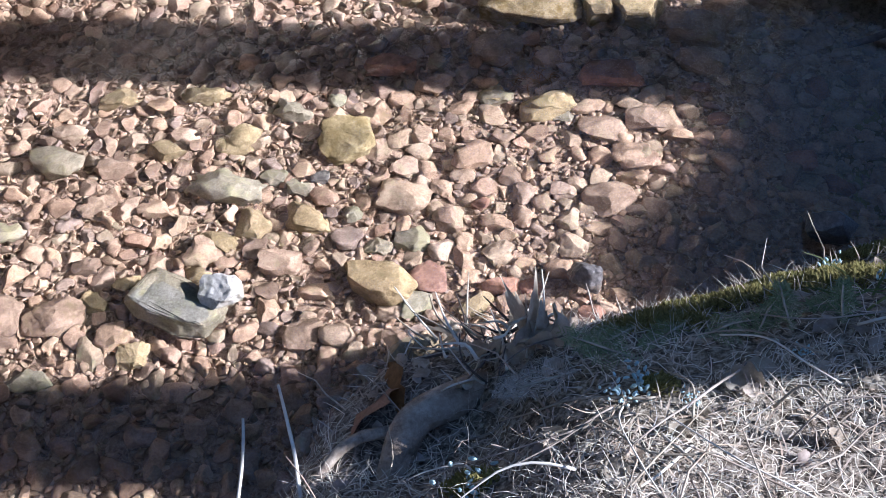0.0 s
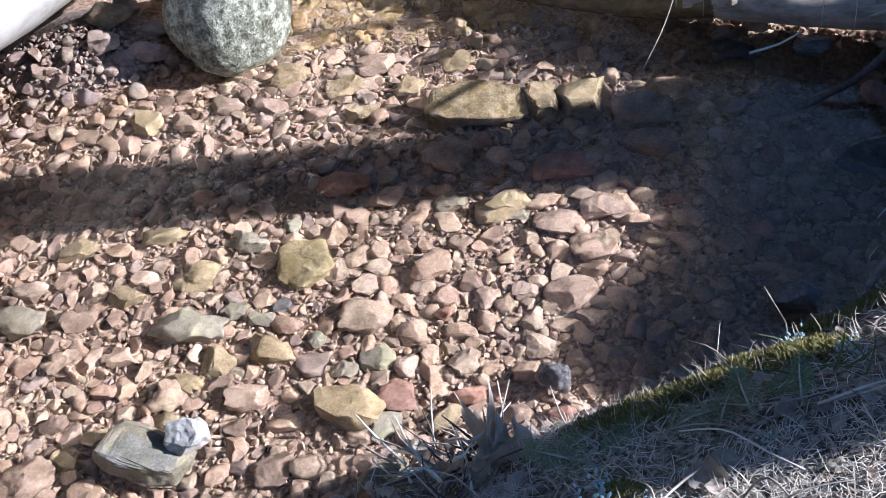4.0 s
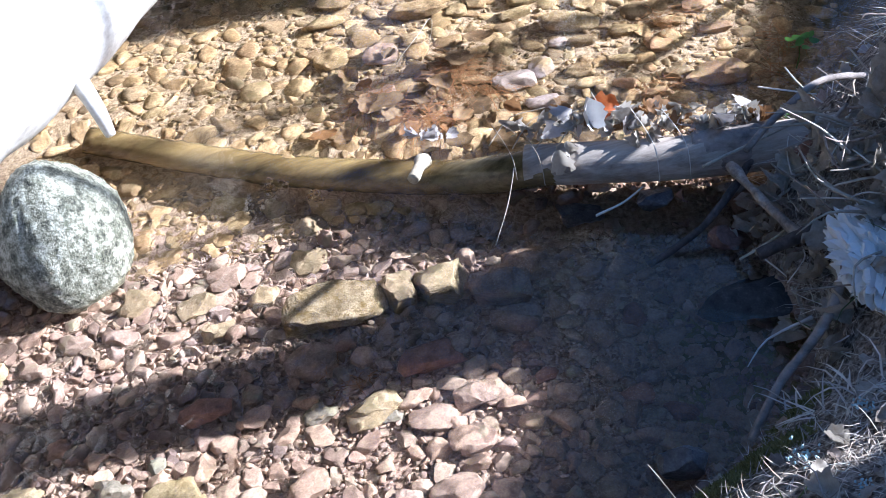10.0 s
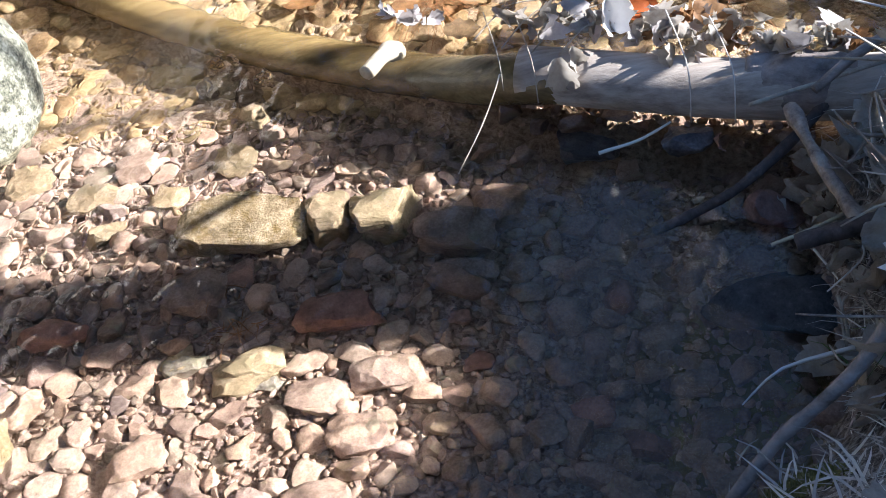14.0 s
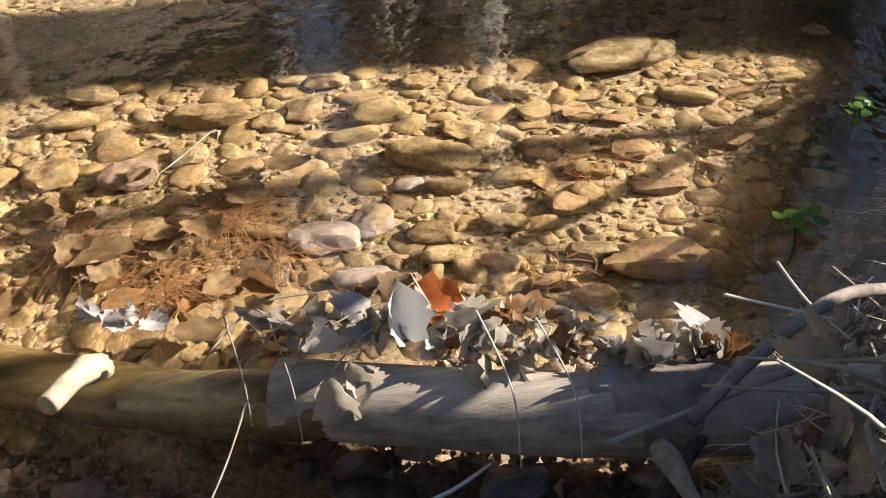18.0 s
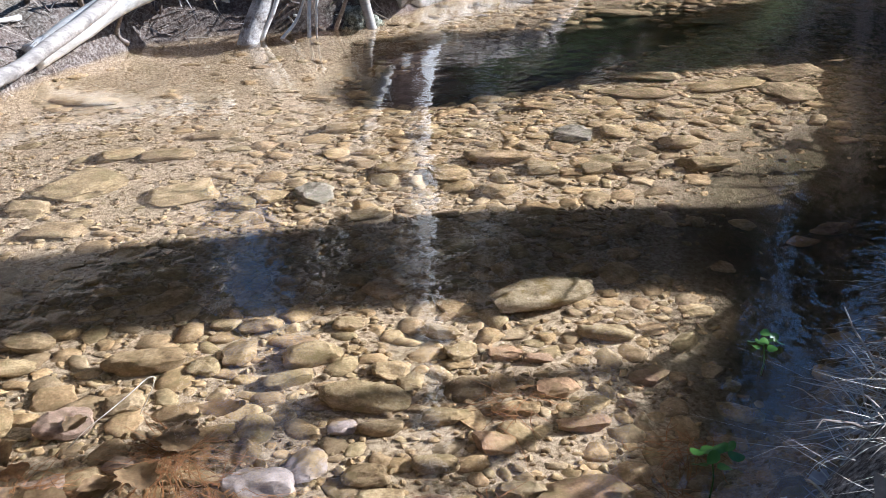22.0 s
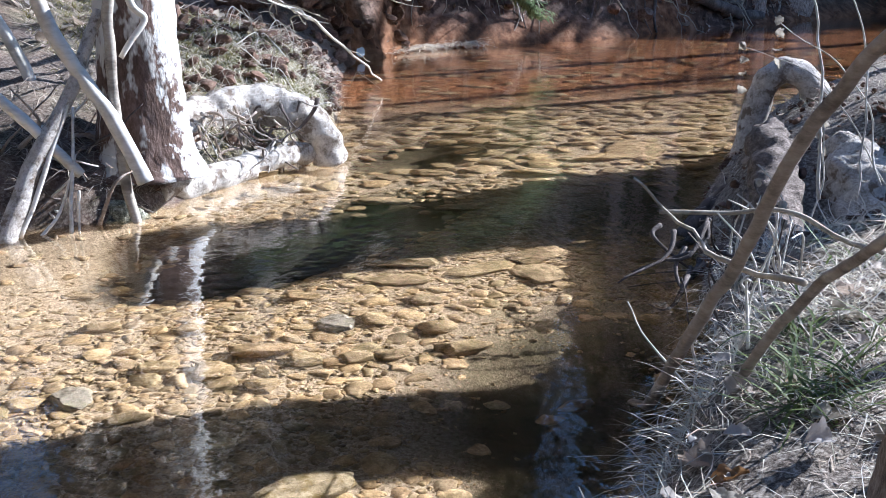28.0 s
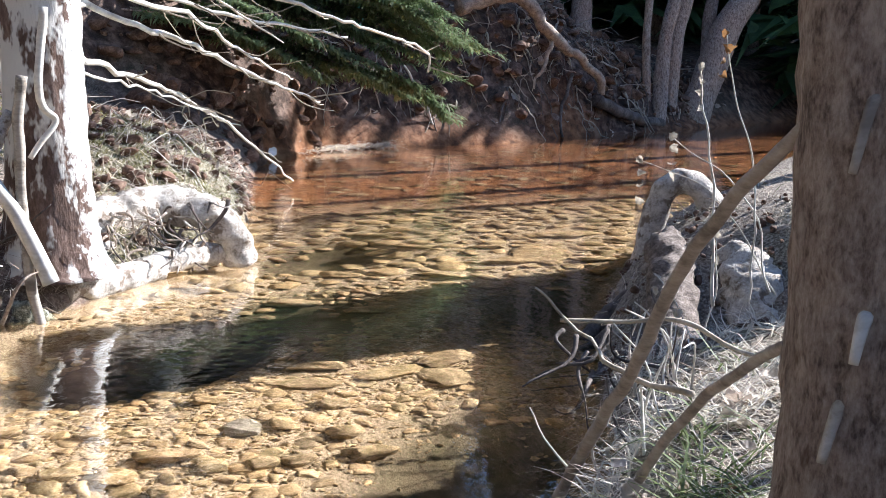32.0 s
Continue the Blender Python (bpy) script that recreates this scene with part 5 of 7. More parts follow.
for k in range(30):
    x = 2.1 + 1.25 * (k + r.uniform()) / 30
    y = float(np.interp(x, [2.0, 2.44, 2.99, 3.35], [6.33, 6.71, 7.38, 8.15])) + 0.12 + 0.9 * r.uniform() ** 1.6
    tuft("moss_tuft" if k % 3 == 0 else "grass_tuft", "shaggy yellow-green tuft of moss on the mound" if k % 3 == 0 else "shaggy bleached tuft of grass on the mossy mound", x, y, None, 90, 0.09, 0.12 if k % 3 else 0.09, 0.006, moss_mat if k % 3 == 0 else dry_grass, 1400 + k, (-0.3, 0.8), "moss" if k % 3 == 0 else "grass")
for k, (x, y, n, ln) in enumerate([(1.95, 2.55, 130, 0.16), (2.1, 2.68, 130, 0.18), (2.3, 2.85, 130, 0.2), (2.55, 3.05, 130, 0.2), (2.8, 3.25, 120, 0.2), (3.05, 3.5, 120, 0.22), (1.05, 1.3, 90, 0.1), (1.3, 1.5, 80, 0.12), (2.7, 2.8, 120, 0.2), (3.3, 3.3, 120, 0.22)]):
    tuft("grass_tuft", "bleached tuft of dry grass hanging over the bank's edge", x, y, None, n, 0.06, ln, 0.004, dry_grass, 470 + k, (-0.2, 0.9))


for k, (n, box, test, line, reach, ln, wd) in enumerate([(26000, (1.3, 3.6, 1.9, 4.2), on_right, RIGHT, 0.55, 0.11, 0.0026), (34000, (-0.2, 1.7, 0.4, 2.0), on_right, RIGHT, 1.0, 0.038, 0.0013), (20000, (1.8, 4.2, 6.3, 10.2), on_left, LEFT, 1.3, 0.1, 0.005), (9000, (-0.6, 1.8, 4.8, 7.2), on_left, LEFT, 0.9, 0.18, 0.006)]):
    p, r = scatter(n, box, 480 + k, test)
    d = line_distance(p[:, 0], p[:, 1], line)
    p = p[(d < reach) & (wave(p[:, 0], p[:, 1], 9, 60 + k) + r.normal(size=len(p)) * 0.4 > 0.0)]
    m = len(p)
    strips("straw_tangle", p + (0, 0, 0.006), r.uniform(0, 6.28, m), r.uniform(0.4, 1.3, m) * ln, np.full(m, wd), r.uniform(-0.1, 0.9, m), r.uniform(0.1, 0.9, m), dry_grass if k != 3 else twig_mat, ground, "tangle of bleached straw and rootlets", 485 + k, 0.9)


def leaf_arrays(r, length=0.08, curl=1.3):
    """A dry curled leaf, built as a bent sheet with a pointed tip and a short stalk."""
    nu, nv = 9, 6
    p1, p2 = r.uniform(0, 6.28, 2)
    v = []
    a, b, tw = r.normal() * 0.5 * curl, abs(r.normal()) * 0.9 * curl, r.normal() * 0.5 * curl
    wide = r.uniform(0.28, 0.42)
    for i in range(nu + 1):
        t = i / nu
        w = wide * math.sin(math.pi * min(1, t * 0.93 + 0.07)) ** 0.8 * (1 + 0.18 * math.sin(t * 19))
        for j in range(nv + 1):
            s = j / nv * 2 - 1
            x, y = (t - 0.5), s * w
            z = b * (abs(s) ** 1.6) * w * 0.9 + a * (t - 0.5) ** 2 + tw * s * w * (t - 0.5) * 2 + 0.045 * min(curl, 1.6) * math.sin(11 * t + 4 * s + p1) + 0.03 * min(curl, 1.6) * math.sin(9 * s - 15 * t + p2)
            v.append((x * length, y * length, z * length))
    f = [(i * (nv + 1) + j, i * (nv + 1) + j + 1, (i + 1) * (nv + 1) + j + 1, (i + 1) * (nv + 1) + j) for i in range(nu) for j in range(nv)]
    return np.array(v), np.array(f)


def leaf(name, x, y, z, length, mat, label, seed, rot=None, group="", curl=1.0):
    r = np.random.default_rng(seed)
    v, f = leaf_arrays(r, length, curl)
    ob = new(name, mesh_of(name, v, f, mat))
    if z is None:
        z = at_ground(x, y)[2] + 0.12 * length
    e = Euler([radians(q) for q in rot]) if rot else Euler((r.normal() * 0.35, r.normal() * 0.35, r.uniform(0, 6.28)))
    ob.matrix_world = Matrix.Translation((x, y, z)) @ e.to_matrix().to_4x4()
    return tagged(ob, label, "leaf", group)


r = np.random.default_rng(498)
for k in range(34):
    x = 2.1 + 1.2 * r.uniform()
    y = float(np.interp(x, [2.0, 2.44, 2.99, 3.35], [6.33, 6.71, 7.38, 8.15])) + 0.1 + 1.2 * r.uniform()
    a, l = r.uniform(0, 6.28), r.uniform(0.2, 0.55)
    p, q = Vector(at_ground(x, y, 0.03)), Vector(at_ground(x + math.cos(a) * l * 0.5, y + math.sin(a) * l * 0.5, 0.04 + 0.1 * r.uniform()))
    ob = new("twig", limb("twig", [p, p.lerp(q, 0.5) + Vector((r.normal() * 0.05, r.normal() * 0.05, 0.08)), q], r.uniform(0.002, 0.0045), 0.0015, (pale_wood, twig_mat, limb_bark)[k % 3], 5, 6, 0.25, 0.02, 6, k))
    tagged(ob, "bleached crooked twig lying on the mossy mound", "twig", "twigs on the mound")
LITTER = "dead leaves on the banks"
for k, (x, y, s) in enumerate([(0.5, 0.8, 0.09), (0.62, 0.82, 0.05), (0.22, 0.71, 0.07), (0.53, 0.83, 0.08), (0.83, 1.0, 0.08), (0.9, 1.02, 0.09), (0.92, 1.08, 0.06), (0.98, 1.13, 0.07), (0.76, 0.92, 0.08), (0.86, 0.9, 0.08), (1.0, 1.0, 0.09), (0.68, 0.78, 0.06), (0.4, 0.7, 0.06), (0.3, 0.62, 0.07), (1.08, 1.22, 0.08), (1.15, 1.3, 0.08), (2.05, 2.4, 0.1), (2.0, 2.35, 0.09), (2.3, 2.42, 0.11), (2.4, 2.5, 0.1), (2.2, 2.2, 0.1), (2.5, 2.4, 0.1), (2.6, 2.7, 0.12), (2.35, 2.6, 0.09), (2.8, 2.6, 0.12), (1.8, 2.3, 0.09), (2.9, 2.85, 0.12), (1.9, 2.15, 0.1)]):
    leaf("dead_leaf", x, y, None, s * 0.7, brown_leaf if k in (16, 19) else dead_leaf, "curled dry beige leaf on the bank's litter" if k not in (16, 19) else "curled russet leaf on the bank's litter", 500 + k, group=LITTER)
pile = Pile()
for box, n, test, size, sd in ((NEAR, 300, on_right, 0.034, 1), (SIDE, 480, on_right, 0.055, 2), (MOUND, 150, on_left, 0.1, 3), ((4, 14, 12.4, 17), 900, on_left, 0.13, 4)):
    p, r = scatter(n, box, 540 + sd, test)
    for q in p:
        v, f = leaf_arrays(r, size * r.uniform(0.6, 1.3), 0.9)
        pile.add(v @ turn_matrix(r, 0.4).T + q + (0, 0, 0.01), f)
ob = new("leaf_litter", pile.mesh("leaf_litter", dead_leaf))
ob.parent = ground
tagged(ob, "dry beige leaf litter", kind="stuff")

pile = Pile()
for box, n, test, ln, rad, sd in ((NEAR, 260, on_right, 0.12, 0.0018, 1), (SIDE, 420, on_right, 0.2, 0.0028, 2), (MOUND, 220, on_left, 0.3, 0.004, 3), ((4, 14, 12.6, 16), 300, on_left, 0.5, 0.008, 4)):
    p, r = scatter(n, box, 560 + sd, test)
    for q in p:
        a, l = r.uniform(0, 6.28), ln * r.uniform(0.4, 1.5)
        line = [Vector(q) + Vector((math.cos(a) * l * t, math.sin(a) * l * t, 0.006 + 0.25 * l * t * r.uniform(0, 1))) + Vector(r.normal(size=3)) * l * 0.06 for t in (0, 0.35, 0.7, 1)]
        v, f = tube_arrays(line, [rad, rad * 0.9, rad * 0.7, rad * 0.4], 5, caps=False)
        pile.add(v, f)
ob = new("fallen_twigs", pile.mesh("fallen_twigs", twig_mat))
ob.parent = ground
tagged(ob, "thin dry twigs lying about", kind="stuff")


def sprig(x, y, z, length, turn, seed, label="green spruce sprig lying on the litter", mat=None, tip=0.0):
    """A flat fir spray: a stalk with side shoots, set with needles."""
    r = np.random.default_rng(seed)
    t = thing("spruce_sprig", label, "sprig", Matrix.Translation((x, y, at_ground(x, y)[2] + 0.02 if z is None else z)) @ Euler((radians(tip), 0, radians(turn))).to_matrix().to_4x4(), "sprigs on the bank")
    stalk = Pile()
    pts, head = [], []
    v, f = tube_arrays([(0, 0, 0), (length * 0.5, 0.004, 0.008), (length, 0, 0)], [0.0022, 0.0018, 0.0008], 5, caps=False)
    stalk.add(v, f)
    for k in range(22):
        u = k / 22 * length
        for s in (1, -1):
            pts.append((u, 0, 0.004)), head.append(s * radians(52))
    for k in range(1, 6):
        for s in (1, -1):
            u, l = length * k / 6.5, length * 0.42 * (1 - k / 8)
            e = Vector((u + l * 0.7, s * l * 0.7, 0.0))
            v, f = tube_arrays([(u, 0, 0), tuple(e)], [0.0014, 0.0006], 4, caps=False)
            stalk.add(v, f)
            for w in range(9):
                c = Vector((u, 0, 0)).lerp(e, w / 9)
                for s2 in (1, -1):
                    pts.append((c.x, c.y, 0.003)), head.append(s * radians(45) + s2 * radians(52))
    part("stalk", stalk.mesh("stalk", twig_mat), t)
    n = len(pts)
    ob = strips("needles", np.array(pts), np.array(head), np.full(n, 0.012) * (length / 0.12) ** 0.5, np.full(n, 0.0015), r.normal(size=n) * 0.25, np.zeros(n), mat or frond_mat, t, "flat green needles", seed, 0.1)
    return t


for k, (x, y, l, a) in enumerate([(0.3, 0.93, 0.16, -70), (0.36, 0.85, 0.14, 160), (0.59, 0.9, 0.1, 95), (0.66, 0.9, 0.09, 80), (0.54, 0.9, 0.09, 60), (0.26, 0.84, 0.13, 200), (0.45, 0.9, 0.12, 20), (0.2, 0.93, 0.13, 240), (0.44, 0.95, 0.1, 215), (0.7, 0.98, 0.09, 200), (0.36, 0.95, 0.11, 210)]):
    sprig(x, y, None, l, a, 600 + k, "brown dried spruce sprig over the bank's edge" if k in (5, 7) else "green spruce sprig lying on the litter", twig_mat if k in (5, 7) else None)


def lichen(x, y, s, seed):
    r = np.random.default_rng(seed)
    pile = Pile()
    for _ in range(26):
        v, f = stone_arrays(1, r, (s * 0.12, s * 0.06, s * 0.05), 4)
        pile.add(v @ turn_matrix(r, 0.9).T + np.append(r.normal(size=2) * s * 0.25, abs(r.normal()) * s * 0.15) + at_ground(x, y, 0.012), f)
    ob = new("lichen_tuft", pile.mesh("lichen_tuft", lichen_mat, False))
    return tagged(ob, "pale blue-green lichen tuft fallen on the litter", "lichen", kind="stuff")


for k, (x, y, s) in enumerate([(0.35, 0.8, 0.06), (0.32, 0.77, 0.05), (0.11, 0.65, 0.08), (0.78, 1.03, 0.05), (0.92, 1.13, 0.05), (0.73, 1.13, 0.05), (0.6, 0.86, 0.03), (0.95, 1.0, 0.03), (1.05, 1.18, 0.04), (0.42, 0.76, 0.03)]):
    lichen(x, y, s, 640 + k)

r = np.random.default_rng(655)
for k in range(34):
    x, y = r.uniform(0.1, 1.1), r.uniform(0.55, 1.0)
    x, y = x, min(y, 0.62 + 0.42 * x)
    a, l = r.uniform(0, 6.28), r.uniform(0.1, 0.28)
    p = Vector(at_ground(x, y, 0.015))
    q = Vector(at_ground(x + math.cos(a) * l, min(y + math.sin(a) * l, 0.62 + 0.42 * x), 0.02 + 0.04 * r.uniform()))
    ob = new("twig", limb("twig", [p, p.lerp(q, 0.5) + Vector((r.normal() * 0.02, r.normal() * 0.02, 0.025)), q], r.uniform(0.0014, 0.003), 0.001, (pale_wood, twig_mat, limb_bark)[k % 3], 5, 6, 0.25, 0.015, 12, k))
    tagged(ob, "bleached crooked twig lying on the bank's litter", "twig", "bleached twigs on the bank")
for k, (x, y, s) in enumerate([(1.62, 2.33, 0.085), (1.72, 2.4, 0.08), (1.83, 2.47, 0.07), (1.95, 2.43, 0.08), (2.1, 2.55, 0.09), (2.12, 2.47, 0.08), (2.25, 2.62, 0.1), (2.0, 2.2, 0.09), (2.4, 2.85, 0.1), (2.62, 2.95, 0.1), (2.2, 2.35, 0.09), (1.7, 2.2, 0.08)]):
    leaf("dead_leaf", x, y, at_ground(x, y, 0.03)[2], s * 0.65, pale_leaf, "large pale grey ribbed dead leaf on the bank's straw", 660 + k, group="pale dead leaves on the bank", curl=0.8)

# ---------- near bank: root, debris, pale stems ----------
root = thing("bank_root", "thick grey-brown root bent over the bank's edge", "root")
part("main_root", limb("main_root", [(-0.06, 0.62, 0.02), (-0.03, 0.74, 0.1), (0.0, 0.82, 0.13), (0.07, 0.87, 0.12), (0.15, 0.93, 0.08), (0.23, 1.0, 0.0)], 0.026, 0.034, root_wood, 8, 14, 0.15), root)
part("side_root", limb("side_root", [(-0.2, 0.64, 0.03), (-0.15, 0.74, 0.09), (-0.1, 0.79, 0.11), (-0.03, 0.81, 0.11)], 0.008, 0.011, root_wood, 8, 10, 0.15), root, "thin looping side root")
leaf("dead_leaf", -0.09, 0.87, 0.06, 0.15, red_stone, "large purplish-brown dead leaf half in the water", 701, (70, 10, 60))
leaf("dead_leaf", -0.06, 0.9, 0.05, 0.13, brown_leaf, "brown dead leaf half in the water", 702, (60, -10, 100))
debris = thing("driftwood_debris", "tangle of grey bark strips, twigs and dead leaves at the bank's foot", "debris")
r = np.random.default_rng(710)
for k in range(60):
    x, y = 0.12 + r.normal() * 0.05, 0.96 + r.normal() * 0.06
    a, l = r.normal() * 0.9 + 2.0, r.uniform(0.04, 0.14)
    p = Vector(at_ground(x, y, 0.02 + abs(r.normal()) * 0.03))
    p.z = max(p.z, 0.02)
    q = p + Vector((math.cos(a) * l, math.sin(a) * l, r.normal() * 0.03))
    part("twig", limb("twig", [p, p.lerp(q, 0.5) + Vector(r.normal(size=3)) * 0.008, q], r.uniform(0.001, 0.004), 0.001, (twig_mat, pale_wood, dark_root)[k % 3], 3, 5, 0.2), debris)
for k in range(14):
    v, f = leaf_arrays(r, r.uniform(0.04, 0.08), 1.4)
    part("leaf", mesh_of("leaf", v @ turn_matrix(r, 0.9).T + at_ground(0.13 + r.normal() * 0.06, 0.97 + r.normal() * 0.06, 0.04 + abs(r.normal()) * 0.03), f, dead_leaf), debris)
for k, line in enumerate([[(-0.3, 0.66, 0.02), (-0.29, 0.74, 0.08), (-0.3, 0.82, 0.12)], [(-0.17, 0.66, 0.05), (-0.2, 0.77, 0.1), (-0.25, 0.89, 0.1)]]):
    ob = new("dead_reed", limb("dead_reed", line, 0.004, 0.0025, pale_wood, 8, 6, 0.2, 0.01, seed=k))
    tagged(ob, "pale dead reed standing by the water", "reed", "dead reeds")

# ---------- bank under the log: sticks, root mat, debris ----------
r = np.random.default_rng(720)
v, f = stone_arrays(4, r, (0.12, 0.1, 0.03), 6)
ob = new("root_mat", mesh_of("root_mat", v, f, mat_algae))
ob.location = (1.1, 1.72, -0.03)
tagged(ob, "dark slimy root mat at the water's edge", "root mat")
STICKS = "sticks under the log"
for k, (line, r0, r1, mat, label) in enumerate([
    ([(1.24, 2.04, 0.09), (1.17, 1.98, 0.07), (1.06, 1.92, 0.02), (0.93, 1.9, -0.04)], 0.011, 0.008, dark_root, "dark wet stick running down into the water"),
    ([(1.17, 2.0, 0.12), (1.18, 1.9, 0.12), (1.2, 1.8, 0.12), (1.22, 1.72, 0.12)], 0.01, 0.013, root_wood, "rotten split stick of grey bark"),
    ([(0.86, 2.06, 0.01), (0.93, 2.075, 0.02), (0.99, 2.1, 0.03)], 0.003, 0.0022, pale_wood, "pale broken stick just above the water"),
    ([(0.7, 2.2, 0.1), (0.66, 2.13, 0.05), (0.61, 2.06, 0.0)], 0.0016, 0.001, twig_mat, "thin twig hanging from the log into the water"),
    ([(1.12, 1.73, 0.09), (1.22, 1.73, 0.12), (1.34, 1.76, 0.16)], 0.013, 0.015, dark_root, "dark blue-grey stick lying on the debris"),
    ([(1.09, 1.76, 0.06), (1.15, 1.77, 0.08), (1.2, 1.78, 0.1)], 0.0035, 0.003, stub_wood, "short yellowish stick on the debris"),
    ([(1.32, 1.88, 0.15), (1.36, 1.82, 0.2), (1.38, 1.74, 0.2)], 0.005, 0.003, pale_wood, "bleached curved twig on the bank"),
    ([(0.94, 1.35, 0.0), (1.02, 1.42, 0.06), (1.14, 1.48, 0.14), (1.25, 1.58, 0.24)], 0.008, 0.012, limb_bark, "grey root poking out over the water"),
    ([(1.2, 2.0, 0.15), (1.3, 2.05, 0.19), (1.42, 2.1, 0.21), (1.58, 2.16, 0.14)], 0.008, 0.009, limb_bark, "thick grey branch lying on the bank by the log"),
    ([(1.27, 2.1, 0.24), (1.33, 2.09, 0.22), (1.4, 2.07, 0.2)], 0.0022, 0.0018, pale_wood, "pale broken twig end"),
    ([(1.36, 2.15, 0.24), (1.38, 2.1, 0.21), (1.41, 2.05, 0.19)], 0.002, 0.0018, pale_wood, "pale thin twig on the bank"),
    ([(1.1, 2.0, 0.13), (1.25, 2.03, 0.15), (1.42, 2.05, 0.17)], 0.004, 0.003, twig_mat, "thin straw-coloured twig on the log"),
]):
    ob = new("stick", limb("stick", line, r0, r1, mat, 9, 11, 0.6 if k == 1 else 0.25, 0.006, 22, k))
    tagged(ob, label, "stick", STICKS)
debris = thing("driftwood_debris", "mass of grey leaves, bark and rootlets caught on the bank", "debris")
for k in range(90):
    x, y = r.uniform(1.16, 1.5), r.uniform(1.5, 1.92)
    p = Vector(at_ground(x, y, 0.02 + abs(r.normal()) * 0.05))
    a, l = r.uniform(0, 6.28), r.uniform(0.06, 0.2)
    q = p + Vector((math.cos(a) * l, math.sin(a) * l, r.normal() * 0.04))
    part("twig", limb("twig", [p, p.lerp(q, 0.5) + Vector(r.normal(size=3)) * 0.02, q], r.uniform(0.0015, 0.005), 0.0012, (twig_mat, pale_wood, root_wood)[k % 3], 3, 5, 0.2), debris)
for k in range(110):
    x, y = r.uniform(1.13, 1.5), r.uniform(1.42, 1.95)
    v, f = leaf_arrays(r, r.uniform(0.05, 0.09), 1.5)
    part("leaf", mesh_of("leaf", v @ turn_matrix(r, 0.9).T + at_ground(x, y, 0.04 + abs(r.normal()) * 0.03), f, dead_leaf), debris)
# crumpled tissue
v, f = BALL[5]
fold = np.array([abs(noise.noise(Vector(q) * 2.2)) + 0.6 * abs(noise.noise(Vector(q) * 4.7 + Vector((5, 1, 0)))) + 0.3 * abs(noise.noise(Vector(q) * 10)) for q in v])
v = v * (0.085, 0.14, 0.055) * (1.25 - 1.0 * fold)[:, None]
v = v + 0.012 * np.array([tuple(noise.noise_vector(Vector(q) * 45)) for q in v])
ob = new("crumpled_paper", mesh_of("crumpled_paper", v, f, paper_mat, True, 35))
ob.location = at_ground(1.265, 1.52, 0.05)
tagged(ob, "crumpled white paper lying on the bank's litter", "paper")
leaf("dead_leaf", 1.24, 1.53, at_ground(1.24, 1.53, 0.1)[2], 0.05, brown_leaf, "small pinkish leaf on the crumpled paper", 745)
leaf("dead_leaf", 1.06, 2.03, 0.03, 0.05, red_stone, "small reddish leaf hanging among the sticks", 746, (80, 20, 90))

# ---------- leaves caught on the log ----------
CAUGHT = "dead leaves caught on the log"
leaf("dead_leaf", 0.9, 2.245, 0.185, 0.085, paper_mat, "pale upright folded leaf on top of the log", 750, (10, -80, 100), CAUGHT, 1.2)
leaf("dead_leaf", 0.955, 2.27, 0.15, 0.09, orange_leaf, "vivid orange-brown leaf behind the log", 751, (20, 5, -10), CAUGHT, 0.6)
leaf("dead_leaf", 1.08, 2.22, 0.16, 0.07, brown_leaf, "russet leaf behind the log", 752, (20, 5, -20), CAUGHT, 0.8)
leaf("dead_leaf", 0.815, 2.17, 0.105, 0.075, dead_leaf, "beige leaf hanging down the log's side", 753, (80, 70, -20), CAUGHT, 0.9)
leaf("dead_leaf", 0.84, 2.19, 0.12, 0.055, dead_leaf, "beige leaf hanging down the log's side", 754, (80, 80, 10), CAUGHT, 0.9)
r = np.random.default_rng(760)
for k in range(110):
    u = r.uniform(0, 1) ** 0.8
    x = 0.8 + 0.5 * u if k < 98 else 0.72 + 0.1 * r.uniform()
    y = np.interp(x, [q[0] for q in LOG], [q[1] for q in LOG]) + 0.055 + r.normal() * 0.02
    leaf("dead_leaf", x, y, 0.125 + 0.06 * r.uniform(0, 1) * (1 - abs(u - 0.4)), r.uniform(0.025, 0.052), (pale_leaf, dead_leaf, dead_leaf, dead_leaf, dead_leaf, brown_leaf)[k % 6], "shrivelled grey-beige leaf caught behind the log", 770 + k, (r.uniform(20, 110), r.uniform(-60, 60), r.uniform(0, 360)), CAUGHT, 2.3)
for k in range(12):
    x = 0.47 + 0.11 * r.uniform()
    leaf("dead_leaf", x, np.interp(x, [q[0] for q in LOG], [q[1] for q in LOG]) + 0.03 + r.normal() * 0.012, 0.09 + 0.02 * r.uniform(), r.uniform(0.025, 0.045), pale_leaf, "sunlit shrivelled leaf stuck over the broken branch", 840 + k, (r.uniform(0, 80), r.uniform(-40, 40), r.uniform(0, 360)), CAUGHT, 1.6)
for k, (x, top, low) in enumerate([(1.015, 0.2, 0.06), (1.085, 0.19, 0.065), (0.7, 0.15, 0.07), (0.76, 0.15, 0.06)]):
    y = np.interp(x, [q[0] for q in LOG], [q[1] for q in LOG])
    ob = new("straw", limb("straw", [(x - 0.02, y + 0.05, top), (x, y - 0.055, 0.16 if k < 2 else 0.13), (x + 0.003, y - 0.085, low)], 0.0012, 0.001, pale_wood if k < 2 else twig_mat, 6, 6, 0.2))
    tagged(ob, "thin dry straw draped over the log", "straw", "straws on the log")
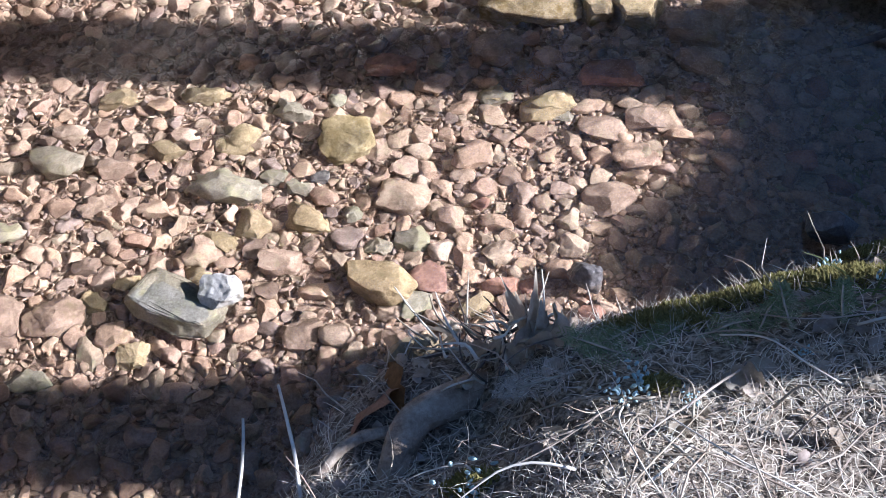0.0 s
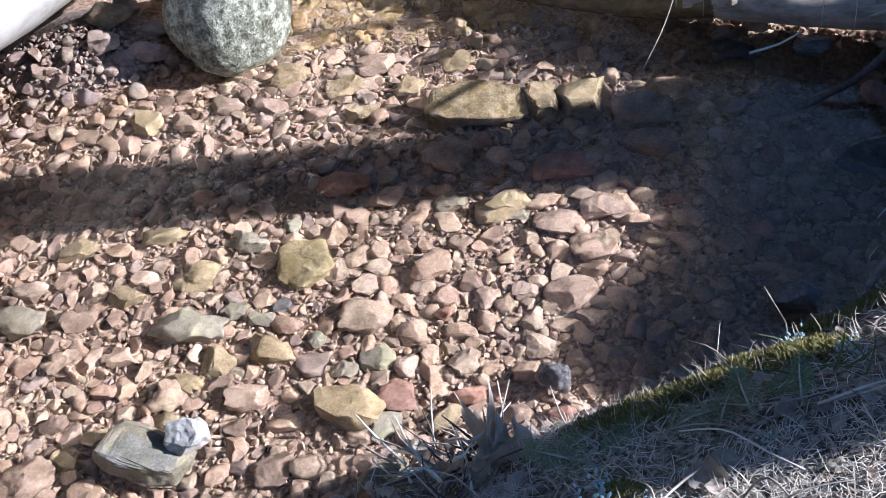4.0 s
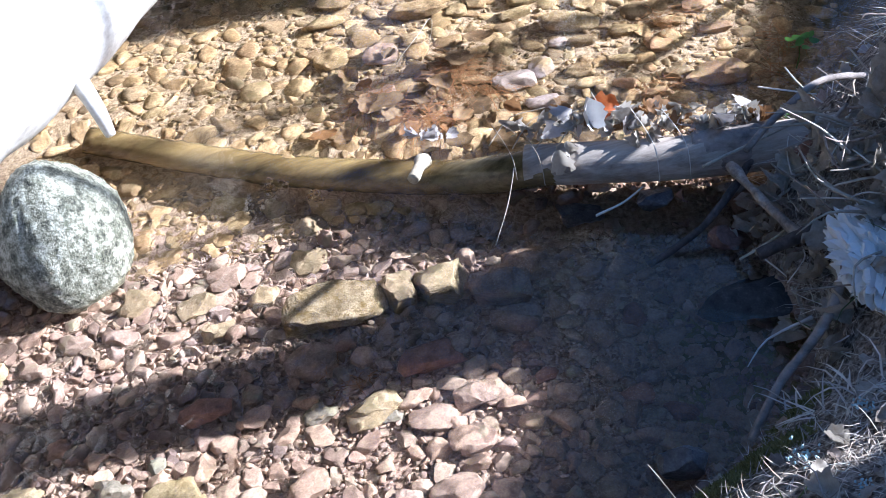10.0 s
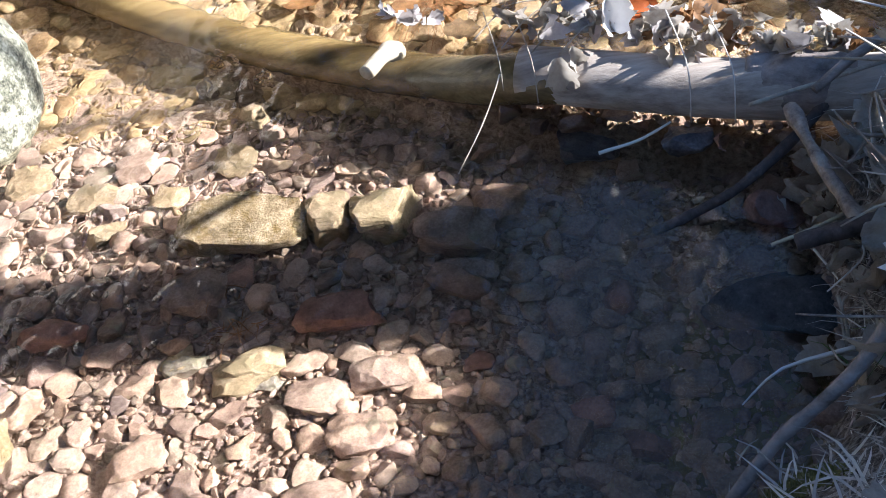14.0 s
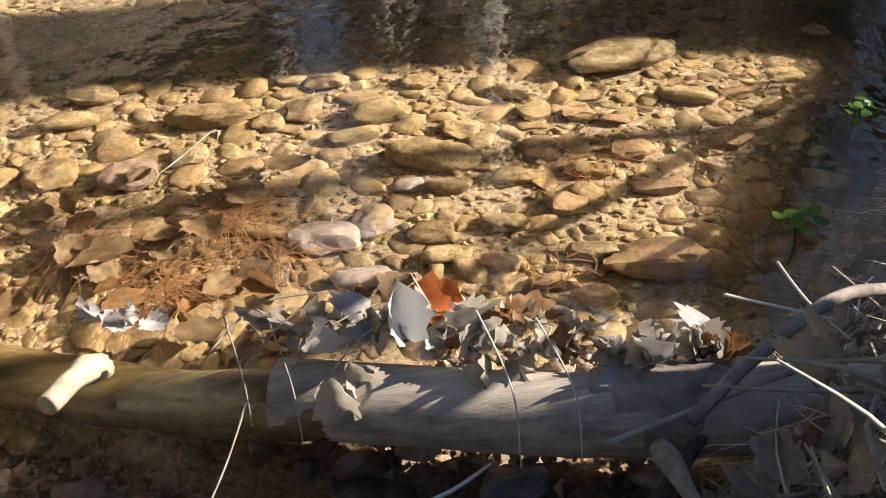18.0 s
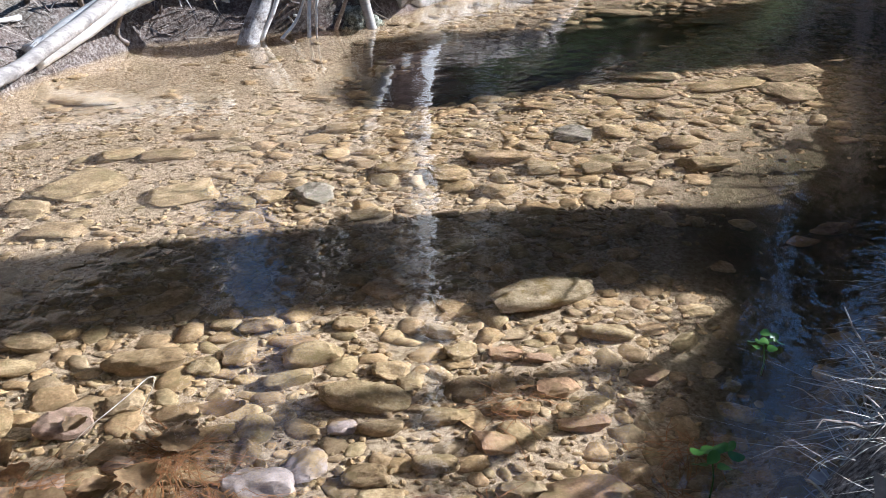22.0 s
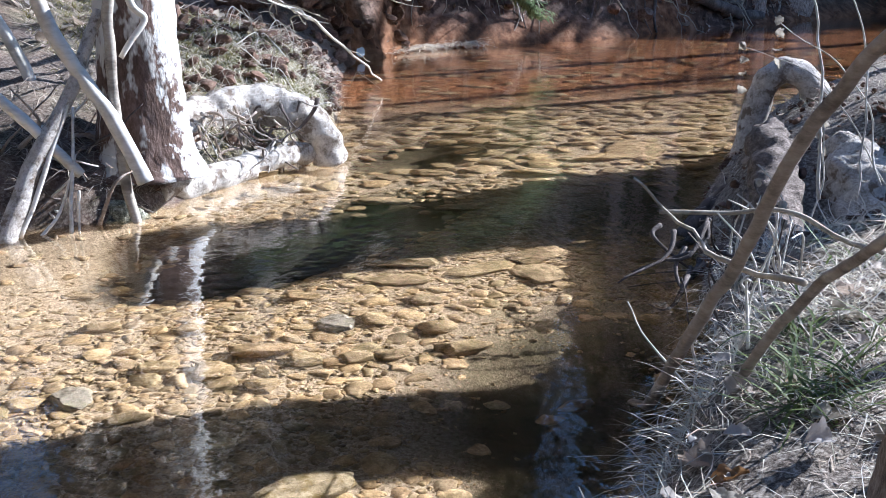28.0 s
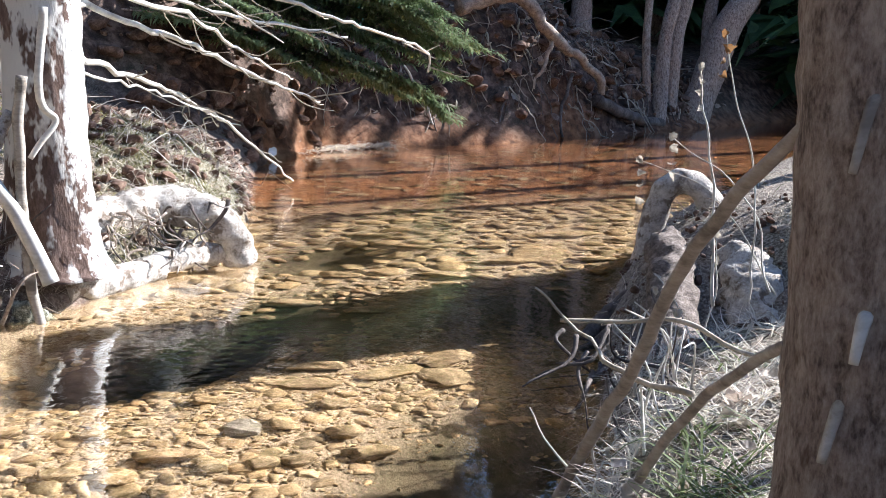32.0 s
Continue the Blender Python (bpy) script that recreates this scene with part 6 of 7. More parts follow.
for k in range(4):
    x = 0.66 + 0.05 * k
    y = float(np.interp(x, [q[0] for q in LOG], [q[1] for q in LOG]))
    ob = new("twig", limb("twig", [(x, y - 0.03, 0.13), (x + 0.07, y + 0.02, 0.16), (x + 0.16, y + 0.03, 0.16 + 0.01 * (k % 3))], 0.0018, 0.001, twig_mat, 4, 5, 0.2, 0.01, 9, k))
    tagged(ob, "thin twig caught with leaves on the log", "twig", "twigs on the log")

# ---------- water plant, hair roots, waterlogged leaves ----------
def cress(x, y, s, seed, label="small bright green water plant with round leaves"):
    r = np.random.default_rng(seed)
    t = thing("water_plant", label, "plant", Matrix.Translation((x, y, 0.0)))
    part("stem", limb("stem", [(0, 0, -0.12), (0.005, 0, -0.05), (0, 0, 0.02)], 0.002, 0.0015, cress_mat, 4, 6, 0.1), t)
    for k in range(9):
        a = k * 2.4
        d = s * (0.25 + 0.5 * (k % 3) / 2)
        n = 10
        v = [(0, 0, 0)] + [(0.5 * s * math.cos(q) * 0.6, 0.5 * s * math.sin(q) * 0.5, 0.05 * s * math.cos(2 * q)) for q in np.linspace(0, 6.28, n, endpoint=False)]
        m = Euler((r.normal() * 0.3, r.normal() * 0.3, a)).to_matrix().to_4x4()
        m.translation = (math.cos(a) * d, math.sin(a) * d, 0.02 + 0.03 * r.uniform())
        part("leaf", mesh_of("leaf", v, [(0, 1 + q, 1 + (q + 1) % n) for q in range(n)], cress_mat), t, m=m)
    return t


cress(1.575, 2.5, 0.05, 900)
cress(1.85, 2.83, 0.04, 901, "small drowned green water plant")
cress(1.42, 2.22, 0.025, 902, "tiny green water plant by the log")
for k, (x, y, s, m) in enumerate([(0.62, 2.52, 0.08, drowned_leaf), (0.5, 2.62, 0.08, brown_leaf), (0.7, 2.9, 0.1, drowned_leaf), (0.62, 2.8, 0.09, drowned_leaf), (0.78, 2.98, 0.1, drowned_leaf), (0.45, 2.75, 0.12, drowned_leaf)]):
    leaf("sunken_leaf", x, y, at_ground(x, y, 0.05)[2], s, m, "brown waterlogged leaf on the stream bed", 910 + k, (8, 6, 40 * k), "sunken leaves", 0.5)
r = np.random.default_rng(925)
for k in range(22):
    x, y = 0.5 + 0.17 * r.normal(), 2.68 + 0.15 * r.normal()
    if y > float(np.interp(x, [q[0] for q in LOG], [q[1] for q in LOG])) + 0.08:
        leaf("sunken_leaf", x, y, at_ground(x, y, 0.025 + 0.02 * r.uniform())[2], r.uniform(0.05, 0.1), brown_leaf if k % 5 == 0 else drowned_leaf, "brown waterlogged leaf on the stream bed", 2000 + k, (12 * r.normal(), 12 * r.normal(), r.uniform(0, 360)), "sunken leaves", 0.6)
for k, (x, y, n, ln) in enumerate([(0.68, 2.85, 130, 0.22), (0.55, 2.66, 120, 0.22), (0.42, 2.8, 90, 0.2), (0.75, 2.72, 60, 0.16), (1.33, 2.86, 40, 0.14), (1.6, 2.65, 60, 0.12), (1.5, 2.5, 40, 0.1), (0.2, 1.82, 30, 0.06), (1.2, 2.55, 30, 0.1)]):
    tuft("hair_roots", "reddish-brown hair-like roots trailing in the water", x, y, at_ground(x, y, 0.04)[2], n, 0.03, ln, 0.002, brown_leaf, 930 + k, (-0.05, 0.3), "roots")
ob = new("twig", limb("twig", [(0.5, 2.88, 0.0), (0.6, 2.99, 0.04), (0.66, 3.06, 0.03), (0.63, 2.98, -0.02)], 0.0014, 0.001, twig_mat, 6, 6, 0.2, 0.02))
tagged(ob, "thin pale twig standing out of the water", "twig")

# ---------- near trunk's dead branches ----------
snag = thing("dead_branch", "long bare grey dead branch leaning from the trunk into the water", "branch")
part("main_limb", limb("main_limb", [(1.96, 1.89, 1.21), (1.93, 1.95, 1.155), (2.035, 2.25, 0.94), (2.17, 2.55, 0.64), (2.32, 2.9, 0.31), (2.475, 3.24, -0.01), (2.53, 3.36, -0.12)], 0.0085, 0.018, limb_bark, 14, 14, 0.2, 0.007, 40), snag)
part("side_limb", limb("side_limb", [(1.95, 1.97, 0.86), (2.05, 2.15, 0.76), (2.17, 2.37, 0.62), (2.26, 2.6, 0.4), (2.3, 2.75, 0.2), (2.33, 2.85, 0.06)], 0.008, 0.0125, limb_bark, 12, 12, 0.2, 0.007, 40, 3), snag)
part("twig", limb("twig", [(2.2, 2.4, 0.62), (2.3, 2.75, 0.56), (2.55, 3.25, 0.52), (2.51, 3.38, 0.6)], 0.007, 0.003, twig_mat, 8, 6, 0.2, 0.02), snag)
part("twig", limb("twig", [(2.55, 3.3, 0.52), (2.7, 3.22, 0.52), (2.81, 3.13, 0.52), (2.96, 2.95, 0.44)], 0.006, 0.007, twig_mat, 8, 6, 0.2, 0.02), snag)
bpy.context.view_layer.update()
for k, (z, a, l, m) in enumerate([(0.93, 200, 0.05, pale_wood), (0.82, 190, 0.07, grey_wood), (0.76, 230, 0.09, pale_wood), (1.19, 195, 0.08, grey_wood), (0.6, 180, 0.06, grey_wood)]):
    p = Vector((2.03 + 0.12 * math.cos(radians(a)), 1.868 + 0.12 * math.sin(radians(a)), z))
    part("branch_stub", limb("branch_stub", [p - Vector((math.cos(radians(a)), math.sin(radians(a)), 0)) * 0.03, p, p + Vector((math.cos(radians(a)) * l * 0.5, math.sin(radians(a)) * l * 0.5, -l))], 0.012, 0.006, m, 5, 9, 0.3), near_tree, "broken dead branch stub", near_tree.matrix_world.inverted())

# ---------- root stump on the bank ----------
stump = thing("root_stump", "gnarled dark root stump with an arched bleached root at the water", "stump")
for k, (line, r0, r1, mat) in enumerate([
    ([(3.02, 3.42, -0.12), (3.25, 3.65, 0.0), (3.5, 3.9, 0.12), (3.75, 4.2, 0.24), (4.0, 4.5, 0.33), (4.15, 4.7, 0.36)], 0.09, 0.1, ridged_root),
    ([(3.3, 3.8, -0.08), (3.5, 3.98, 0.06), (3.75, 4.25, 0.18), (3.95, 4.45, 0.28)], 0.06, 0.09, ridged_root),
    ([(3.9, 3.7, -0.1), (4.0, 3.92, 0.1), (4.12, 4.12, 0.26), (4.22, 4.3, 0.34)], 0.17, 0.13, bleached_root),
    ([(3.62, 4.62, -0.03), (3.8, 4.66, 0.1), (3.98, 4.6, 0.22), (4.12, 4.5, 0.34)], 0.035, 0.05, dark_root),
    ([(3.5, 4.5, -0.04), (3.72, 4.52, 0.06), (3.92, 4.5, 0.2), (4.05, 4.45, 0.32)], 0.03, 0.05, dark_root),
    ([(3.3, 4.12, -0.05), (3.55, 4.2, 0.06), (3.8, 4.32, 0.2)], 0.04, 0.05, dark_root),
    ([(3.2, 3.45, -0.06), (3.45, 3.6, 0.06), (3.75, 3.8, 0.18)], 0.05, 0.07, dark_root),
]):
    part("root", limb("root", line, r0, r1, mat, 14, 26, 0.3, 0.015, 16, k), stump)
part("arched_root", limb("arched_root", [(4.22, 4.98, 0.12), (4.25, 4.94, 0.36), (4.3, 4.92, 0.56), (4.38, 4.87, 0.63), (4.46, 4.8, 0.56), (4.5, 4.72, 0.4), (4.42, 4.6, 0.28)], 0.058, 0.06, bleached_root, 10, 18, 0.3, 0.0, 12), stump, "arched bleached root")
part("branch", limb("branch", [(3.95, 4.63, 0.27), (4.1, 4.5, 0.36), (4.3, 4.3, 0.45), (4.5, 4.1, 0.5)], 0.03, 0.045, root_wood, 8, 12, 0.25, 0.01), stump)
r = np.random.default_rng(960)
for k in range(26):
    p = Vector((3.2 + 0.5 * r.uniform(), 3.75 + 0.5 * r.uniform(), 0.02 + 0.2 * r.uniform()))
    part("rootlet", limb("rootlet", [p, p + Vector((-0.1, -0.06, -0.06)) * r.uniform(0.5, 2), p + Vector((-0.2 + 0.1 * r.normal(), -0.1 + 0.1 * r.normal(), -0.12))], 0.012, 0.004, dark_root, 4, 6, 0.2, 0.02, 9, k), stump)
v, f = stone_arrays(3, np.random.default_rng(3), (0.06, 0.05, 0.035), 7)
ob = new("plastic_scrap", mesh_of("plastic_scrap", v, f, blue_mat, False))
ob.location = (3.42, 3.6, at_ground(3.42, 3.6, 0.03)[2])
tagged(ob, "pale blue scrap of plastic at the stump's foot", "plastic")
for k, (line, r0) in enumerate([([(3.68, 3.9, 0.3), (3.72, 4.0, 0.8), (3.7, 4.06, 1.18)], 0.011), ([(3.8, 3.85, 0.3), (3.84, 3.88, 0.75), (3.8, 3.95, 1.02), (3.76, 4.0, 1.3)], 0.008), ([(3.66, 3.9, 0.2), (3.7, 3.92, 0.45), (3.71, 3.94, 0.62)], 0.007), ([(3.86, 3.8, 0.35), (3.82, 3.9, 0.7), (3.62, 4.1, 0.92)], 0.007), ([(3.9, 3.8, 0.35), (3.72, 4.0, 0.72), (3.53, 4.17, 0.83)], 0.006), ([(3.3, 3.5, 0.1), (3.28, 3.6, 0.35), (3.24, 3.72, 0.5)], 0.006), ([(3.1, 3.4, 0.1), (3.05, 3.5, 0.25), (2.98, 3.62, 0.36)], 0.005), ([(3.2, 3.3, 0.1), (3.1, 3.42, 0.3), (3.14, 3.5, 0.42)], 0.006)]):
    r0 = r0 * 0.6
    st = thing("dead_weed", "pale bare dead weed with a few withered leaves", "weed", group="dead stems on the bank")
    part("stem", limb("stem", line, r0, r0 * 0.4, pale_wood, 8, 6, 0.2, 0.02, 6, k), st)
    for j in range(4 if k < 5 else 2):
        v, f = leaf_arrays(np.random.default_rng(980 + 9 * k + j), 0.04, 1.2)
        part("withered_leaf", mesh_of("withered_leaf", v @ turn_matrix(r, 0.8).T + np.array(line[-1]) + (0, 0, -0.05 * j), f, brown_leaf if k == 1 else dead_leaf), st)
r = np.random.default_rng(985)
for k in range(34):
    x, y = r.uniform(2.4, 3.3), 0
    y = np.interp(x, [2.25, 2.73, 3.2, 3.96], [2.94, 3.26, 3.95, 4.94]) - r.uniform(0.05, 0.35)
    p = Vector(at_ground(x, y, 0.0))
    q = p + Vector((r.normal() * 0.1, r.normal() * 0.1, r.uniform(0.08, 0.3)))
    ob = new("dead_weed", limb("dead_weed", [p, p.lerp(q, 0.5) + Vector(r.normal(size=3)) * 0.03, q], r.uniform(0.003, 0.007), 0.002, pale_wood if k % 3 else dark_root, 5, 5, 0.2, 0.02, 12, k))
    tagged(ob, "short pale dead weed in the bank's grass", "weed", "short stems on the bank")

# ---------- left bank: mossy mound, arched roots, leaning sticks ----------
arch = thing("tree_roots", "sunlit arched roots of the bank tree over the water", "roots")
for k, (line, r0, r1) in enumerate([
    ([(1.85, 6.55, 0.3), (2.1, 6.78, 0.33), (2.4, 6.9, 0.38), (2.65, 6.85, 0.32), (2.8, 6.8, 0.18), (2.84, 6.78, 0.02)], 0.13, 0.1),
    ([(1.75, 6.25, 0.1), (2.0, 6.4, 0.07), (2.3, 6.6, 0.08), (2.6, 6.75, 0.1), (2.83, 6.85, 0.08)], 0.1, 0.06),
    ([(1.8, 6.3, 0.25), (2.0, 6.55, 0.22), (2.2, 6.7, 0.15)], 0.07, 0.04),
]):
    part("root", limb("root", line, r0 * 0.9, r1 * 0.9, bleached_root, 16, 30, 0.26, 0.015, 14, k), arch)
r = np.random.default_rng(1000)
for k in range(90):
    p = Vector((r.uniform(1.75, 2.75), 0, r.uniform(0.1, 0.42)))
    p.y = 6.5 + 0.35 * (p.x - 1.9) + r.normal() * 0.05
    q = p + Vector((r.normal() * 0.12, -0.05 + r.normal() * 0.05, -r.uniform(0.05, 0.22)))
    part("rootlet", limb("rootlet", [p, p.lerp(q, 0.5) + Vector(r.normal(size=3)) * 0.03, q], r.uniform(0.004, 0.013), 0.003, (root_wood, bleached_root, dark_root)[k % 3], 5, 6, 0.2, 0.04, 9, k), arch)
v, f = stone_arrays(3, r, (0.13, 0.09, 0.1), 6)
ob = new("mossy_stone", mesh_of("mossy_stone", v + 0.01 * r.normal(size=v.shape), f, boulder_mat))
ob.location = (1.55, 6.02, 0.0)
tagged(ob, "low moss-covered stone at the tree's foot", "stone")
LEAN = "sticks leaning by the bank tree"
for k, (line, r0, r1, mat, label) in enumerate([
    ([(1.25, 6.0, 1.2), (1.36, 6.0, 0.85), (1.55, 5.95, 0.5), (1.66, 5.89, 0.2)], 0.03, 0.038, pale_wood, "sunlit bare branch leaning down to the roots"),
    ([(0.9, 6.05, 0.75), (1.11, 6.0, 0.6), (1.4, 5.92, 0.26)], 0.026, 0.024, pale_wood, "sunlit bare branch leaning across the others"),
    ([(1.05, 5.85, 0.0), (1.2, 5.93, 0.3), (1.4, 5.99, 0.62), (1.56, 6.03, 0.95)], 0.05, 0.022, bleached_root, "broad split slab of pale wood leaning on the tree"),
    ([(1.6, 5.98, 1.1), (1.57, 5.98, 0.7), (1.59, 5.95, 0.2), (1.62, 5.93, 0.0)], 0.025, 0.022, grey_wood, "upright grey stick by the tree"),
    ([(1.12, 5.86, 0.02), (1.3, 5.93, 0.4), (1.48, 6.0, 0.8)], 0.012, 0.008, pale_wood, "thin bleached branch leaning on the bank"),
    ([(1.32, 5.87, 0.0), (1.36, 5.92, 0.3), (1.4, 5.97, 0.55)], 0.01, 0.006, pale_wood, "thin bleached branch leaning on the bank"),
    ([(1.2, 5.88, 0.02), (1.3, 5.9, 0.12), (1.38, 5.92, 0.35)], 0.008, 0.005, pale_wood, "thin bleached branch leaning on the bank"),
    ([(1.38, 5.88, 0.2), (1.36, 5.88, 0.05), (1.36, 5.87, -0.02)], 0.007, 0.004, pale_wood, "thin bleached branch leaning on the bank"),
    ([(1.9, 7.0, 0.2), (1.71, 7.0, 0.92), (1.56, 7.0, 1.38), (1.42, 7.0, 1.85)], 0.03, 0.022, pale_wood, "sunlit dead pole standing on the bank"),
    ([(1.35, 7.0, 0.5), (1.2, 7.0, 0.86), (0.96, 7.0, 1.31), (0.65, 7.0, 2.03), (0.35, 7.0, 2.75)], 0.034, 0.026, pale_wood, "sunlit dead pole leaning on the bank"),
    ([(1.72, 6.05, 1.4), (1.68, 6.02, 1.0), (1.74, 6.02, 0.9), (1.62, 6.0, 0.75)], 0.02, 0.012, pale_wood, "crooked bleached branch before the trunk"),
    ([(0.2, 5.6, 0.1), (0.5, 5.8, 0.22), (0.95, 6.1, 0.35)], 0.06, 0.05, pale_wood, "short bleached log lying on the bank"),
    ([(0.0, 5.0, 0.1), (0.25, 5.35, 0.16), (0.6, 5.9, 0.3)], 0.03, 0.03, grey_wood, "grey stick lying on the bank"),
]):
    ob = new("leaning_stick", limb("leaning_stick", line, r0, r1, mat, 8, 10, 0.2, 0.01, 8, k))
    tagged(ob, label, "stick", LEAN)
r = np.random.default_rng(1020)
tangle = thing("root_tangle", "tangle of bare roots washed out of the bank", "roots")
for k in range(40):
    x = r.uniform(-0.1, 1.5)
    y = float(np.interp(x, [-0.15, 0.26, 0.65, 1.04, 1.35], [4.95, 5.62, 6.0, 6.03, 5.95])) + r.uniform(0.0, 0.5)
    p = Vector(at_ground(x, y, 0.0))
    q = p + Vector((r.normal() * 0.2, -abs(r.normal()) * 0.15, r.uniform(0.0, 0.3)))
    part("rootlet", limb("rootlet", [p, p.lerp(q, 0.5) + Vector(r.normal(size=3)) * 0.06, q], r.uniform(0.005, 0.015), 0.003, (pale_wood, dark_root, root_wood)[k % 3], 5, 5, 0.2, 0.02, 9, k), tangle)

def clods(n, box, test, reach, seed, label, mat):
    p, r = scatter(n, box, seed, test)
    p[:, 2] += 0.01
    sizes = reach[0] + (reach[1] - reach[0]) * r.uniform(size=len(p)) ** 2.5
    return stone_pile("earth_clods", np.column_stack([p[:, :2], sizes]), p[:, 2], mat, label, 2, 0.7, seed, 0.2)


clods(5200, (3.2, 13.5, 11.0, 16.5), lambda a, b: on_left(a, b) & (b > 11.2), (0.02, 0.16), 1500, "crumbling red-brown earth of the far bank", earth_mat)
clods(1500, (2.0, 4.2, 6.2, 10.8), on_left, (0.01, 0.07), 1501, "crumbs of earth and moss on the mound", earth_mat)
clods(700, (3.1, 4.6, 3.3, 5.2), lambda a, b: ~in_stream(a, b), (0.008, 0.028), 1502, "dark earth crumbs among the stump's roots", earth_mat)
r = np.random.default_rng(1510)
drape = thing("root_fringe", "fringe of thin roots on the crumbling earth bank", "roots")
for k in range(150):
    x = r.uniform(5.6, 12.8)
    y = float(np.interp(x, [6.26, 7.66, 9.26, 12.4], [13.0, 13.0, 13.05, 13.9])) + r.uniform(0.1, 1.0)
    p = Vector(at_ground(x, y, 0.06))
    a, l = r.uniform(3.6, 5.8), r.uniform(0.25, 0.8)
    q = Vector(at_ground(x + math.cos(a) * l, y + math.sin(a) * l * 0.7, 0.04))
    part("rootlet", limb("rootlet", [p, p.lerp(q, 0.5) + Vector((r.normal() * 0.1, 0, 0.06)), q], r.uniform(0.006, 0.018), 0.004, (root_wood, dark_root, twig_mat)[k % 3], 5, 5, 0.2, 0.06, 5, k), drape)

# ---------- far side: dead boughs, fronds, roots, trunks, cascade, rope ----------
BOUGH = "dead boughs over the stream"
for k, (line, r0) in enumerate([
    ([(1.9, 6.6, 1.2), (2.6, 7.6, 1.0), (3.2, 8.2, 0.75), (4.3, 9.6, 0.1)], 0.018), ([(1.9, 6.5, 1.45), (2.8, 7.6, 1.25), (3.54, 8.0, 0.98), (4.0, 8.3, 0.85)], 0.02),
    ([(1.9, 6.5, 1.7), (2.6, 7.6, 1.55), (3.4, 8.0, 1.4), (4.18, 8.2, 1.3)], 0.02), ([(2.0, 6.5, 1.5), (2.8, 7.4, 1.4), (3.3, 8.0, 1.2), (3.9, 8.6, 1.0)], 0.016),
    ([(2.6, 7.8, 1.9), (3.3, 8.0, 1.62), (4.2, 8.2, 1.4), (5.0, 8.6, 1.22), (5.1, 8.7, 1.05)], 0.018), ([(1.95, 6.5, 1.1), (2.6, 7.4, 0.95), (3.3, 8.1, 0.7)], 0.009), ([(2.0, 6.5, 1.9), (2.9, 7.6, 1.6), (3.6, 8.0, 1.25)], 0.012),
]):
    b = thing("dead_bough", "bare bleached bough reaching over the stream", "branch", group=BOUGH)
    part("limb", limb("limb", line, r0, r0 * 0.4, pale_wood, 10, 8, 0.2, 0.03, 4, k), b)
    rr = np.random.default_rng(1040 + k)
    for j in range(7):
        u = rr.uniform(0.2, 0.95)
        i = min(int(u * (len(line) - 1)), len(line) - 2)
        p = Vector(line[i]).lerp(Vector(line[i + 1]), u * (len(line) - 1) - i)
        q = p + Vector((rr.uniform(0.05, 0.4), rr.normal() * 0.2, -rr.uniform(-0.1, 0.25)))
        part("twig", limb("twig", [p, p.lerp(q, 0.5) + Vector(rr.normal(size=3)) * 0.03, q], r0 * 0.35, 0.002, twig_mat, 5, 5, 0.2, 0.02, 6, j), b)


def frond_bough(line, seed, label="green fir bough hanging over the far bank"):
    r = np.random.default_rng(seed)
    t = thing("fir_bough", label, "branch", group="fir boughs")
    pts = smooth_line(line, 8)
    part("limb", tube("limb", pts, [0.012 - 0.008 * i / (len(pts) - 1) for i in range(len(pts))], bark, 6), t)
    p, h = [], []
    for i, q in enumerate(pts[2:]):
        d = (pts[min(i + 3, len(pts) - 1)] - q)
        a = math.atan2(d.y, d.x)
        for s in (1, -1):
            l = 0.34 * r.uniform(0.6, 1.1)
            for w in range(16):
                u = w / 16 * l
                for s2 in (1, -1):
                    p.append((q.x + math.cos(a + s * 0.9) * u, q.y + math.sin(a + s * 0.9) * u, q.z - 0.25 * u + r.normal() * 0.01)), h.append(a + s * 0.9 + s2 * 0.8)
    n = len(p)
    strips("needles", np.array(p), np.array(h), r.uniform(0.06, 0.11, n), np.full(n, 0.022), r.normal(size=n) * 0.3 - 0.1, np.full(n, 0.2), frond_mat, t, "flat green needles", seed, 0.1)
    return t


r = np.random.default_rng(1099)
for k in range(24):
    x, z = 3.7 + 2.0 * r.uniform(), 2.1 - 1.1 * r.uniform()
    y = 11.4 + 0.8 * r.uniform()
    l = r.uniform(0.7, 1.3)
    frond_bough([(x - 0.3, y + 0.3, z + 0.1), (x + 0.3 * l, y, z + 0.02), (x + 0.8 * l, y - 0.2, z - 0.18 * l), (x + 1.2 * l, y - 0.3, z - 0.42 * l)], 1100 + k)
for k in range(5):
    frond_bough([(5.2 + 0.2 * k, 12.3, 1.3 - 0.1 * k), (5.9 + 0.2 * k, 12.0, 1.05 - 0.08 * k), (6.6 + 0.1 * k, 11.8, 0.85 - 0.1 * k)], 1130 + k)
r = np.random.default_rng(1150)
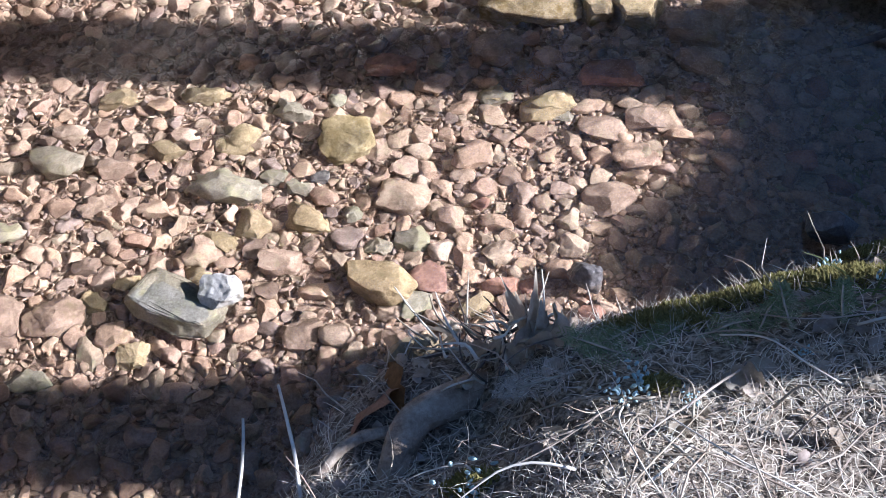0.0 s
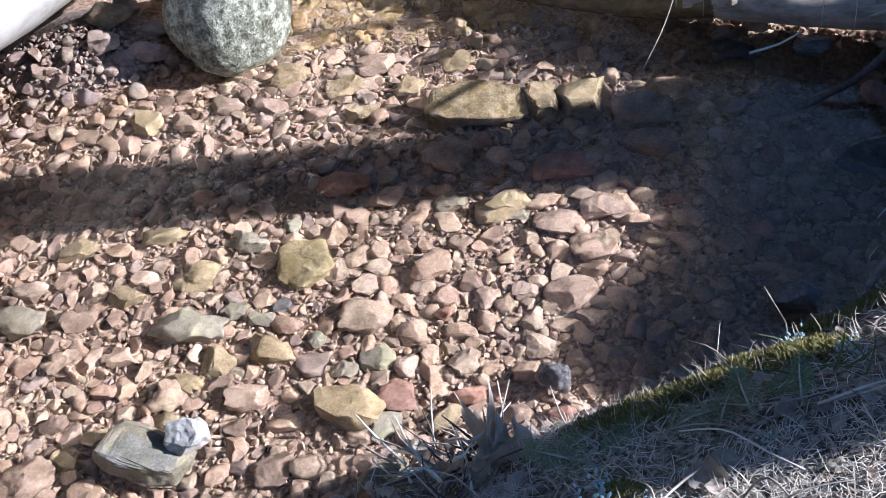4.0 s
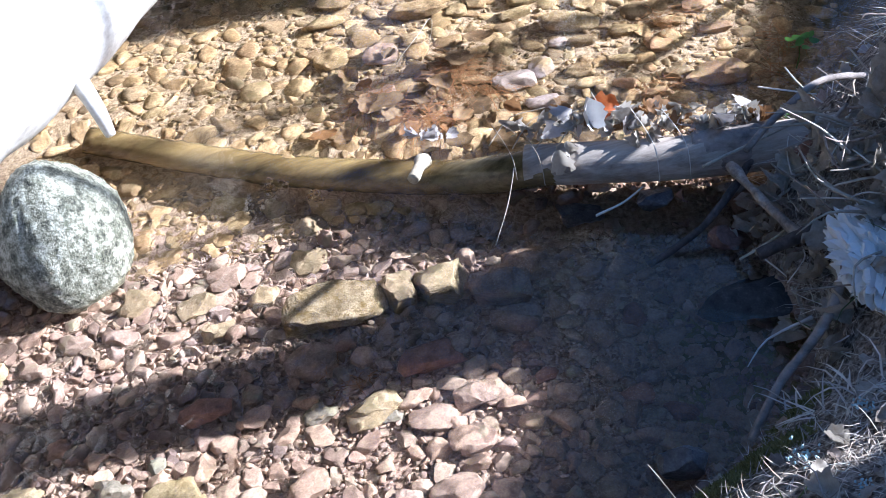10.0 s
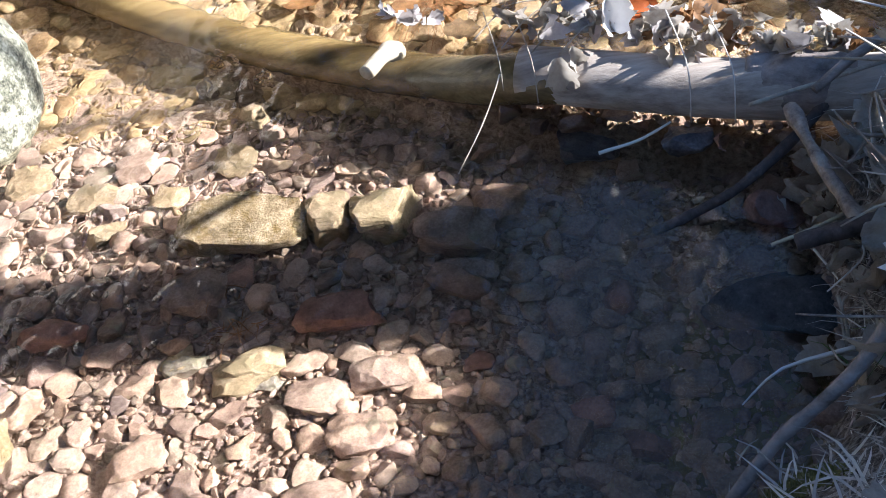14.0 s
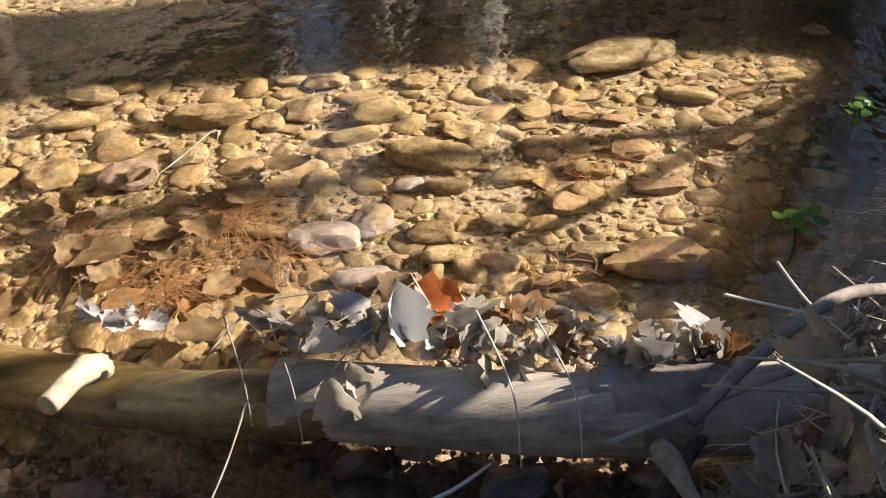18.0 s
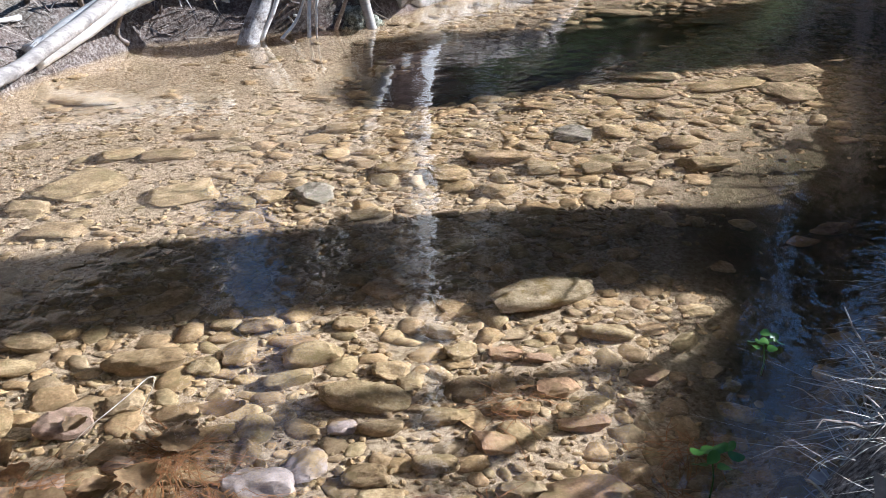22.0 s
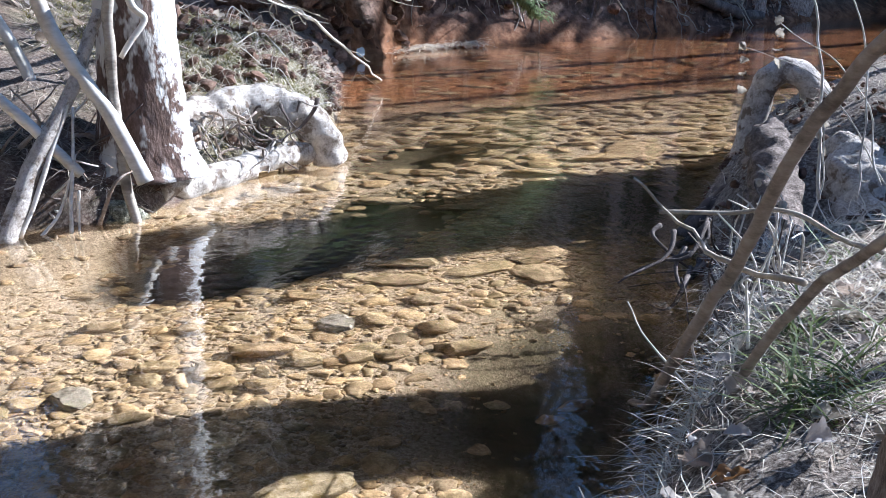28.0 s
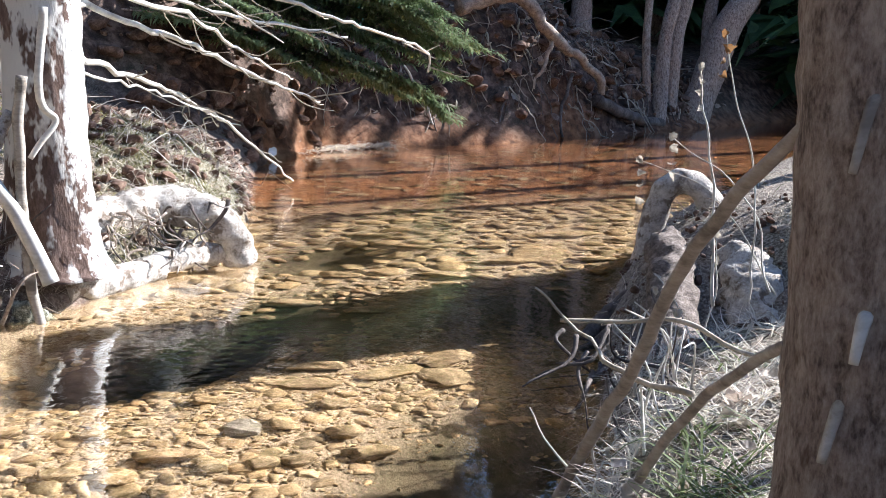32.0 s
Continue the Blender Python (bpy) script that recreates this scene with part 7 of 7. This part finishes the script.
for k, (line, r0, r1, mat, label) in enumerate([
    ([(8.2, 13.5, 1.75), (9.0, 13.35, 1.9), (9.5, 13.25, 1.42), (10.3, 13.3, 0.9), (10.5, 13.4, 0.6)], 0.11, 0.05, root_wood, "thick exposed root winding down the earth bank"),
    ([(9.5, 13.25, 1.4), (9.4, 13.2, 1.1), (9.2, 13.25, 0.7)], 0.04, 0.015, root_wood, "exposed root on the earth bank"),
    ([(7.2, 13.1, 1.0), (7.4, 13.0, 0.6), (7.66, 12.95, 0.0)], 0.016, 0.012, pale_wood, "dead stick leaning into the water at the far bank"),
    ([(8.8, 13.2, 0.7), (8.6, 13.1, 0.35), (8.5, 12.98, 0.02)], 0.02, 0.012, dark_root, "thin root hanging to the water"),
    ([(10.0, 13.4, 0.9), (9.7, 13.25, 0.4), (9.6, 13.1, 0.05)], 0.03, 0.015, dark_root, "root hanging to the water"),
    ([(10.4, 13.4, 0.5), (11.2, 13.6, 0.25), (12.0, 13.8, 0.12)], 0.09, 0.07, dark_root, "log lying along the far bank's foot"),
]):
    ob = new("exposed_root" if k != 5 else "fallen_log", limb("exposed_root", line, r0, r1, mat, 8, 10, 0.25, 0.05, 3, k))
    tagged(ob, label, "root" if k != 5 else "log")
curtain = thing("root_curtain", "thin roots hanging from the undercut earth bank", "roots")
for k in range(110):
    x = r.uniform(6.0, 12.5)
    y = float(np.interp(x, [6.26, 7.66, 9.26, 12.4], [13.0, 13.0, 13.05, 13.9])) + 0.25
    p = Vector((x, y + 0.2, r.uniform(0.4, 1.0)))
    q = Vector((x + r.normal() * 0.15, y - 0.1, r.uniform(0.0, 0.3)))
    part("hanging_root", limb("hanging_root", [p, p.lerp(q, 0.5) + Vector(r.normal(size=3)) * 0.05, q], r.uniform(0.004, 0.012), 0.003, dark_root if k % 3 else twig_mat, 4, 5, 0.2, 0.02, 9, k), curtain)
for k, (x0, y0, x1, z1, rr) in enumerate([(12.0, 13.9, 12.45, 2.6, 0.12), (12.3, 14.1, 12.9, 2.8, 0.16), (12.9, 14.2, 14.6, 3.0, 0.26), (11.9, 14.0, 12.0, 2.6, 0.07), (13.6, 14.6, 13.9, 3.0, 0.12)]):
    t = thing("leaning_tree", "dark leaning tree at the far bank", "tree", group="leaning trees")
    part("trunk", limb("trunk", [(x0, y0, -0.05), ((x0 + x1) / 2 - 0.08, y0 + 0.1, z1 / 2), (x1, y0 + 0.2, z1), (x1 * 1.02, y0 + 0.5, z1 + 4)], rr, rr * 0.7, bark, 10, 14, 0.15, 0.0, 3, k), t)
ob = new("driftwood", limb("driftwood", [(5.3, 12.45, 0.03), (5.9, 12.7, 0.06), (6.5, 12.95, 0.05)], 0.035, 0.025, root_wood, 8, 10, 0.3, 0.04))
tagged(ob, "sunlit heap of driftwood at the cascade's foot", "driftwood")
p, r = scatter(2600, (5.0, 6.9, 12.2, 13.2), 1160, lambda a, b: np.abs(b - 12.55 - 0.25 * (a - 5.4)) < 0.2)
p[:, 2] = 0.05
strips("drift_straw", p, r.uniform(0, 6.28, len(p)), r.uniform(0.1, 0.3, len(p)), np.full(len(p), 0.012), r.uniform(0, 0.6, len(p)), np.full(len(p), 0.3), dry_grass, None, "pale straw washed up at the far bank", 1161)
v, f = BALL[3]
v = v * (0.2, 0.2, 0.12)
v = v + 0.018 * np.array([tuple(noise.noise_vector(Vector(q) * 14)) for q in v])
ob = new("cascade", mesh_of("cascade", v, f, foam_mat))
ob.location = (4.95, 12.2, 0.08)
tagged(ob, "small white cascade running in at the far bank", "cascade")
for k in range(4):
    ob = new("rope", limb("rope", [(6.35 + 0.05 * k, 12.95, 1.95), (6.45, 12.9, 1.7 - 0.05 * k), (6.52 - 0.06 * k, 12.9, 1.55), (6.48 + 0.04 * k, 12.9, 1.4)], 0.02, 0.014, rope_mat, 8, 6, 0.3, 0.08, 5, k))
    tagged(ob, "frayed teal-green rope hanging on the far bank", "rope", "rope strands")

r = np.random.default_rng(1300)
for k, (x, y, n) in enumerate([(0.1, 2.5, 16), (-0.22, 2.62, 7), (0.2, 2.42, 10)]):
    foam = thing("foam_cluster", "cluster of clear foam bubbles below the log", "foam", group="foam clusters")
    for _ in range(n):
        v, f = BALL[2]
        s = r.uniform(0.004, 0.012)
        part("bubble", mesh_of("bubble", v * s + (x + r.normal() * 0.02, y + r.normal() * 0.015, float(water_height(x, y)) + 0.3 * s), f, water_mat), foam).visible_shadow = False
